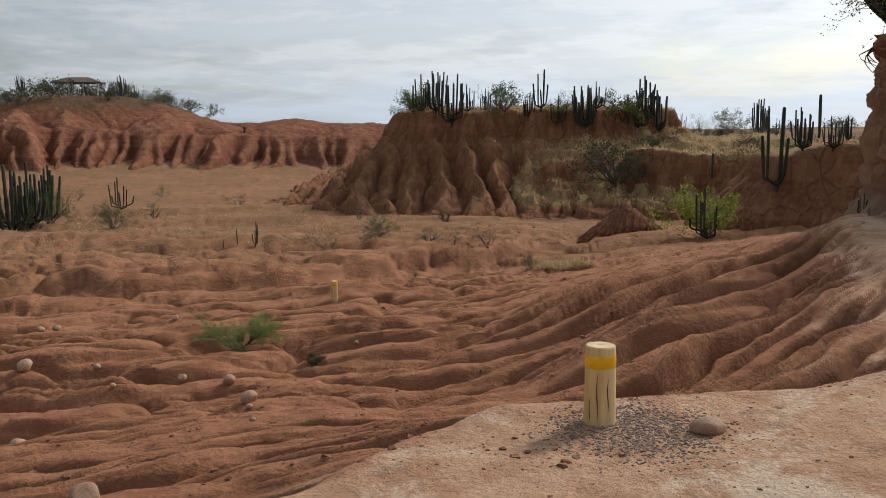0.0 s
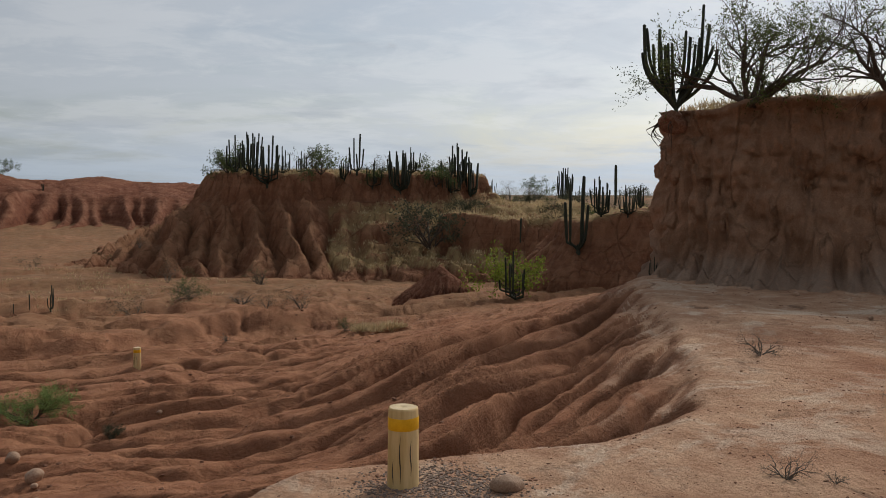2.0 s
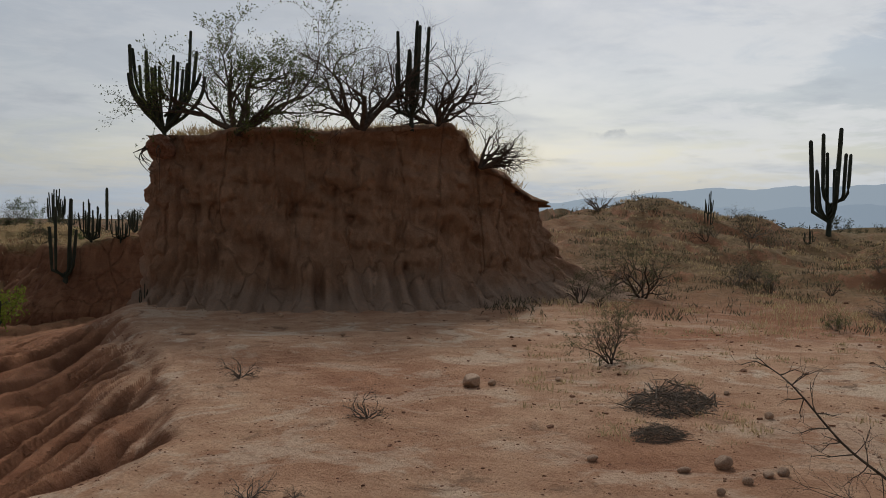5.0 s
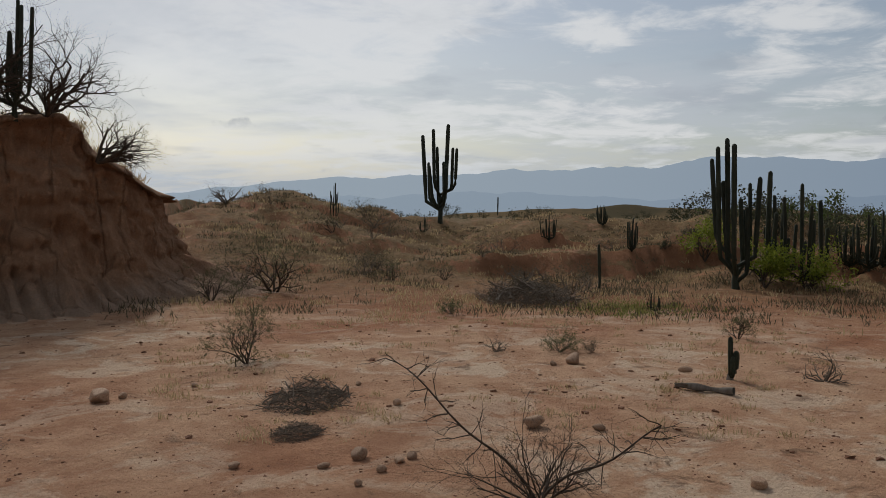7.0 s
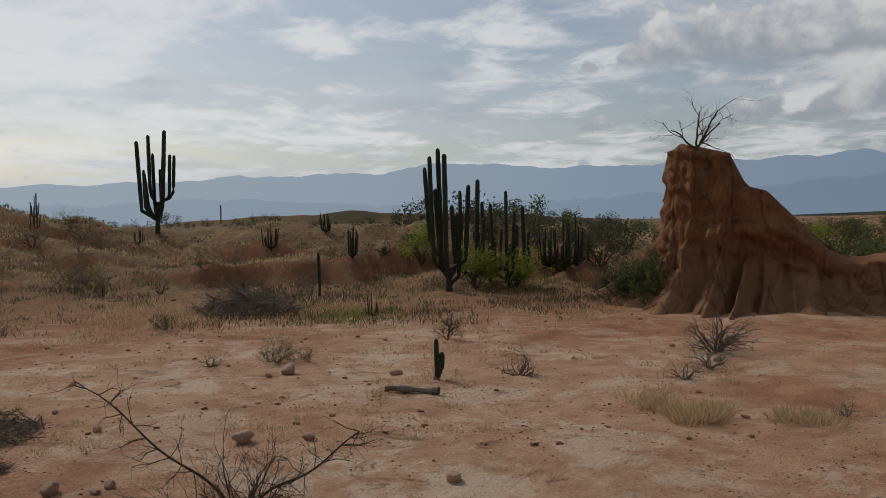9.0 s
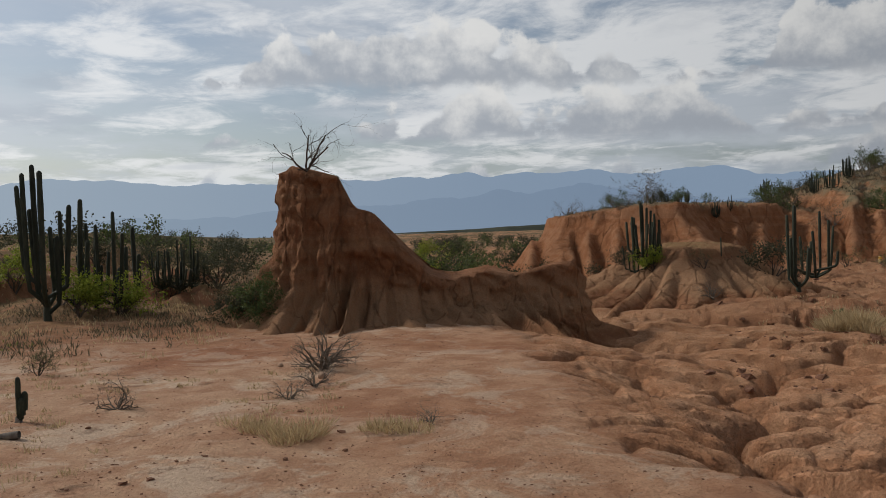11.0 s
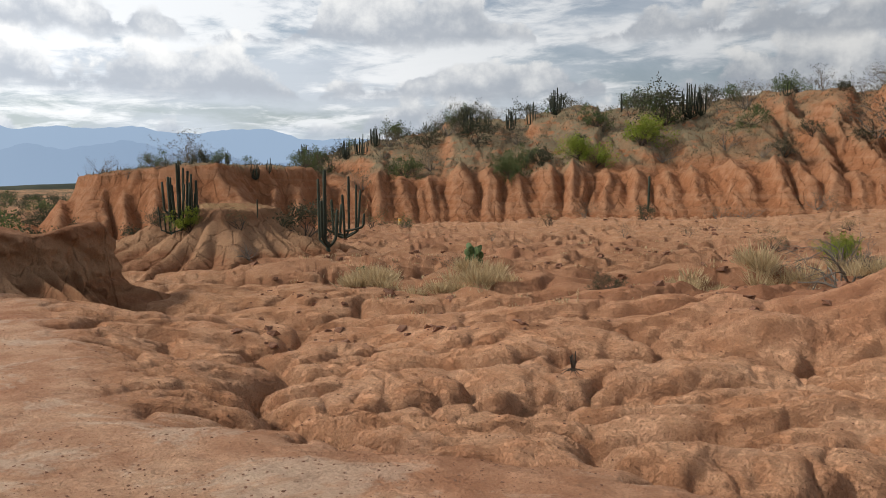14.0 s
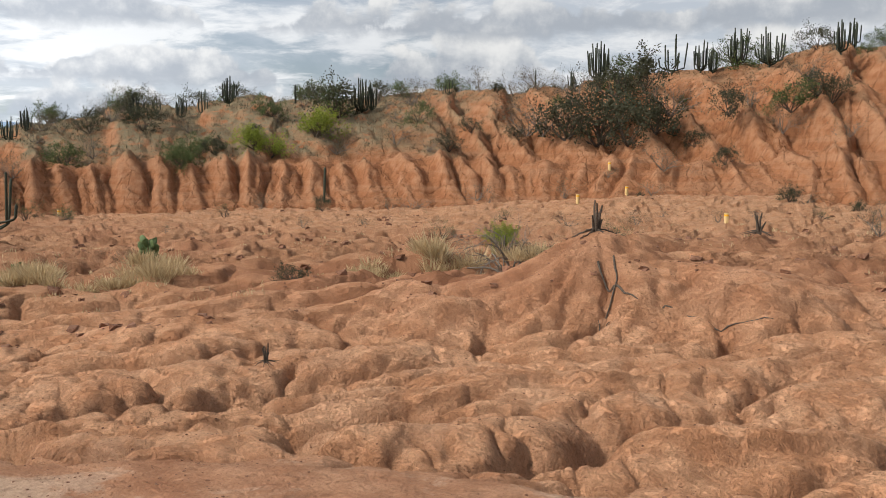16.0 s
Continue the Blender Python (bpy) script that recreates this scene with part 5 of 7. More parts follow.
def near_shrub(x, y, z, h, turn):
    """The thorn shrub close to the camera, with long arching shoots."""
    rnd = np.random.RandomState(5)
    wood, fine, tips = Soup(), Soup(), []
    for i in range(13):
        a = radians(turn) + (i - 6) * 0.42 + rnd.uniform(-0.2, 0.2)
        w = rnd.uniform(0.6, 1.5)
        d = np.array([np.cos(a) * w, np.sin(a) * w, 0.8])
        grow(wood, fine, tips, np.array([0, 0, -0.02]), d / np.linalg.norm(d), rnd.uniform(0.30, 0.48), 0.008, 0, 3, rnd, 0.0, 0.16, (4, 4, 3), 7)
    # the long shoot that reaches across
    out = np.array([-0.05, 0.98, 0.0])
    u = np.linspace(0, 1, 14)
    line = out[None, :] * (u * 0.95)[:, None] + np.array([0, 0, 1])[None, :] * (0.80 * u ** 0.85 + 0.03 * np.sin(u * 9))[:, None]
    wood.tube(line, np.linspace(0.011, 0.004, 14), 6)
    for j in range(4, 14):
        for k in range(2):
            side = rnd.normal(0, 1, 3) + np.array([0, 0.5, 0.4])
            grow(wood, fine, tips, line[j], side / np.linalg.norm(side), rnd.uniform(0.10, 0.26), 0.004, 2, 3, rnd, 0.03, 0.22, (3, 3, 3), 6)
    # a second shoot, lower, the other way
    line = np.array([0.12, -0.95, 0.0])[None, :] * (u * 0.75)[:, None] + np.array([0, 0, 1])[None, :] * (0.50 * u ** 0.8 + 0.03 * np.sin(u * 8))[:, None]
    wood.tube(line, np.linspace(0.010, 0.004, 14), 6)
    for j in range(3, 14):
        for k in range(2):
            side = rnd.normal(0, 1, 3) + np.array([0, -0.5, 0.4])
            grow(wood, fine, tips, line[j], side / np.linalg.norm(side), rnd.uniform(0.10, 0.26), 0.004, 2, 3, rnd, 0.03, 0.22, (3, 3, 3), 6)
    thorns = Soup()
    P = np.array([t[0] for t in tips])
    D = np.array([t[1] for t in tips]) * 0.4 + rnd.normal(0, 0.8, (len(tips), 3))
    D /= np.linalg.norm(D, axis=1, keepdims=True)
    thorns.blades(P, D, 0.014, 0.0012)
    root = new("thorn_shrub")
    hang(wood.make("framework", BARK_DARK), root)
    tagged(hang(fine.make("twig_mass", BARK_DARK), root), kind="stuff")
    tagged(hang(thorns.make("thorn_mass", BARK_GREY, False), root, "pale short thorns"), kind="stuff")
    root.matrix_basis = pose(x, y, z)
    return tagged(root, "leafless dark thorn shrub with long arching shoots", "shrub")


# -- stones


def build_rock(kind, shape):
    rnd = np.random.RandomState(40 + kind)
    bm = bmesh.new()
    bmesh.ops.create_icosphere(bm, subdivisions=3, radius=1)
    sx, sy, sz = {"": (0.62, 0.55, 0.5), "flat": (1.0, 0.72, 0.5), "angular": (0.75, 0.6, 0.5)}[shape]
    planes = [(rnd.normal(size=3), rnd.uniform(0.62, 0.9)) for _ in range(9 if shape == "angular" else 3)]
    off = Vector(rnd.uniform(0, 50, 3))
    for v in bm.verts:
        c = v.co
        for nrm, dist in planes:
            nv = Vector(nrm).normalized()
            over = c.dot(nv) - dist
            if over > 0:
                c = c - nv * over * 0.9
        c = c * (1 + 0.10 * noise.noise(c * 1.3 + off) + 0.03 * noise.noise(c * 6 + off))
        v.co = Vector((c.x * sx, c.y * sy, c.z * sz + sz * 0.72))
    for f in bm.faces:
        f.smooth = True
    me = bpy.data.meshes.new("rock")
    bm.to_mesh(me)
    bm.free()
    me.materials.append(ROCK_M)
    return new("rock", me)


def rock(x, y, z, h, shape, kind, turn):
    ob = place(("rock", shape, kind), lambda: build_rock(kind, shape), x, y, z - 0.06 * h, h, turn)
    return tagged(ob, {"": "rounded brown river stone on bare soil", "flat": "flat smooth brown stone on bare soil", "angular": "angular reddish-brown stone on bare soil"}[shape], "rock", "loose stones")


# -- marker posts


def build_post():
    rnd = np.random.RandomState(9)
    root = new("marker_post")
    prof = [(-0.25, 0.098), (0.0, 0.097), (0.15, 0.095), (0.33, 0.093), (0.455, 0.091), (0.468, 0.088), (0.4705, 0.080)]
    k = 1 + 0.018 * np.cos(np.arange(32) / 32 * 2 * np.pi * 5 + 1) + 0.012 * np.cos(np.arange(32) / 32 * 2 * np.pi * 3)

    def shell(name, prof, grow_by, mat, cap):
        ang = np.arange(32) / 32 * 2 * np.pi
        v = np.array([[(np.cos(a) * r * kk * grow_by * 0.9, np.sin(a) * r * kk * grow_by * 0.9, z) for a, kk in zip(ang, k)] for z, r in prof]).reshape(-1, 3)
        return mesh_object(name, v, grid_faces(len(prof), 32, True), mat)

    trunk = hang(shell("log", prof, 1.0, WOOD_M, False), root)
    hang(shell("painted_band", [(0.352, 0.092), (0.354, 0.0935), (0.418, 0.0928), (0.420, 0.0915)], 1.012, YELLOW_M, False), root, "bright yellow painted band")
    ends = [(0.4706, 0.0805), (0.4725, 0.05), (0.471, 0.022), (0.464, 0.012), (0.463, 0.0005)]
    hang(shell("sawn_top", ends, 1.0, WOOD_END, True), root, "pale sawn end grain")
    for a, z0, z1 in ((-1.9, 0.05, 0.33), (-1.2, 0.10, 0.30), (-2.4, 0.02, 0.20)):
        s = Soup()
        u = np.linspace(0, 1, 10)
        r = 0.0855
        s.tube(np.stack([np.cos(a + 0.04 * np.sin(u * 7)) * r, np.sin(a + 0.04 * np.sin(u * 7)) * r, z0 + (z1 - z0) * u], -1), 0.0035 * np.sin(np.pi * np.clip(u, 0.03, 0.97)), 5)
        hang(s.make("crack", BARK_DARK), trunk, "dark drying crack")
    return root


def post(x, y, z, h, turn):
    ob = place("post", build_post, x, y, z, h / 0.47, turn)
    return tagged(ob, "short round wooden post with yellow painted band", "post", "marker posts")


# -- prickly pear, logs, roots, brushwood, grass


def build_opuntia():
    rnd = np.random.RandomState(3)
    root = new("prickly_pear")
    s = Soup()
    s.tube([(0, 0, -0.03), (0.01, 0, 0.2), (0, 0.01, 0.42)], [0.06, 0.05, 0.045], 9)
    hang(s.make("trunk", CACTUS_GREY), root, "grey woody stem")
    for i in range(15):
        a, h = rnd.uniform(0, 6.28), 0.40 + 0.5 * (i / 15) + rnd.uniform(-0.05, 0.05)
        bm = bmesh.new()
        bmesh.ops.create_uvsphere(bm, u_segments=12, v_segments=8, radius=1)
        m = pose(np.cos(a) * rnd.uniform(0.05, 0.26), np.sin(a) * rnd.uniform(0.05, 0.26), h, rnd.uniform(-35, 35), rnd.uniform(-40, 40), math.degrees(a)) @ Matrix.Diagonal((0.085, 0.018, 0.12, 1))
        bm.transform(m)
        for f in bm.faces:
            f.smooth = True
        me = bpy.data.meshes.new("pad")
        bm.to_mesh(me)
        bm.free()
        me.materials.append(PAD_M)
        hang(new("pad", me), root)
    return root


def opuntia(x, y, z, h, turn):
    return tagged(place("opuntia", build_opuntia, x, y, z, h, turn), "green prickly pear cactus with flat pads", "cactus", "prickly pears")


def build_pile():
    rnd = np.random.RandomState(12)
    root = new("brushwood_pile")
    thick, thin = Soup(), Soup()
    for i in range(620):
        a, r = rnd.uniform(0, 6.28), np.sqrt(rnd.uniform(0, 1)) * 1.9
        c = np.array([np.cos(a) * r, np.sin(a) * r * 0.75, max(0.02, rnd.uniform(0.1, 1.0) * (1 - (r / 2.0) ** 1.2))])
        d = rnd.normal(size=3) * (1, 1, 0.35)
        d /= np.linalg.norm(d)
        ln = rnd.uniform(0.4, 1.3)
        u = np.linspace(-0.5, 0.5, 6)
        p = c + d * (u * ln)[:, None] + np.cumsum(rnd.normal(0, 0.035, (6, 3)), 0)
        p[:, 2] = np.maximum(p[:, 2], 0.015)
        (thick if i % 9 == 0 else thin).tube(p, np.linspace(1, 0.4, 6) * (0.028 if i % 9 == 0 else 0.010), 5 if i % 9 == 0 else 3)
    tagged(hang(thick.make("branch_mass", BARK_GREY), root), kind="stuff")
    tagged(hang(thin.make("twig_mass", BARK_GREY), root), kind="stuff")
    return root


def pile(x, y, z, h, turn):
    return tagged(place("pile", build_pile, x, y, z - 0.01, h, turn), "low heap of dry dead branches on bare soil", "brushwood", "brushwood piles")


def log(x, y, z, length, turn):
    rnd = np.random.RandomState(2)
    root = new("fallen_log")
    s = Soup()
    u = np.linspace(-0.5, 0.5, 14)
    s.tube(np.stack([u * length, 0.02 * np.sin(u * 9), 0.035 + 0.01 * np.sin(u * 7)], -1), 0.032 + 0.008 * np.sin(u * 11), 9, 0.08)
    hang(s.make("stem", CACTUS_GREY), root)
    s = Soup()
    s.tube([(0.1, 0, 0.04), (0.2, 0.06, 0.07), (0.26, 0.12, 0.07)], [0.018, 0.012, 0.006], 6)
    hang(s.make("branch_stub", BARK_GREY), root)
    root.matrix_basis = pose(x, y, z, 0, 0, turn)
    return tagged(root, "dry grey dead stem lying on the soil", "log")


def stump(x, y, z, h, turn):
    rnd = np.random.RandomState(int(abs(x * 10)))
    root = new("dead_stump")
    for i in range(7):
        a, w = rnd.uniform(0, 6.28), rnd.uniform(0.05, 0.30)
        s = Soup()
        u = np.linspace(0, 1, 7)
        top = rnd.uniform(0.35, 1.0)
        s.tube(np.stack([np.cos(a) * (0.05 + w * u ** 1.4), np.sin(a) * (0.05 + w * u ** 1.4), -0.05 + top * u], -1) + np.cumsum(rnd.normal(0, 0.012, (7, 3)), 0), np.linspace(0.06, 0.022, 7), 8, 0.12)
        hang(s.make("dead_stem", BARK_DARK), root)
    s = Soup()
    for i in range(14):
        a = rnd.uniform(0, 6.28)
        u = np.linspace(0, 1, 7)
        s.tube(np.stack([np.cos(a) * u * 0.7, np.sin(a) * u * 0.7, 0.10 - 0.22 * u], -1) + np.cumsum(rnd.normal(0, 0.02, (7, 3)), 0), np.linspace(0.03, 0.006, 7), 5)
    tagged(hang(s.make("root_mass", BARK_DARK), root), kind="stuff")
    root.matrix_basis = pose(x, y, z, 0, 0, turn) @ Matrix.Scale(h, 4)
    return tagged(root, "broken dark dead cactus stump with bare roots", "stump", "dead stumps")


def root_line(name, label, pts, radius, sub=0):
    """A root or dead stem lying along the ground."""
    rnd = np.random.RandomState(len(pts) + int(radius * 1000))
    xy, _, _ = smooth_line(pts, False, 0.08)
    z = ground(xy[:, 0], xy[:, 1]) + radius * 0.6
    s = Soup()
    p = np.column_stack([xy, z]) + np.cumsum(rnd.normal(0, 0.004, (len(xy), 3)), 0)
    s.tube(p, radius * np.linspace(1, 0.35, len(p)) * (1 + 0.15 * np.sin(np.arange(len(p)))), 7, 0.1)
    ob = s.make(name, BARK_DARK)
    return tagged(ob, label, "root")


def tuft(x, y, z, h, wide, count, mat, rnd, soup):
    a, r = rnd.uniform(0, 6.28, count), np.sqrt(rnd.uniform(0, 1, count)) * wide
    p = np.column_stack([x + np.cos(a) * r, y + np.sin(a) * r, np.full(count, z - 0.01)])
    d = np.column_stack([np.cos(a) * 0.5, np.sin(a) * 0.5, np.ones(count)]) + rnd.normal(0, 0.35, (count, 3))
    d /= np.linalg.norm(d, axis=1, keepdims=True)
    soup.blades(p, d, h * rnd.uniform(0.5, 1.15, count), 0.0022 + 0.0003 * math.hypot(x, y))


def grass(x, y, z, h, wide, turn):
    rnd = np.random.RandomState(int(abs(x * 17 + y * 31)) % 9999)
    s = Soup()
    for i in range(max(4, int(wide * 16))):
        px, py = x + rnd.normal(0, wide * 0.4), y + rnd.normal(0, wide * 0.25)
        tuft(px, py, float(ground(px, py)) if abs(z - float(ground(x, y))) < 0.3 else z, h * rnd.uniform(0.6, 1.1), 0.16, 90, None, rnd, s)
    ob = s.make("grass_clump", LEAVES["straw"], False)
    return tagged(ob, "clump of dry straw-coloured grass", "grass", kind="stuff")


def gazebo(x, y, z, size, turn):
    root = new("shelter")

    def box(name, sx, sy, sz, cx, cy, cz, mat, label=""):
        bm = bmesh.new()
        bmesh.ops.create_cube(bm, size=1)
        bm.transform(Matrix.Translation((cx, cy, cz)) @ Matrix.Diagonal((sx, sy, sz, 1)))
        bmesh.ops.bevel(bm, geom=bm.edges[:], offset=0.02, segments=1, affect="EDGES")
        me = bpy.data.meshes.new(name)
        bm.to_mesh(me)
        bm.free()
        me.materials.append(mat)
        return hang(new(name, me), root, label)

    bm = bmesh.new()
    base = [bm.verts.new(p) for p in ((-3.6, -2.4, 2.3), (3.6, -2.4, 2.3), (3.6, 2.4, 2.3), (-3.6, 2.4, 2.3))]
    eave = [bm.verts.new((v.co.x, v.co.y, 2.18)) for v in base]
    ridge = [bm.verts.new((-1.6, 0, 3.1)), bm.verts.new((1.6, 0, 3.1))]
    bm.faces.new((base[0], base[1], ridge[1], ridge[0]))
    bm.faces.new((base[1], base[2], ridge[1]))
    bm.faces.new((base[2], base[3], ridge[0], ridge[1]))
    bm.faces.new((base[3], base[0], ridge[0]))
    bm.faces.new(eave[::-1])
    for i in range(4):
        bm.faces.new((eave[i], eave[(i + 1) % 4], base[(i + 1) % 4], base[i]))
    me = bpy.data.meshes.new("roof")
    bm.to_mesh(me)
    bm.free()
    me.materials.append(ROOF_M)
    hang(new("roof", me), root, "dark hipped roof")
    for px in (-3.1, -1.05, 1.05, 3.1):
        for py in (-2.0, 2.0):
            box("column", 0.22, 0.22, 2.2, px, py, 1.1, PALE_M)
    box("floor_slab", 7.0, 4.8, 0.3, 0, 0, 0.0, PALE_M)
    box("low_wall", 2.4, 0.2, 0.9, -4.8, -1.5, 0.45, PALE_M, "pale low wall")
    root.matrix_basis = pose(x, y, z, 0, 0, turn) @ Matrix.Scale(size, 4)
    return tagged(root, "open shelter with hipped roof on the far hill", "shelter")



def hanging_roots(x, y, z):
    rnd = np.random.RandomState(77)
    ob = new("hanging_root")
    for i in range(9):
        s = Soup()
        u = np.linspace(0, 1, 9)
        a, drop = rnd.uniform(2.2, 4.2), rnd.uniform(0.25, 0.6) if i else 1.0
        p = np.stack([np.cos(a) * 0.4 * np.sin(u * 2.6), np.sin(a) * 0.4 * np.sin(u * 2.6), 0.12 - drop * u], -1) + np.cumsum(rnd.normal(0, 0.02, (9, 3)), 0)
        s.tube(p, np.linspace(0.02, 0.004, 9) * (0.4 if i == 0 else 1.0), 5)
        hang(s.make("root_strand", BARK_DARK), ob)
    bm = bmesh.new()
    bmesh.ops.create_icosphere(bm, subdivisions=3, radius=0.26)
    for v in bm.verts:
        v.co *= 1 + 0.5 * noise.noise(v.co * 5)
        v.co.z *= 0.8
    me = bpy.data.meshes.new("root_ball")
    bm.to_mesh(me)
    bm.free()
    me.materials.append(CLOD_M)
    hang(new("root_ball", me), ob, "dark clod of roots and soil")
    ob.matrix_basis = pose(x, y, z)
    return tagged(ob, "dark exposed roots hanging from the butte edge", "root")


# ---- what stands where: place, height in metres, kind, turn ----
post(0.85, 4.7, -0.01, 0.47, 0)
post(-2.26, 18.06, -1.88, 0.4, 340)
post(2.44, -28.66, 0.46, 0.4, 80)
post(7.51, -39.63, 1.15, 0.4, 230)
post(9.04, -36.97, 0.72, 0.4, 300)
post(8.58, -41.05, 1.48, 0.4, 40)
post(28.98, -28.69, 0.23, 0.4, 0)
cactus(-1.04, 45.33, 2.49, 1.86, "shrubby", 5, 300)
cactus(-0.27, 44.82, 2.5, 2.04, "mesa", 0, 160)
cactus(0.52, 44.52, 2.46, 2.47, "mesa", 1, 350)
cactus(1.31, 44.71, 2.51, 1.35, "mesa", 5, 140)
cactus(2.21, 44.62, 2.5, 1.07, "mesa", 5, 120)
cactus(4.31, 44.45, 2.39, 1.23, "mesa", 2, 300)
cactus(4.92, 44.44, 2.35, 1.96, "mesa", 6, 340)
cactus(5.7, 44.36, 2.32, 1.4, "mesa", 5, 350)
cactus(7.09, 44.3, 2.25, 2.12, "mesa", 0, 300)
cactus(7.71, 44.69, 2.19, 1.41, "mesa", 1, 250)
cactus(10.35, 45.34, 2.03, 2.23, "mesa", 2, 90)
cactus(11.04, 45.5, 2.25, 2.07, "mesa", 3, 140)
cactus(9.86, 44.97, 1.13, 1.77, "mesa", 4, 90)
cactus(12.68, 47.38, 1.56, 0.84, "far", 5, 330)
cactus(51.77, 179.27, 0.05, 2.04, "far", 6, 240)
cactus(49.4, 138.51, 0.13, 5.44, "far", 0, 0)
cactus(40.0, 107.03, 0.31, 2.03, "far", 5, 40)
cactus(11.4, 28.12, 0.86, 1.39, "far", 2, 100)
cactus(11.71, 27.71, 0.87, 1.69, "far", 7, 20)
cactus(12.07, 27.45, 0.94, 1.04, "far", 1, 190)
cactus(13.02, 28.6, 1.05, 0.82, "far", 3, 10)
cactus(11.4, 37.46, -0.05, 1.38, "far", 7, 170)
cactus(10.4, 27.59, -0.98, 2.51, "tall", 6, 300)
cactus(7.57, 25.25, -1.58, 1.46, "tall", 5, 240)
cactus(7.9, 16.55, 0.91, 0.44, "far", 5, 270)
cactus(-17.11, 34.92, -2.18, 2.8, "clump", 0, 250)
cactus(-16.86, 36.07, -2.19, 2.73, "clump", 1, 280)
cactus(-16.89, 37.72, -2.18, 2.54, "clump", 2, 80)
cactus(-15.21, 41.81, -2.2, 1.55, "clump", 5, 230)
cactus(-6.71, 26.82, -1.91, 0.38, "clump", 7, 60)
cactus(-6.0, 25.62, -1.75, 0.53, "clump", 7, 20)
cactus(-5.79, 27.12, -1.9, 0.73, "clump", 6, 80)
cactus(-52.11, 111.57, 6.65, 1.96, "hill", 0, 310)
cactus(-37.22, 104.68, 5.57, 2.63, "hill", 2, 130)
cactus(-35.9, 105.42, 5.45, 1.59, "hill", 5, 160)
cactus(-20.27, 91.76, 2.32, 0.81, "hill", 3, 270)
shrub(-17.39, 35.97, -2.22, 1.96, "grey", 0, 190)
shrub(-16.48, 37.06, -2.19, 1.66, "grey", 1, 260)
shrub(-13.21, 35.27, -2.14, 1.24, "grey", 2, 320)
shrub(-16.46, 51.72, -2.26, 0.83, "grey", 6, 240)
shrub(-1.98, 27.57, -1.68, 0.92, "grey", 0, 220)
shrub(-0.41, 27.02, -1.79, 0.56, "dead", 6, 340)
shrub(2.16, 21.47, -1.76, 0.36, "grey", 2, 260)
shrub(-0.67, 20.84, -1.93, 0.27, "dead", 5, 140)
shrub(7.79, 39.73, -1.07, 2.03, "dark", 6, 210)
bush(7.86, 25.95, -1.59, 1.47, "lime", 5, 10)
bush(3.1, 44.05, 2.39, 1.33, "green", 6, 170)
bush(9.03, 44.91, 2.12, 1.47, "green", 7, 100)
bush(-1.34, 45.7, 2.44, 1.44, "green", 5, 200)
bush(5.85, 44.44, 2.29, 0.95, "green", 7, 340)
bush(56.01, 157.07, 0.13, 2.19, "dry", 5, 60)
bush(55.14, 170.71, 0.07, 4.32, "green", 6, 130)
bush(-47.5, 108.53, 6.28, 1.36, "green", 7, 170)
bush(-25.49, 100.09, 3.24, 1.26, "green", 6, 180)
bush(-3.27, 14.04, -1.85, 0.57, "acacia", 0, 70)
bush(-1.96, 12.95, -1.85, 0.22, "dark", 1, 40)
rock(-4.42, 8.8, -1.57, 0.16, "", 1, 300)
rock(-2.32, 5.42, -0.74, 0.17, "", 2, 300)
rock(-2.2, 9.66, -1.4, 0.17, "", 3, 50)
rock(-2.16, 9.46, -1.39, 0.06, "", 0, 220)
rock(-2.86, 11.39, -1.67, 0.15, "", 1, 40)
rock(-3.72, 12.21, -1.81, 0.12, "", 2, 260)
rock(-6.12, 12.59, -1.83, 0.2, "", 3, 90)
rock(-1.82, 8.08, -1.08, 0.05, "", 0, 10)
rock(1.39, 4.49, -0.0, 0.1, "flat", 1, 180)
rock(-4.86, 15.74, -1.83, 0.1, "", 2, 270)
rock(-7.47, 16.06, -2.07, 0.13, "", 3, 260)
rock(-7.15, 16.01, -2.04, 0.13, "", 0, 70)
rock(-1.4, 13.78, -1.8, 0.08, "", 1, 20)
rock(-5.04, 12.52, -1.83, 0.09, "", 2, 20)
rock(-4.4, 11.4, -1.75, 0.07, "", 3, 240)
rock(6.49, 6.09, 0.01, 0.16, "angular", 0, 210)
rock(6.65, 5.96, 0.02, 0.07, "angular", 1, 350)
rock(5.79, 2.97, -0.01, 0.11, "", 2, 170)
rock(5.51, 3.1, -0.01, 0.05, "flat", 3, 320)
rock(5.51, 2.65, 0.02, 0.06, "", 0, 150)
rock(5.8, 2.66, 0.0, 0.05, "flat", 1, 20)
rock(5.91, 2.61, 0.0, 0.07, "", 2, 190)
rock(5.28, 3.68, -0.0, 0.05, "flat", 3, 0)
rock(7.46, 5.78, -0.01, 0.05, "flat", 0, 40)
rock(5.15, 2.63, 0.02, 0.05, "", 1, 60)
rock(8.28, 12.29, 0.01, 0.08, "", 2, 340)
rock(7.76, 9.89, 0.0, 0.06, "", 3, 20)
rock(7.16, 2.1, 0.01, 0.13, "angular", 0, 120)
rock(7.22, 1.57, 0.02, 0.06, "flat", 1, 260)
rock(10.37, 2.61, -0.01, 0.16, "angular", 2, 180)
rock(10.2, 2.81, -0.02, 0.07, "", 3, 160)
rock(10.31, 1.32, -0.01, 0.08, "flat", 0, 90)
rock(7.4, 3.46, 0.02, 0.07, "", 1, 20)
rock(8.21, 4.3, -0.01, 0.05, "", 2, 210)
rock(6.2, 0.3, -0.0, 0.1, "angular", 3, 200)
rock(12.36, -2.13, 0.02, 0.06, "", 0, 230)
rock(11.23, -2.5, 0.0, 0.1, "", 1, 80)
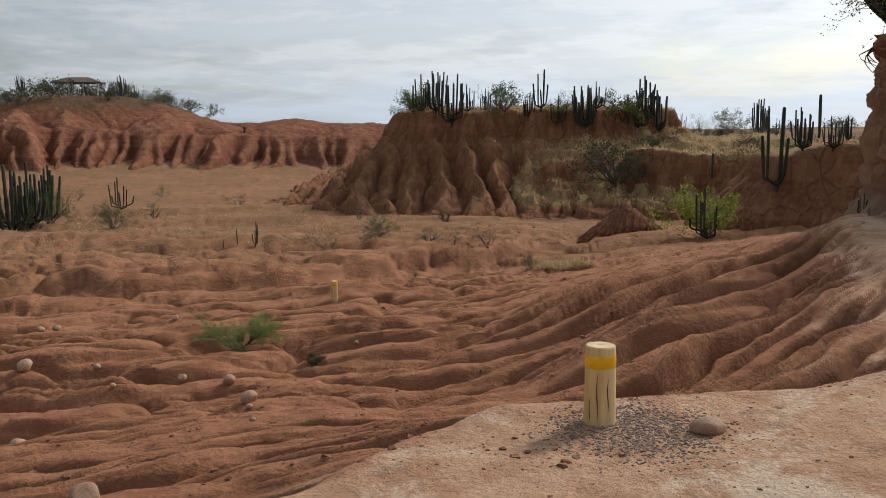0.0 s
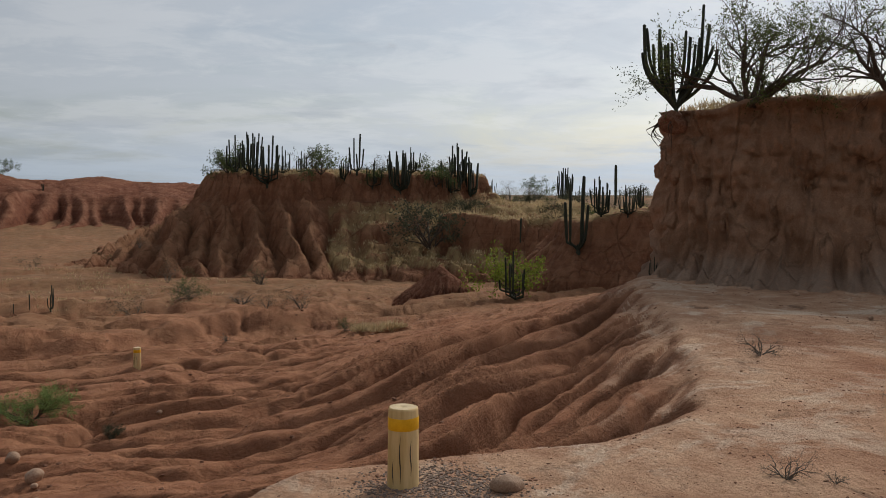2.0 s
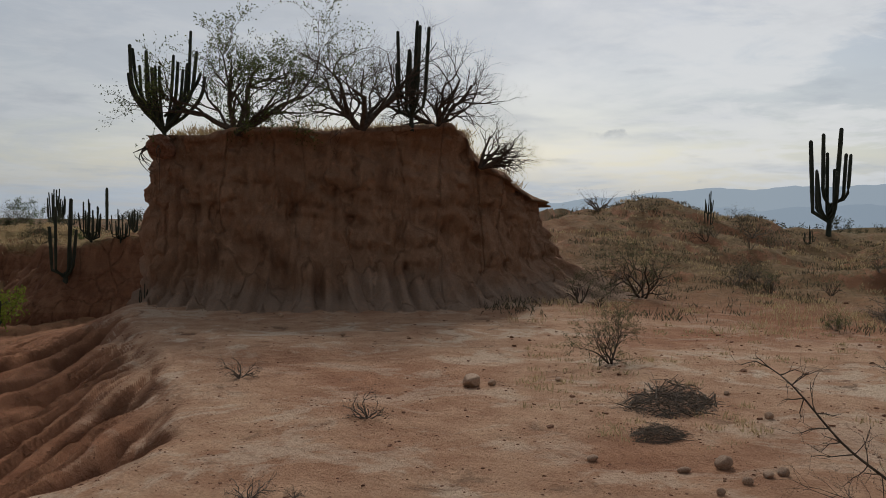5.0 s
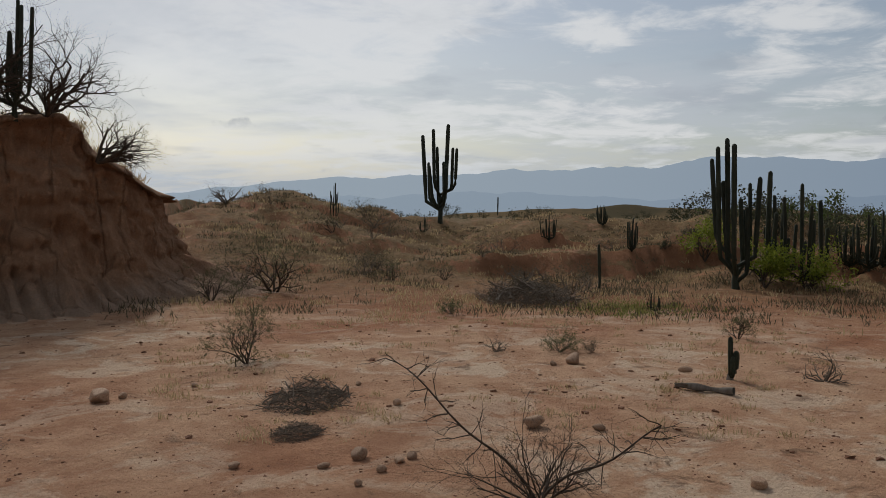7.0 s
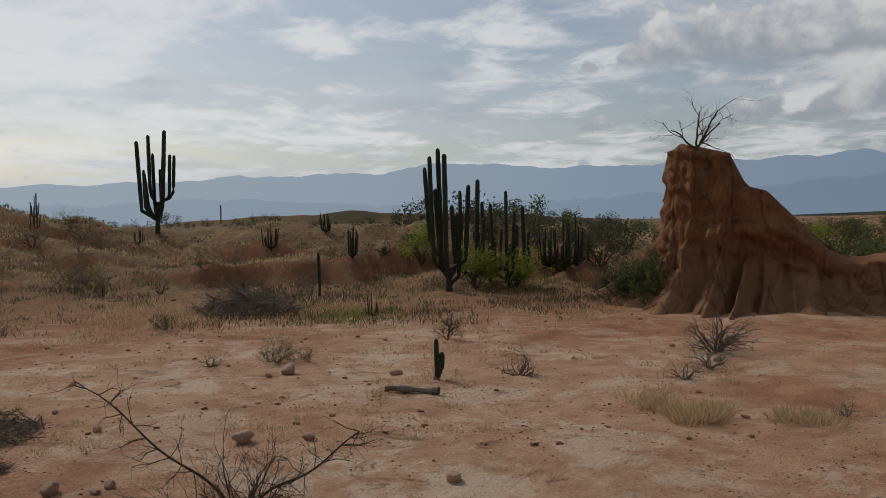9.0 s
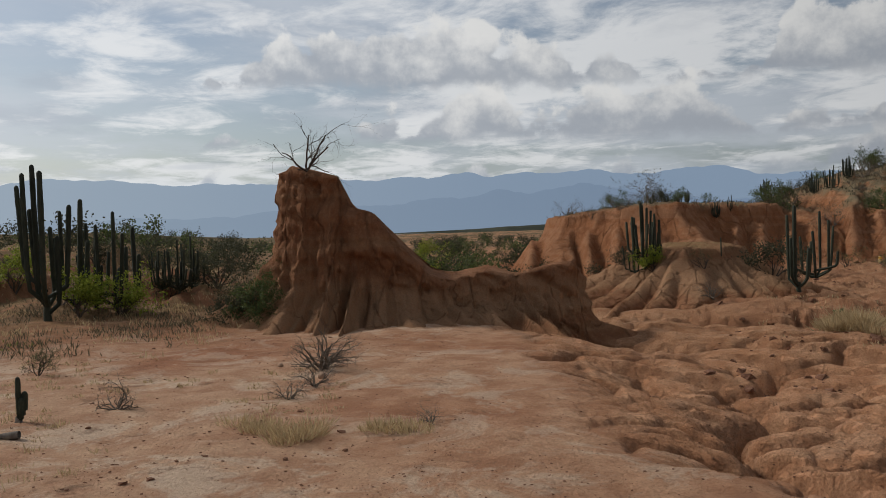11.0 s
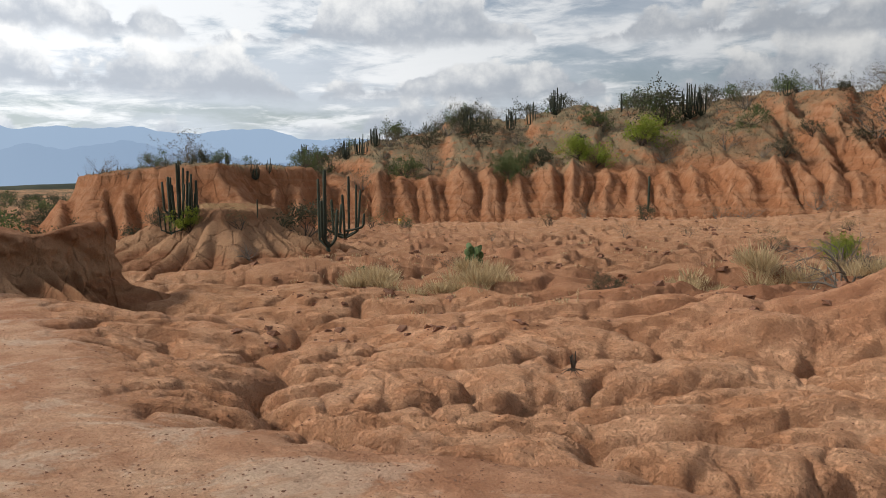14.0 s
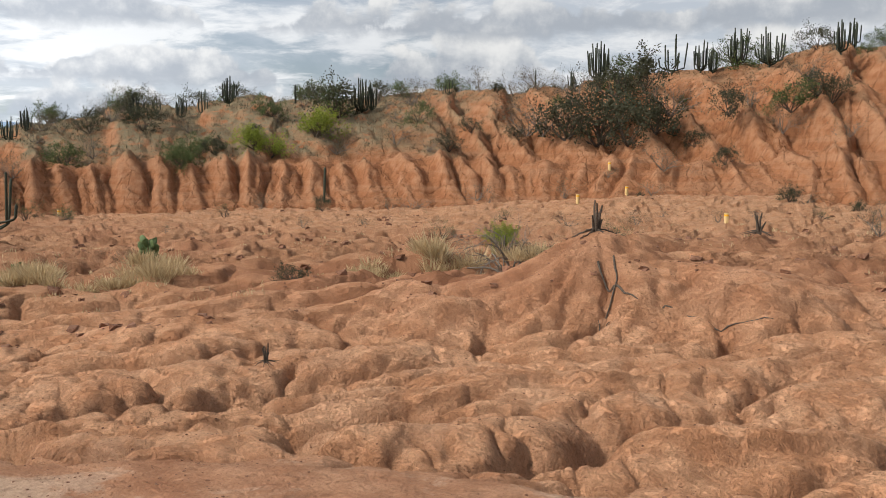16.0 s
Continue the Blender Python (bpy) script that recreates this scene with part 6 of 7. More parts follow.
cactus(7.98, 15.94, 3.17, 2.04, "bigarm", 8, 0)
cactus(11.42, 12.74, 3.45, 1.96, "bigtop", 9, 240)
cactus(41.61, 17.8, 1.33, 4.95, "candel", 10, 290)
cactus(29.22, 16.81, 2.03, 0.9, "far", 6, 330)
tree(8.9, 14.75, 3.26, 2.2, "leafy", 0, 130)
tree(10.59, 13.21, 3.36, 2.07, "bare", 1, 350)
tree(12.14, 12.78, 3.51, 2.05, "bare", 2, 60)
tree(13.02, 12.45, 2.75, 1.19, "bare", 3, 0)
bush(8.81, 6.1, 0.0, 0.78, "thin", 0, 170)
bush(15.97, 10.57, 0.11, 1.27, "thin", 1, 270)
shrub(4.77, 5.55, 0.03, 0.32, "dead", 2, 150)
shrub(4.92, 7.8, 0.02, 0.28, "dead", 0, 190)
shrub(28.0, 20.76, 2.19, 0.91, "dead", 6, 270)
bush(26.88, 18.03, 2.12, 0.56, "dry", 6, 160)
bush(29.25, 15.13, 1.25, 0.83, "dry", 5, 330)
pile(7.23, 4.31, -0.01, 0.28, 190)
pile(6.21, 3.76, -0.0, 0.13, 350)
pile(17.19, 5.33, -0.01, 0.69, 210)
shrub(2.98, 4.37, 0.01, 0.2, "dead", 0, 0)
shrub(3.21, 4.25, -0.01, 0.1, "dead", 1, 260)
near_shrub(5.34, 1.5, -0.01, 0.91, 60)
shrub(11.17, 2.99, -0.0, 0.4, "grey", 0, 10)
shrub(10.31, -0.11, -0.0, 0.47, "dead", 2, 240)
bush(13.19, 1.0, 0.0, 0.48, "thin", 2, 80)
shrub(14.31, 5.83, 0.02, 0.34, "grey", 1, 30)
shrub(11.95, -2.61, 0.0, 0.62, "dead", 1, 210)
shrub(10.02, -1.9, -0.0, 0.32, "dead", 0, 290)
shrub(10.83, 3.74, -0.0, 0.28, "dead", 0, 220)
bush(11.19, 2.59, 0.01, 0.22, "dry", 2, 220)
bush(24.71, 12.78, 0.98, 0.75, "dry", 6, 170)
cactus(28.2, 16.19, 1.71, 0.87, "far", 6, 310)
cactus(32.29, 14.5, 1.04, 0.72, "far", 5, 10)
cactus(61.86, 21.92, 1.35, 1.7, "far", 7, 30)
cactus(26.85, 7.74, 0.85, 0.84, "far", 1, 10)
cactus(37.7, 8.56, 1.28, 0.88, "far", 0, 230)
cactus(24.48, 4.7, 0.73, 0.91, "far", 3, 160)
cactus(18.05, 4.1, 0.0, 1.14, "far", 7, 290)
cactus(16.35, 2.69, 0.01, 0.44, "stub", 5, 190)
cactus(10.0, 0.82, -0.0, 0.45, "small", 11, 200)
cactus(21.48, 1.74, 0.04, 3.42, "cluster", 9, 110)
cactus(22.65, 1.23, 0.17, 2.59, "cluster", 6, 230)
cactus(22.74, 0.8, 0.19, 2.02, "cluster", 6, 110)
cactus(22.7, 0.37, 0.16, 2.3, "cluster", 5, 200)
cactus(24.28, -0.05, 0.1, 1.99, "cluster", 7, 230)
cactus(24.24, -1.14, 0.36, 1.4, "grove", 1, 160)
cactus(24.86, -1.48, 0.45, 1.4, "grove", 5, 190)
cactus(24.98, -0.71, 0.45, 1.1, "grove", 0, 240)
bush(24.87, 2.84, 0.53, 1.09, "lime", 6, 60)
bush(21.95, 1.13, 0.05, 1.12, "lime", 7, 10)
bush(22.13, 0.26, 0.06, 1.06, "lime", 5, 80)
bush(24.91, -0.86, 0.3, 0.70, "dark", 5, 190)
bush(24.49, -2.07, 0.43, 1.02, "dark", 6, 320)
bush(18.73, -2.15, 0.68, 0.96, "dark", 2, 140)
bush(18.66, -2.66, 0.77, 1.27, "green", 0, 170)
bush(27.43, -1.78, 0.57, 0.74, "dark", 5, 150)
bush(30.27, -0.43, 0.74, 0.83, "dark", 6, 200)
bush(24.93, 3.89, 0.79, 0.32, "dark", 7, 110)
bush(33.6, 4.26, 0.69, 0.65, "dark", 5, 270)
bush(24.9, -7.6, 0.0, 1.3, "lime", 1, 60)
bush(58.67, -20.21, -0.15, 1.43, "dark", 6, 60)
bush(43.1, -15.91, 0.3, 1.16, "dark", 7, 200)
bush(33.45, 1.45, 0.97, 0.96, "dark", 7, 210)
tree(18.27, -3.56, 3.14, 1.32, "bare", 4, 0)
log(9.23, 0.99, -0.0, 0.58, 82)
cactus(23.48, -14.49, 0.44, 1.94, "gully", 0, 100)
cactus(23.71, -14.3, 0.37, 1.08, "gully", 5, 50)
cactus(20.9, -10.3, 0.0, 1.3, "gully", 1, 210)
cactus(20.93, -17.89, -0.26, 2.41, "grey", 6, 130)
cactus(26.58, -23.36, 0.23, 2.48, "gully", 5, 280)
cactus(23.21, -14.9, 0.74, 0.52, "gully", 7, 170)
cactus(22.51, -16.47, 0.71, 0.7, "gully", 7, 140)
cactus(33.46, -19.69, 2.64, 0.39, "top", 5, 70)
cactus(33.43, -20.25, 2.78, 0.49, "top", 6, 20)
cactus(33.01, -20.57, 2.81, 0.39, "top", 5, 330)
cactus(32.4, -20.91, 2.76, 0.44, "top", 1, 120)
cactus(33.03, -21.89, 2.77, 0.5, "top", 5, 200)
cactus(36.94, -24.9, 2.82, 0.73, "top", 3, 110)
cactus(34.31, -24.67, 2.63, 0.75, "top", 0, 170)
cactus(34.53, -25.58, 2.6, 0.7, "top", 6, 210)
cactus(45.54, -36.18, 3.14, 1.39, "top", 0, 50)
cactus(41.0, -34.65, 3.46, 0.67, "top", 5, 220)
cactus(40.17, -35.13, 3.56, 1.27, "top", 2, 80)
cactus(39.54, -35.74, 3.86, 1.4, "top", 1, 260)
cactus(39.58, -36.9, 4.13, 1.28, "top", 3, 180)
cactus(35.7, -40.9, 5.19, 1.66, "top", 2, 330)
cactus(35.96, -43.1, 5.59, 0.95, "top", 5, 170)
cactus(34.6, -43.59, 5.82, 1.27, "top", 0, 290)
cactus(34.08, -45.01, 6.01, 1.55, "top", 6, 220)
cactus(34.09, -47.64, 6.57, 1.8, "top", 0, 260)
cactus(29.78, -48.58, 6.45, 1.44, "top", 7, 180)
bush(33.95, -19.55, 2.53, 0.69, "dry", 5, 260)
bush(34.89, -18.73, 2.08, 0.59, "dry", 6, 260)
bush(22.34, -18.14, 0.39, 1.26, "dark", 5, 20)
bush(27.67, -25.78, 0.14, 1.23, "thin", 6, 260)
bush(22.08, -15.57, 0.35, 0.68, "thin", 7, 90)
bush(23.13, -14.53, 0.59, 0.77, "lime", 7, 120)
bush(24.63, -14.39, 0.38, 0.54, "dark", 6, 0)
bush(33.64, -33.58, 2.38, 1.06, "green", 5, 300)
bush(35.07, -28.06, 2.39, 0.79, "green", 6, 320)
bush(38.58, -38.35, 4.42, 1.08, "dry", 7, 270)
bush(36.74, -38.59, 4.47, 1.38, "dark", 6, 350)
bush(36.15, -39.62, 4.87, 1.51, "dry", 5, 140)
bush(29.16, -36.68, 2.71, 1.27, "green", 7, 20)
bush(27.16, -40.07, 3.18, 1.14, "lime", 5, 290)
bush(25.37, -43.38, 3.8, 1.6, "lime", 6, 330)
bush(26.46, -47.15, 5.88, 1.83, "green", 5, 180)
bush(53.76, -16.7, -0.26, 1.57, "lime", 6, 340)
shrub(12.06, -2.69, 0.0, 0.71, "dead", 1, 210)
shrub(10.83, -2.33, -0.01, 0.38, "dead", 0, 140)
shrub(8.27, -3.0, -0.0, 0.23, "dead", 0, 40)
shrub(20.59, -14.82, -0.41, 0.67, "dead", 7, 180)
shrub(26.57, -26.65, 0.12, 0.7, "grey", 1, 70)
opuntia(13.91, -16.54, 0.03, 0.86, 150)
opuntia(16.78, -15.55, -0.31, 0.45, 20)
grass(14.16, -13.68, -0.35, 0.42, 0.9, 20)
grass(11.62, -13.9, 0.0, 0.34, 0.9, 320)
cactus(13.65, -15.68, -0.15, 0.38, "small", 7, 120)
cactus(29.8, -48.51, 6.46, 1.47, "top", 7, 270)
cactus(25.03, -48.27, 6.52, 2.09, "top", 0, 30)
cactus(24.58, -48.72, 6.54, 1.56, "top", 3, 0)
cactus(21.06, -52.4, 6.97, 1.06, "top", 5, 300)
cactus(13.74, -54.42, 7.63, 1.31, "top", 2, 70)
cactus(12.4, -56.05, 7.96, 2.47, "top", 0, 100)
cactus(10.73, -54.02, 7.85, 1.68, "top", 1, 320)
cactus(8.05, -56.38, 8.38, 2.34, "top", 5, 190)
cactus(6.15, -54.2, 8.13, 1.89, "top", 2, 150)
cactus(5.6, -55.67, 8.41, 1.53, "top", 3, 10)
cactus(4.28, -56.06, 8.66, 2.19, "top", 0, 330)
cactus(2.43, -54.53, 8.46, 2.3, "top", 1, 340)
cactus(-1.16, -52.43, 8.82, 1.85, "top", 2, 260)
cactus(-1.88, -55.72, 9.3, 1.7, "top", 3, 30)
cactus(16.08, -54.47, 7.4, 1.2, "top", 7, 70)
bush(25.68, -46.66, 5.48, 2.38, "dark", 5, 210)
bush(21.0, -44.51, 4.02, 1.84, "dry", 6, 80)
bush(17.63, -54.92, 7.52, 1.0, "dry", 5, 160)
bush(18.33, -53.65, 7.21, 0.85, "dark", 7, 340)
bush(10.51, -47.46, 4.34, 3.29, "dark", 6, 300)
bush(8.92, -51.72, 6.76, 2.55, "dark", 7, 30)
bush(13.46, -47.0, 4.06, 2.73, "dry", 7, 220)
bush(13.04, -52.63, 6.63, 1.67, "dry", 5, 140)
bush(4.44, -56.1, 8.84, 1.73, "green", 6, 120)
bush(1.44, -47.47, 4.64, 1.66, "dry", 6, 70)
bush(0.39, -52.38, 7.46, 1.51, "dry", 7, 340)
bush(25.28, -43.39, 3.71, 1.62, "lime", 5, 70)
bush(26.92, -39.84, 2.85, 1.18, "lime", 6, 100)
bush(28.23, -35.61, 2.61, 1.2, "green", 5, 150)
bush(33.18, -33.08, 2.29, 1.13, "green", 6, 170)
bush(35.97, -40.45, 5.26, 0.96, "dry", 5, 80)
bush(3.63, -42.5, 2.74, 0.91, "dark", 5, 0)
bush(9.47, -23.28, 0.38, 0.81, "thin", 6, 310)
bush(6.25, -41.42, 1.5, 1.17, "dry", 5, 250)
bush(4.81, -26.69, 0.42, 0.56, "dry", 6, 30)
bush(-1.44, -24.59, 0.35, 0.83, "dry", 7, 170)
bush(10.18, -39.3, 0.87, 1.01, "dry", 6, 150)
bush(17.54, -36.63, 0.6, 0.81, "dry", 7, 170)
bush(14.07, -38.58, 1.13, 0.87, "dry", 5, 330)
cactus(20.26, -35.5, 0.43, 1.98, "gully", 7, 330)
bush(20.17, -35.13, 0.39, 0.76, "dark", 5, 270)
shrub(5.14, -15.93, 0.37, 1.13, "fallen", 1, 30)
bush(5.94, -17.87, 0.35, 0.53, "lime", 2, 300)
shrub(16.47, -37.03, 0.61, 0.86, "dead", 6, 200)
stump(3.1, -13.6, float(ground(3.1, -13.6)) - 0.02, 0.55, 0)
stump(1.24, -22.83, 0.55, 0.53, 30)
stump(5.4, -8.42, -0.13, 0.21, 80)
opuntia(13.87, -16.56, 0.05, 0.81, 20)
grass(12.35, -14.77, -0.03, 0.36, 0.9, 70)
grass(15.52, -14.84, -0.42, 0.42, 0.9, 30)
grass(7.75, -15.79, 0.0, 0.30, 0.9, 40)
grass(6.65, -16.82, 0.4, 0.50, 0.9, 300)
grass(4.49, -15.69, 0.36, 0.35, 0.9, 20)
grass(15.96, -14.64, -0.52, 0.29, 0.9, 50)
grass(8.25, -1.74, 0.0, 0.18, 0.45, 320)
grass(8.07, -2.57, -0.0, 0.12, 0.45, 320)
grass(11.97, -13.19, -0.14, 0.31, 0.9, 310)
grass(2.9, 21.28, -1.77, 0.26, 0.9, 200)
grass(8.57, -1.34, 0.01, 0.12, 0.45, 100)
gazebo(-41.58, 103.02, float(surface(-41.58, 103.02)) - 0.05, 0.75, 12)
bush(12.15, -46.73, 3.67, 2.39, "dark", 6, 240)
bush(8.85, -46.62, 3.76, 2.76, "dark", 5, 240)
bush(7.57, -47.49, 4.16, 2.63, "dark", 7, 190)
bush(6.9, -47.63, 5.03, 2.04, "dry", 5, 230)
bush(3.02, -49.55, 5.23, 1.82, "dry", 6, 160)
bush(1.07, -47.55, 5.1, 1.66, "green", 7, 120)
bush(3.99, -47.71, 4.98, 1.56, "dark", 5, 210)
bush(5.53, -46.95, 4.2, 0.97, "dark", 5, 270)
bush(17.43, -46.78, 4.34, 0.87, "dark", 6, 70)
bush(11.68, -48.51, 4.87, 1.85, "dry", 6, 80)
bush(10.46, -51.55, 5.83, 1.93, "dark", 6, 350)
bush(-0.21, -48.34, 4.94, 1.33, "dark", 6, 0)
bush(14.91, -48.59, 4.93, 1.9, "dry", 5, 240)
bush(-1.41, -45.54, 4.09, 1.04, "dry", 5, 50)
bush(28.39, -38.48, 2.91, 1.16, "dark", 7, 110)
bush(26.22, -40.35, 3.07, 1.3, "lime", 5, 20)
bush(29.55, -38.61, 3.2, 1.35, "green", 7, 230)
bush(36.63, -34.67, 3.74, 0.86, "dry", 5, 290)
bush(32.85, -29.84, 1.99, 1.25, "dry", 7, 340)
bush(37.14, -38.66, 4.7, 0.75, "dry", 5, 240)
root_line("root", "exposed dark root trailing over the clay", [(2.9, -12.9), (2.4, -12.3), (1.9, -12.0), (1.0, -11.7), (0.2, -11.6)], 0.017)
root_line("root", "exposed dark root hanging down the mound", [(2.7, -13.0), (2.5, -12.5), (2.7, -12.0), (2.4, -11.6)], 0.014)

hanging_roots(7.9, 15.85, 2.95)

# ---- grass fields, gravel and pebbles ----


def surface_spots(ob, count, seed, least=0.5):
    """Places on the grassy parts of a landform."""
    me = ob.data
    co = np.empty(len(me.vertices) * 3, np.float32)
    me.vertices.foreach_get("co", co)
    g = np.empty(len(me.vertices), np.float32)
    me.attributes["grass"].data.foreach_get("value", g)
    co = co.reshape(-1, 3)[g > least]
    rnd = np.random.RandomState(seed)
    return co[rnd.randint(0, len(co), count)] + rnd.normal(0, 0.04, (count, 3)) * (1, 1, 0)


def grass_field(name, label, spots, h, per, seed, mat, wide=0.08):
    rnd = np.random.RandomState(seed)
    s = Soup()
    n = len(spots)
    p = np.repeat(np.asarray(spots, float), per, 0) + np.column_stack([rnd.normal(0, wide, n * per), rnd.normal(0, wide, n * per), np.zeros(n * per)])
    d = np.column_stack([rnd.normal(0, 0.45, n * per), rnd.normal(0, 0.45, n * per), np.ones(n * per)])
    d /= np.linalg.norm(d, axis=1, keepdims=True)
    tall = np.repeat(rnd.uniform(0.45, 1.2, n), per) * h * rnd.uniform(0.6, 1.1, n * per)
    p[:, 2] -= 0.015
    s.blades(p, d, tall, 0.002 + 0.00035 * np.hypot(p[:, 0], p[:, 1]))
    return tagged(s.make(name, mat, False), label, "grass", kind="stuff")


def plain_spots(count, seed, a0, a1, r0, r1, power=1.0):
    rnd = np.random.RandomState(seed)
    a, r = np.radians(rnd.uniform(a0, a1, count)), r0 + (r1 - r0) * rnd.uniform(0, 1, count) ** power
    x, y = r * np.sin(a), r * np.cos(a)
    keep = fbm(x * 0.35, y * 0.35, 3, seed) + 0.25 * fbm(x * 1.7, y * 1.7, 2, seed + 1) > 0.02
    x, y = x[keep], y[keep]
    return np.column_stack([x, y, ground(x, y)])


grass_field("dry_grass", "dry golden grass on the plain and its banks", plain_spots(4200, 5, 47, 97, 14, 46, 0.85), 0.17, 11, 5, LEAVES["straw"], 0.12)
grass_field("dry_grass", "brown dry grass on the plain and its banks", plain_spots(6000, 35, 47, 97, 15, 46, 0.85), 0.19, 10, 35, LEAVES["dry"], 0.14)
grass_field("dry_grass", "sparse dry grass tufts on bare soil", plain_spots(700, 6, 50, 104, 7, 15), 0.08, 14, 6, LEAVES["straw"], 0.05)
grass_field("green_grass", "patch of green grass in the plain", np.column_stack([np.random.RandomState(7).normal(16.6, 0.7, 260), np.random.RandomState(8).normal(3.2, 0.55, 260), np.zeros(260)]), 0.10, 10, 7, LEAVES["grass"], 0.06)
grass_field("dry_grass", "dry golden grass along the butte top", surface_spots(bpy.data.objects["butte_1"], 900, 11), 0.26, 16, 11, LEAVES["straw"], 0.10)
grass_field("dry_grass", "dry grass on the mesa top", surface_spots(bpy.data.objects["mesa_1"], 4200, 12, 0.4), 0.22, 7, 12, LEAVES["straw"], 0.16)
grass_field("dry_grass", "brown dry grass on the ridge slope", surface_spots(bpy.data.objects["ridge_1"], 3600, 14, 0.3), 0.26, 5, 14, LEAVES["dry"], 0.2)
grass_field("dry_grass", "thin dry grass across the gully flats", plain_spots(700, 15, 128, 185, 15, 27), 0.12, 8, 15, LEAVES["straw"], 0.08)
grass_field("dry_grass", "thin dry grass in the wash", plain_spots(900, 16, -28, -2, 27, 45), 0.16, 7, 16, LEAVES["straw"], 0.12)


def pebbles(name, label, x, y, size, seed, mat):
    """Many small stones in one mesh."""
    rnd = np.random.RandomState(seed)
    n = len(x)
    z = ground(x, y)
    unit = np.array([(1, 0, 0), (0, 1, 0), (-1, 0, 0), (0, -1, 0), (0.55, 0.55, 0.62), (-0.55, 0.55, 0.7), (-0.55, -0.55, 0.62), (0.55, -0.55, 0.7)])
    quads = np.array([(4, 5, 6, 7), (0, 1, 5, 4), (1, 2, 6, 5), (2, 3, 7, 6), (3, 0, 4, 7)])
    v = unit[None] * (size[:, None, None] * rnd.uniform(0.6, 1.3, (n, 8, 3)))
    a = rnd.uniform(0, 6.28, n)
    c, s = np.cos(a)[:, None], np.sin(a)[:, None]
    v = np.stack([v[..., 0] * c - v[..., 1] * s, v[..., 0] * s + v[..., 1] * c, v[..., 2] - size[:, None] * 0.25], -1)
    v += np.stack([x, y, z], -1)[:, None, :]
    f = quads[None] + (np.arange(n) * 8)[:, None, None]
    return tagged(mesh_object(name, v.reshape(-1, 3), f.reshape(-1, 4), mat, smooth=False), label, "stones", kind="stuff")


def scatter(count, seed, a0, a1, r0, r1):
    rnd = np.random.RandomState(seed)
    a, r = np.radians(rnd.uniform(a0, a1, count)), r0 * (r1 / r0) ** rnd.uniform(0, 1, count)
    x, y = r * np.sin(a), r * np.cos(a)
    keep = fbm(x * 0.6, y * 0.6, 3, seed) > rnd.uniform(-0.5, 0.3, count)
    return x[keep], y[keep], rnd


px, py, pr = scatter(1000, 31, 40, 106, 7, 24)
pebbles("litter", "dark clods and dry litter strewn round the shrubs", px, py, 0.008 + 0.035 * pr.uniform(0, 1, len(px)) ** 5 + 0.0006 * np.hypot(px, py), 32, CLOD_M)
gr = np.random.RandomState(21)
ga, gd = gr.uniform(0, 6.28, 2600), np.sqrt(gr.uniform(0, 1, 2600)) * (1 + 0.25 * gr.normal(size=2600))
pebbles("gravel", "loose grey gravel heaped round the marker post", 1.02 + 0.42 * gd * np.cos(ga), 4.55 + 0.42 * gd * np.sin(ga), gr.uniform(0.004, 0.013, 2600), 22, GRAVEL_M)
px, py, pr = scatter(11000, 23, 6, 112, 3.3, 22)
pebbles("pebbles", "small brown clods and pebbles on the flat", px, py, 0.003 + 0.012 * pr.uniform(0, 1, len(px)) ** 4 + 0.0004 * np.hypot(px, py), 24, CLOD_M)
px, py, pr = scatter(2600, 25, -30, 14, 4, 30)
pebbles("pebbles", "small clods and stones strewn over the wash", px, py, 0.006 + 0.03 * pr.uniform(0, 1, len(px)) ** 5 + 0.0006 * np.hypot(px, py), 26, CLOD_M)
px, py, pr = scatter(9000, 27, 110, 186, 4, 15)
pebbles("pebbles", "small clods on the gully edge", px, py, 0.004 + 0.012 * pr.uniform(0, 1, len(px)) ** 4, 28, CLOD_M)
px, py, pr = scatter(2600, 29, 126, 186, 13, 42)
pebbles("pebbles", "dark stones strewn over the flats", px, py, 0.02 + 0.11 * pr.uniform(0, 1, len(px)) ** 3.5, 30, CLOD_M)


# ---- scrub on the slopes and across the plain ----


def scrub(spots, words, low, high, seed):
    rnd = np.random.RandomState(seed)
    for x, y, z in spots:
        w = words[rnd.randint(len(words))]
        bush(float(x), float(y), float(z) - 0.02, float(rnd.uniform(low, high)), w, 5 + int(rnd.randint(3)), int(rnd.randint(36)) * 10)


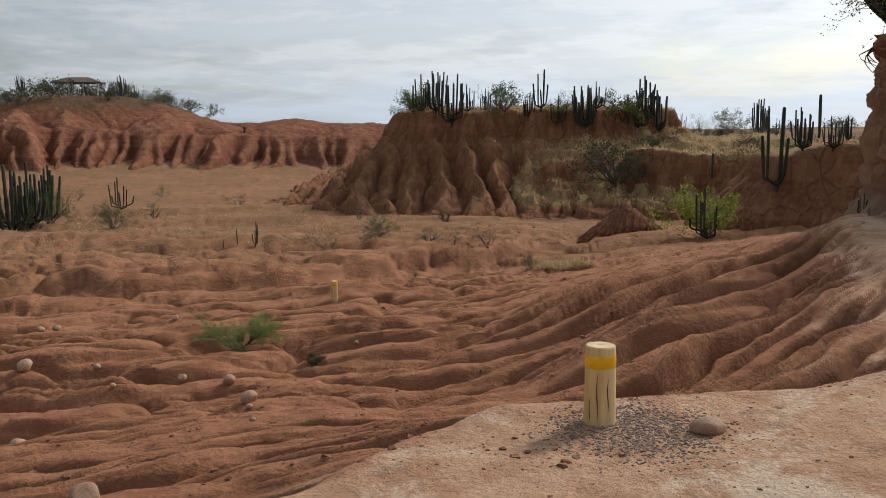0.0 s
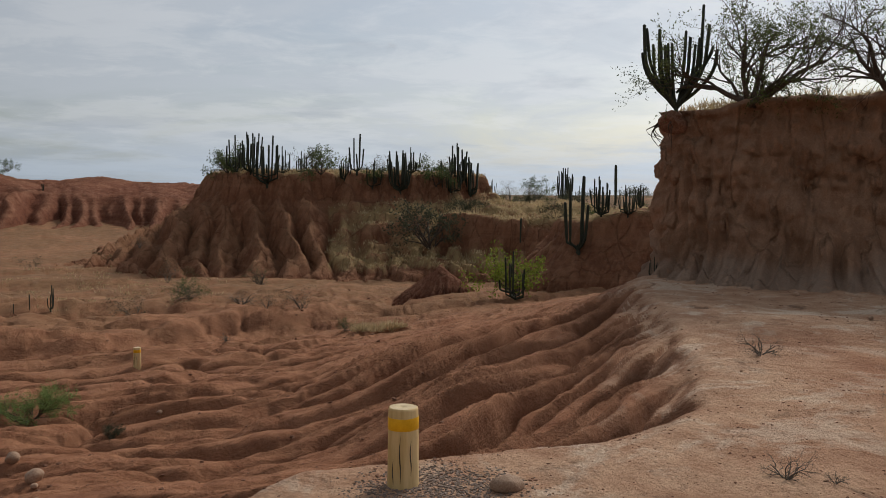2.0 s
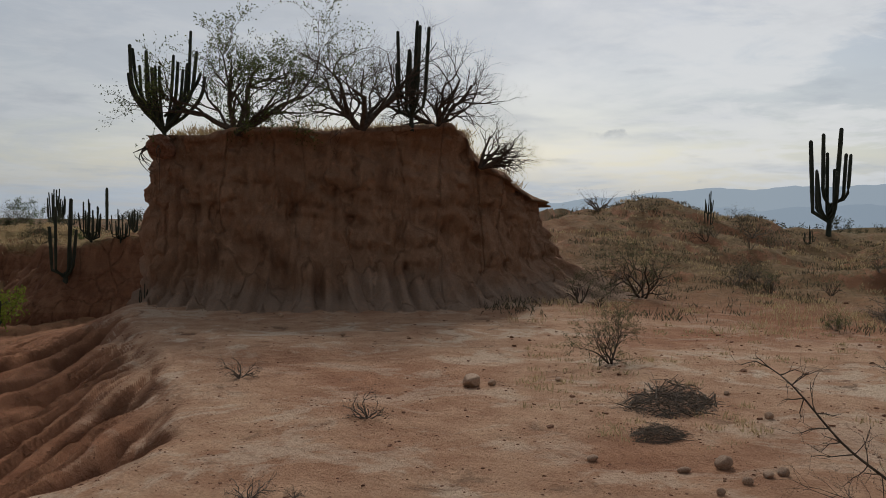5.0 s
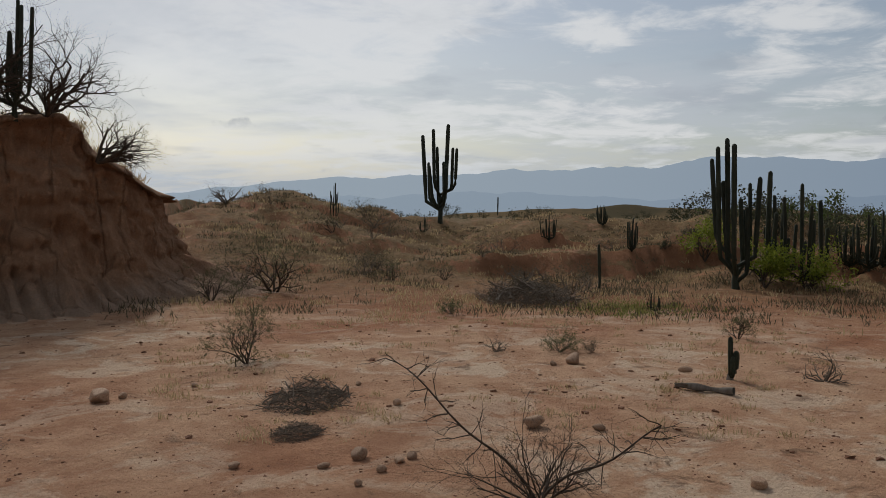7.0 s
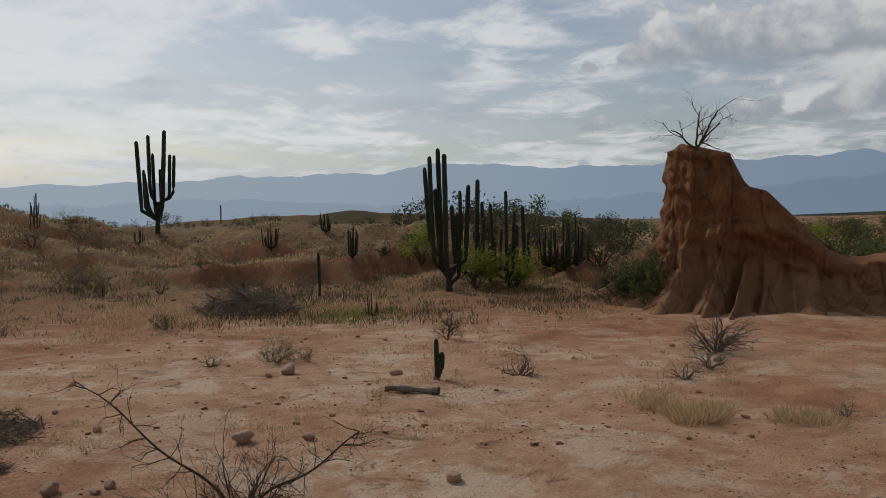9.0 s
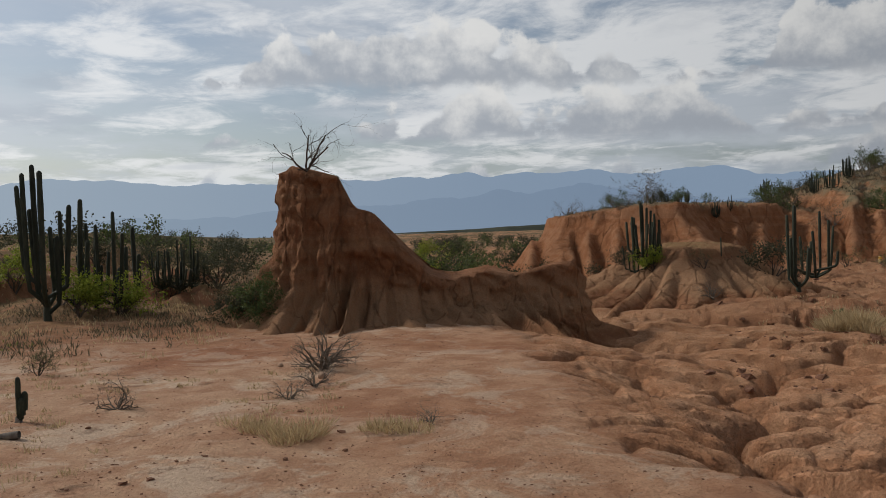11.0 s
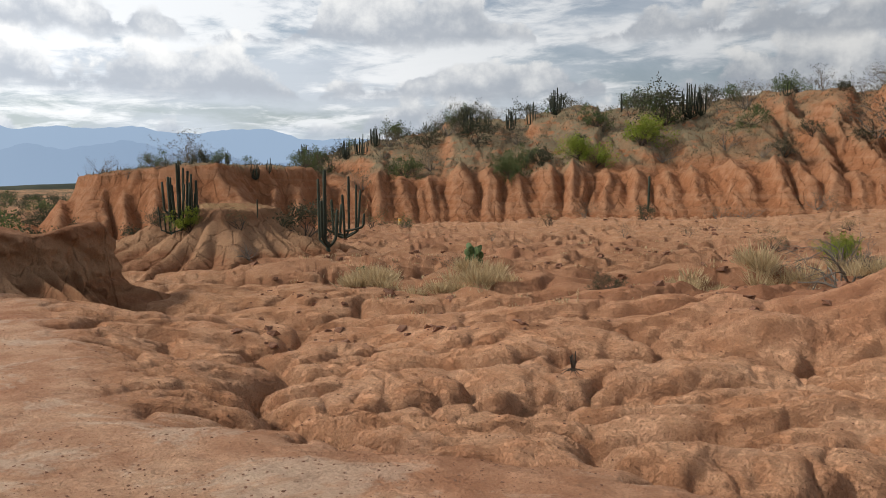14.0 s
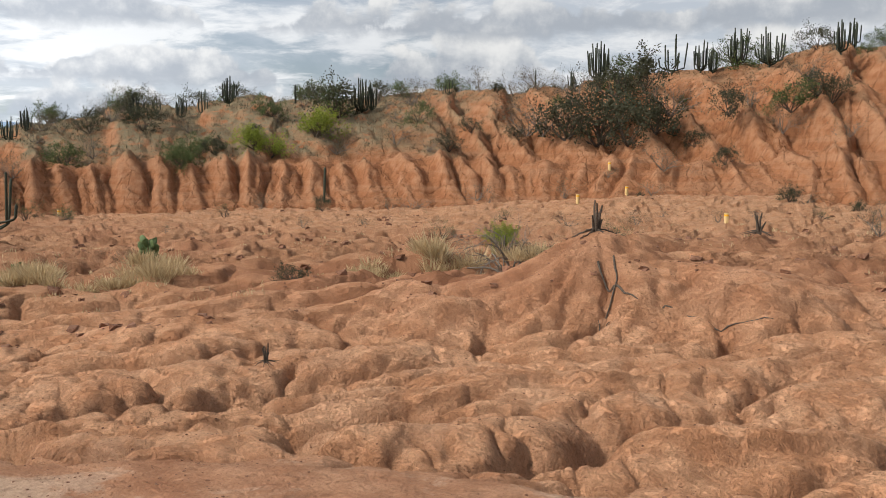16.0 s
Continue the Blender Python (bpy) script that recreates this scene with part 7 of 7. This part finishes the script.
scrub(surface_spots(bpy.data.objects["ridge_1"], 130, 41, 0.25), ("dry", "dry", "dark", "green"), 0.5, 1.7, 41)
scrub(surface_spots(bpy.data.objects["mesa_1"], 36, 43, 0.9), ("dry", "dark", "green"), 0.6, 1.3, 43)
scrub(plain_spots(80, 48, 48, 90, 17, 38), ("dry", "dry", "thin"), 0.3, 0.8, 48)
scrub(plain_spots(60, 49, -28, 6, 22, 60), ("dry", "thin", "dry"), 0.4, 0.9, 49)
scrub(plain_spots(60, 50, 126, 184, 16, 42), ("dry", "thin", "dry", "dark"), 0.25, 0.8, 50)


def far_scrub(name, label, spots, word, low, high, seed):
    """Bushes too far off to count, in one mesh: clumped leaves on forked stems."""
    rnd = np.random.RandomState(seed)
    leaf = Soup()
    for x, y, z in spots:
        h = rnd.uniform(low, high)
        n = 7
        lobes = np.column_stack([rnd.normal(0, 0.38, n) * h, rnd.normal(0, 0.38, n) * h, rnd.uniform(0.3, 0.85, n) * h])
        k = rnd.randint(0, n, 300)
        p = lobes[k] + rnd.normal(0, 0.13, (300, 3)) * h
        p[:, 2] = np.abs(p[:, 2])
        d = rnd.normal(size=(300, 3))
        d /= np.linalg.norm(d, axis=1, keepdims=True)
        leaf.blades(p + (x, y, z), d, h * 0.10, h * 0.028)
        for q in lobes[:4]:
            u = np.linspace(0, 1, 4)[:, None]
            leaf.tube(np.array([x, y, z]) + q * u, h * np.linspace(0.02, 0.008, 4), 3)
    return tagged(leaf.make(name, LEAVES[word], False), label, "bushes", kind="stuff")


hs = surface_spots(bpy.data.objects["hill_1"], 130, 42, 0.5)
far_scrub("far_bushes", "dark scattered scrub on the far hill", hs[:80], "dark", 0.8, 2.2, 42)
far_scrub("far_bushes", "dry scattered scrub on the far hill", hs[80:], "dry", 0.6, 1.6, 43)
far_scrub("far_thicket", "dark thorn thicket across the plain", plain_spots(330, 46, 83, 119, 34, 110), "dark", 0.7, 1.4, 46)
far_scrub("far_thicket", "green trees in the thorn thicket", plain_spots(110, 52, 84, 118, 34, 90), "green", 0.7, 1.5, 52)
far_scrub("far_bushes", "scattered scrub on the far plain", plain_spots(170, 47, 55, 90, 42, 200), "dark", 0.7, 1.6, 47)
far_scrub("far_bushes", "dark scrub beyond the mesa", plain_spots(90, 53, 12, 34, 60, 160), "dark", 0.8, 1.8, 53)
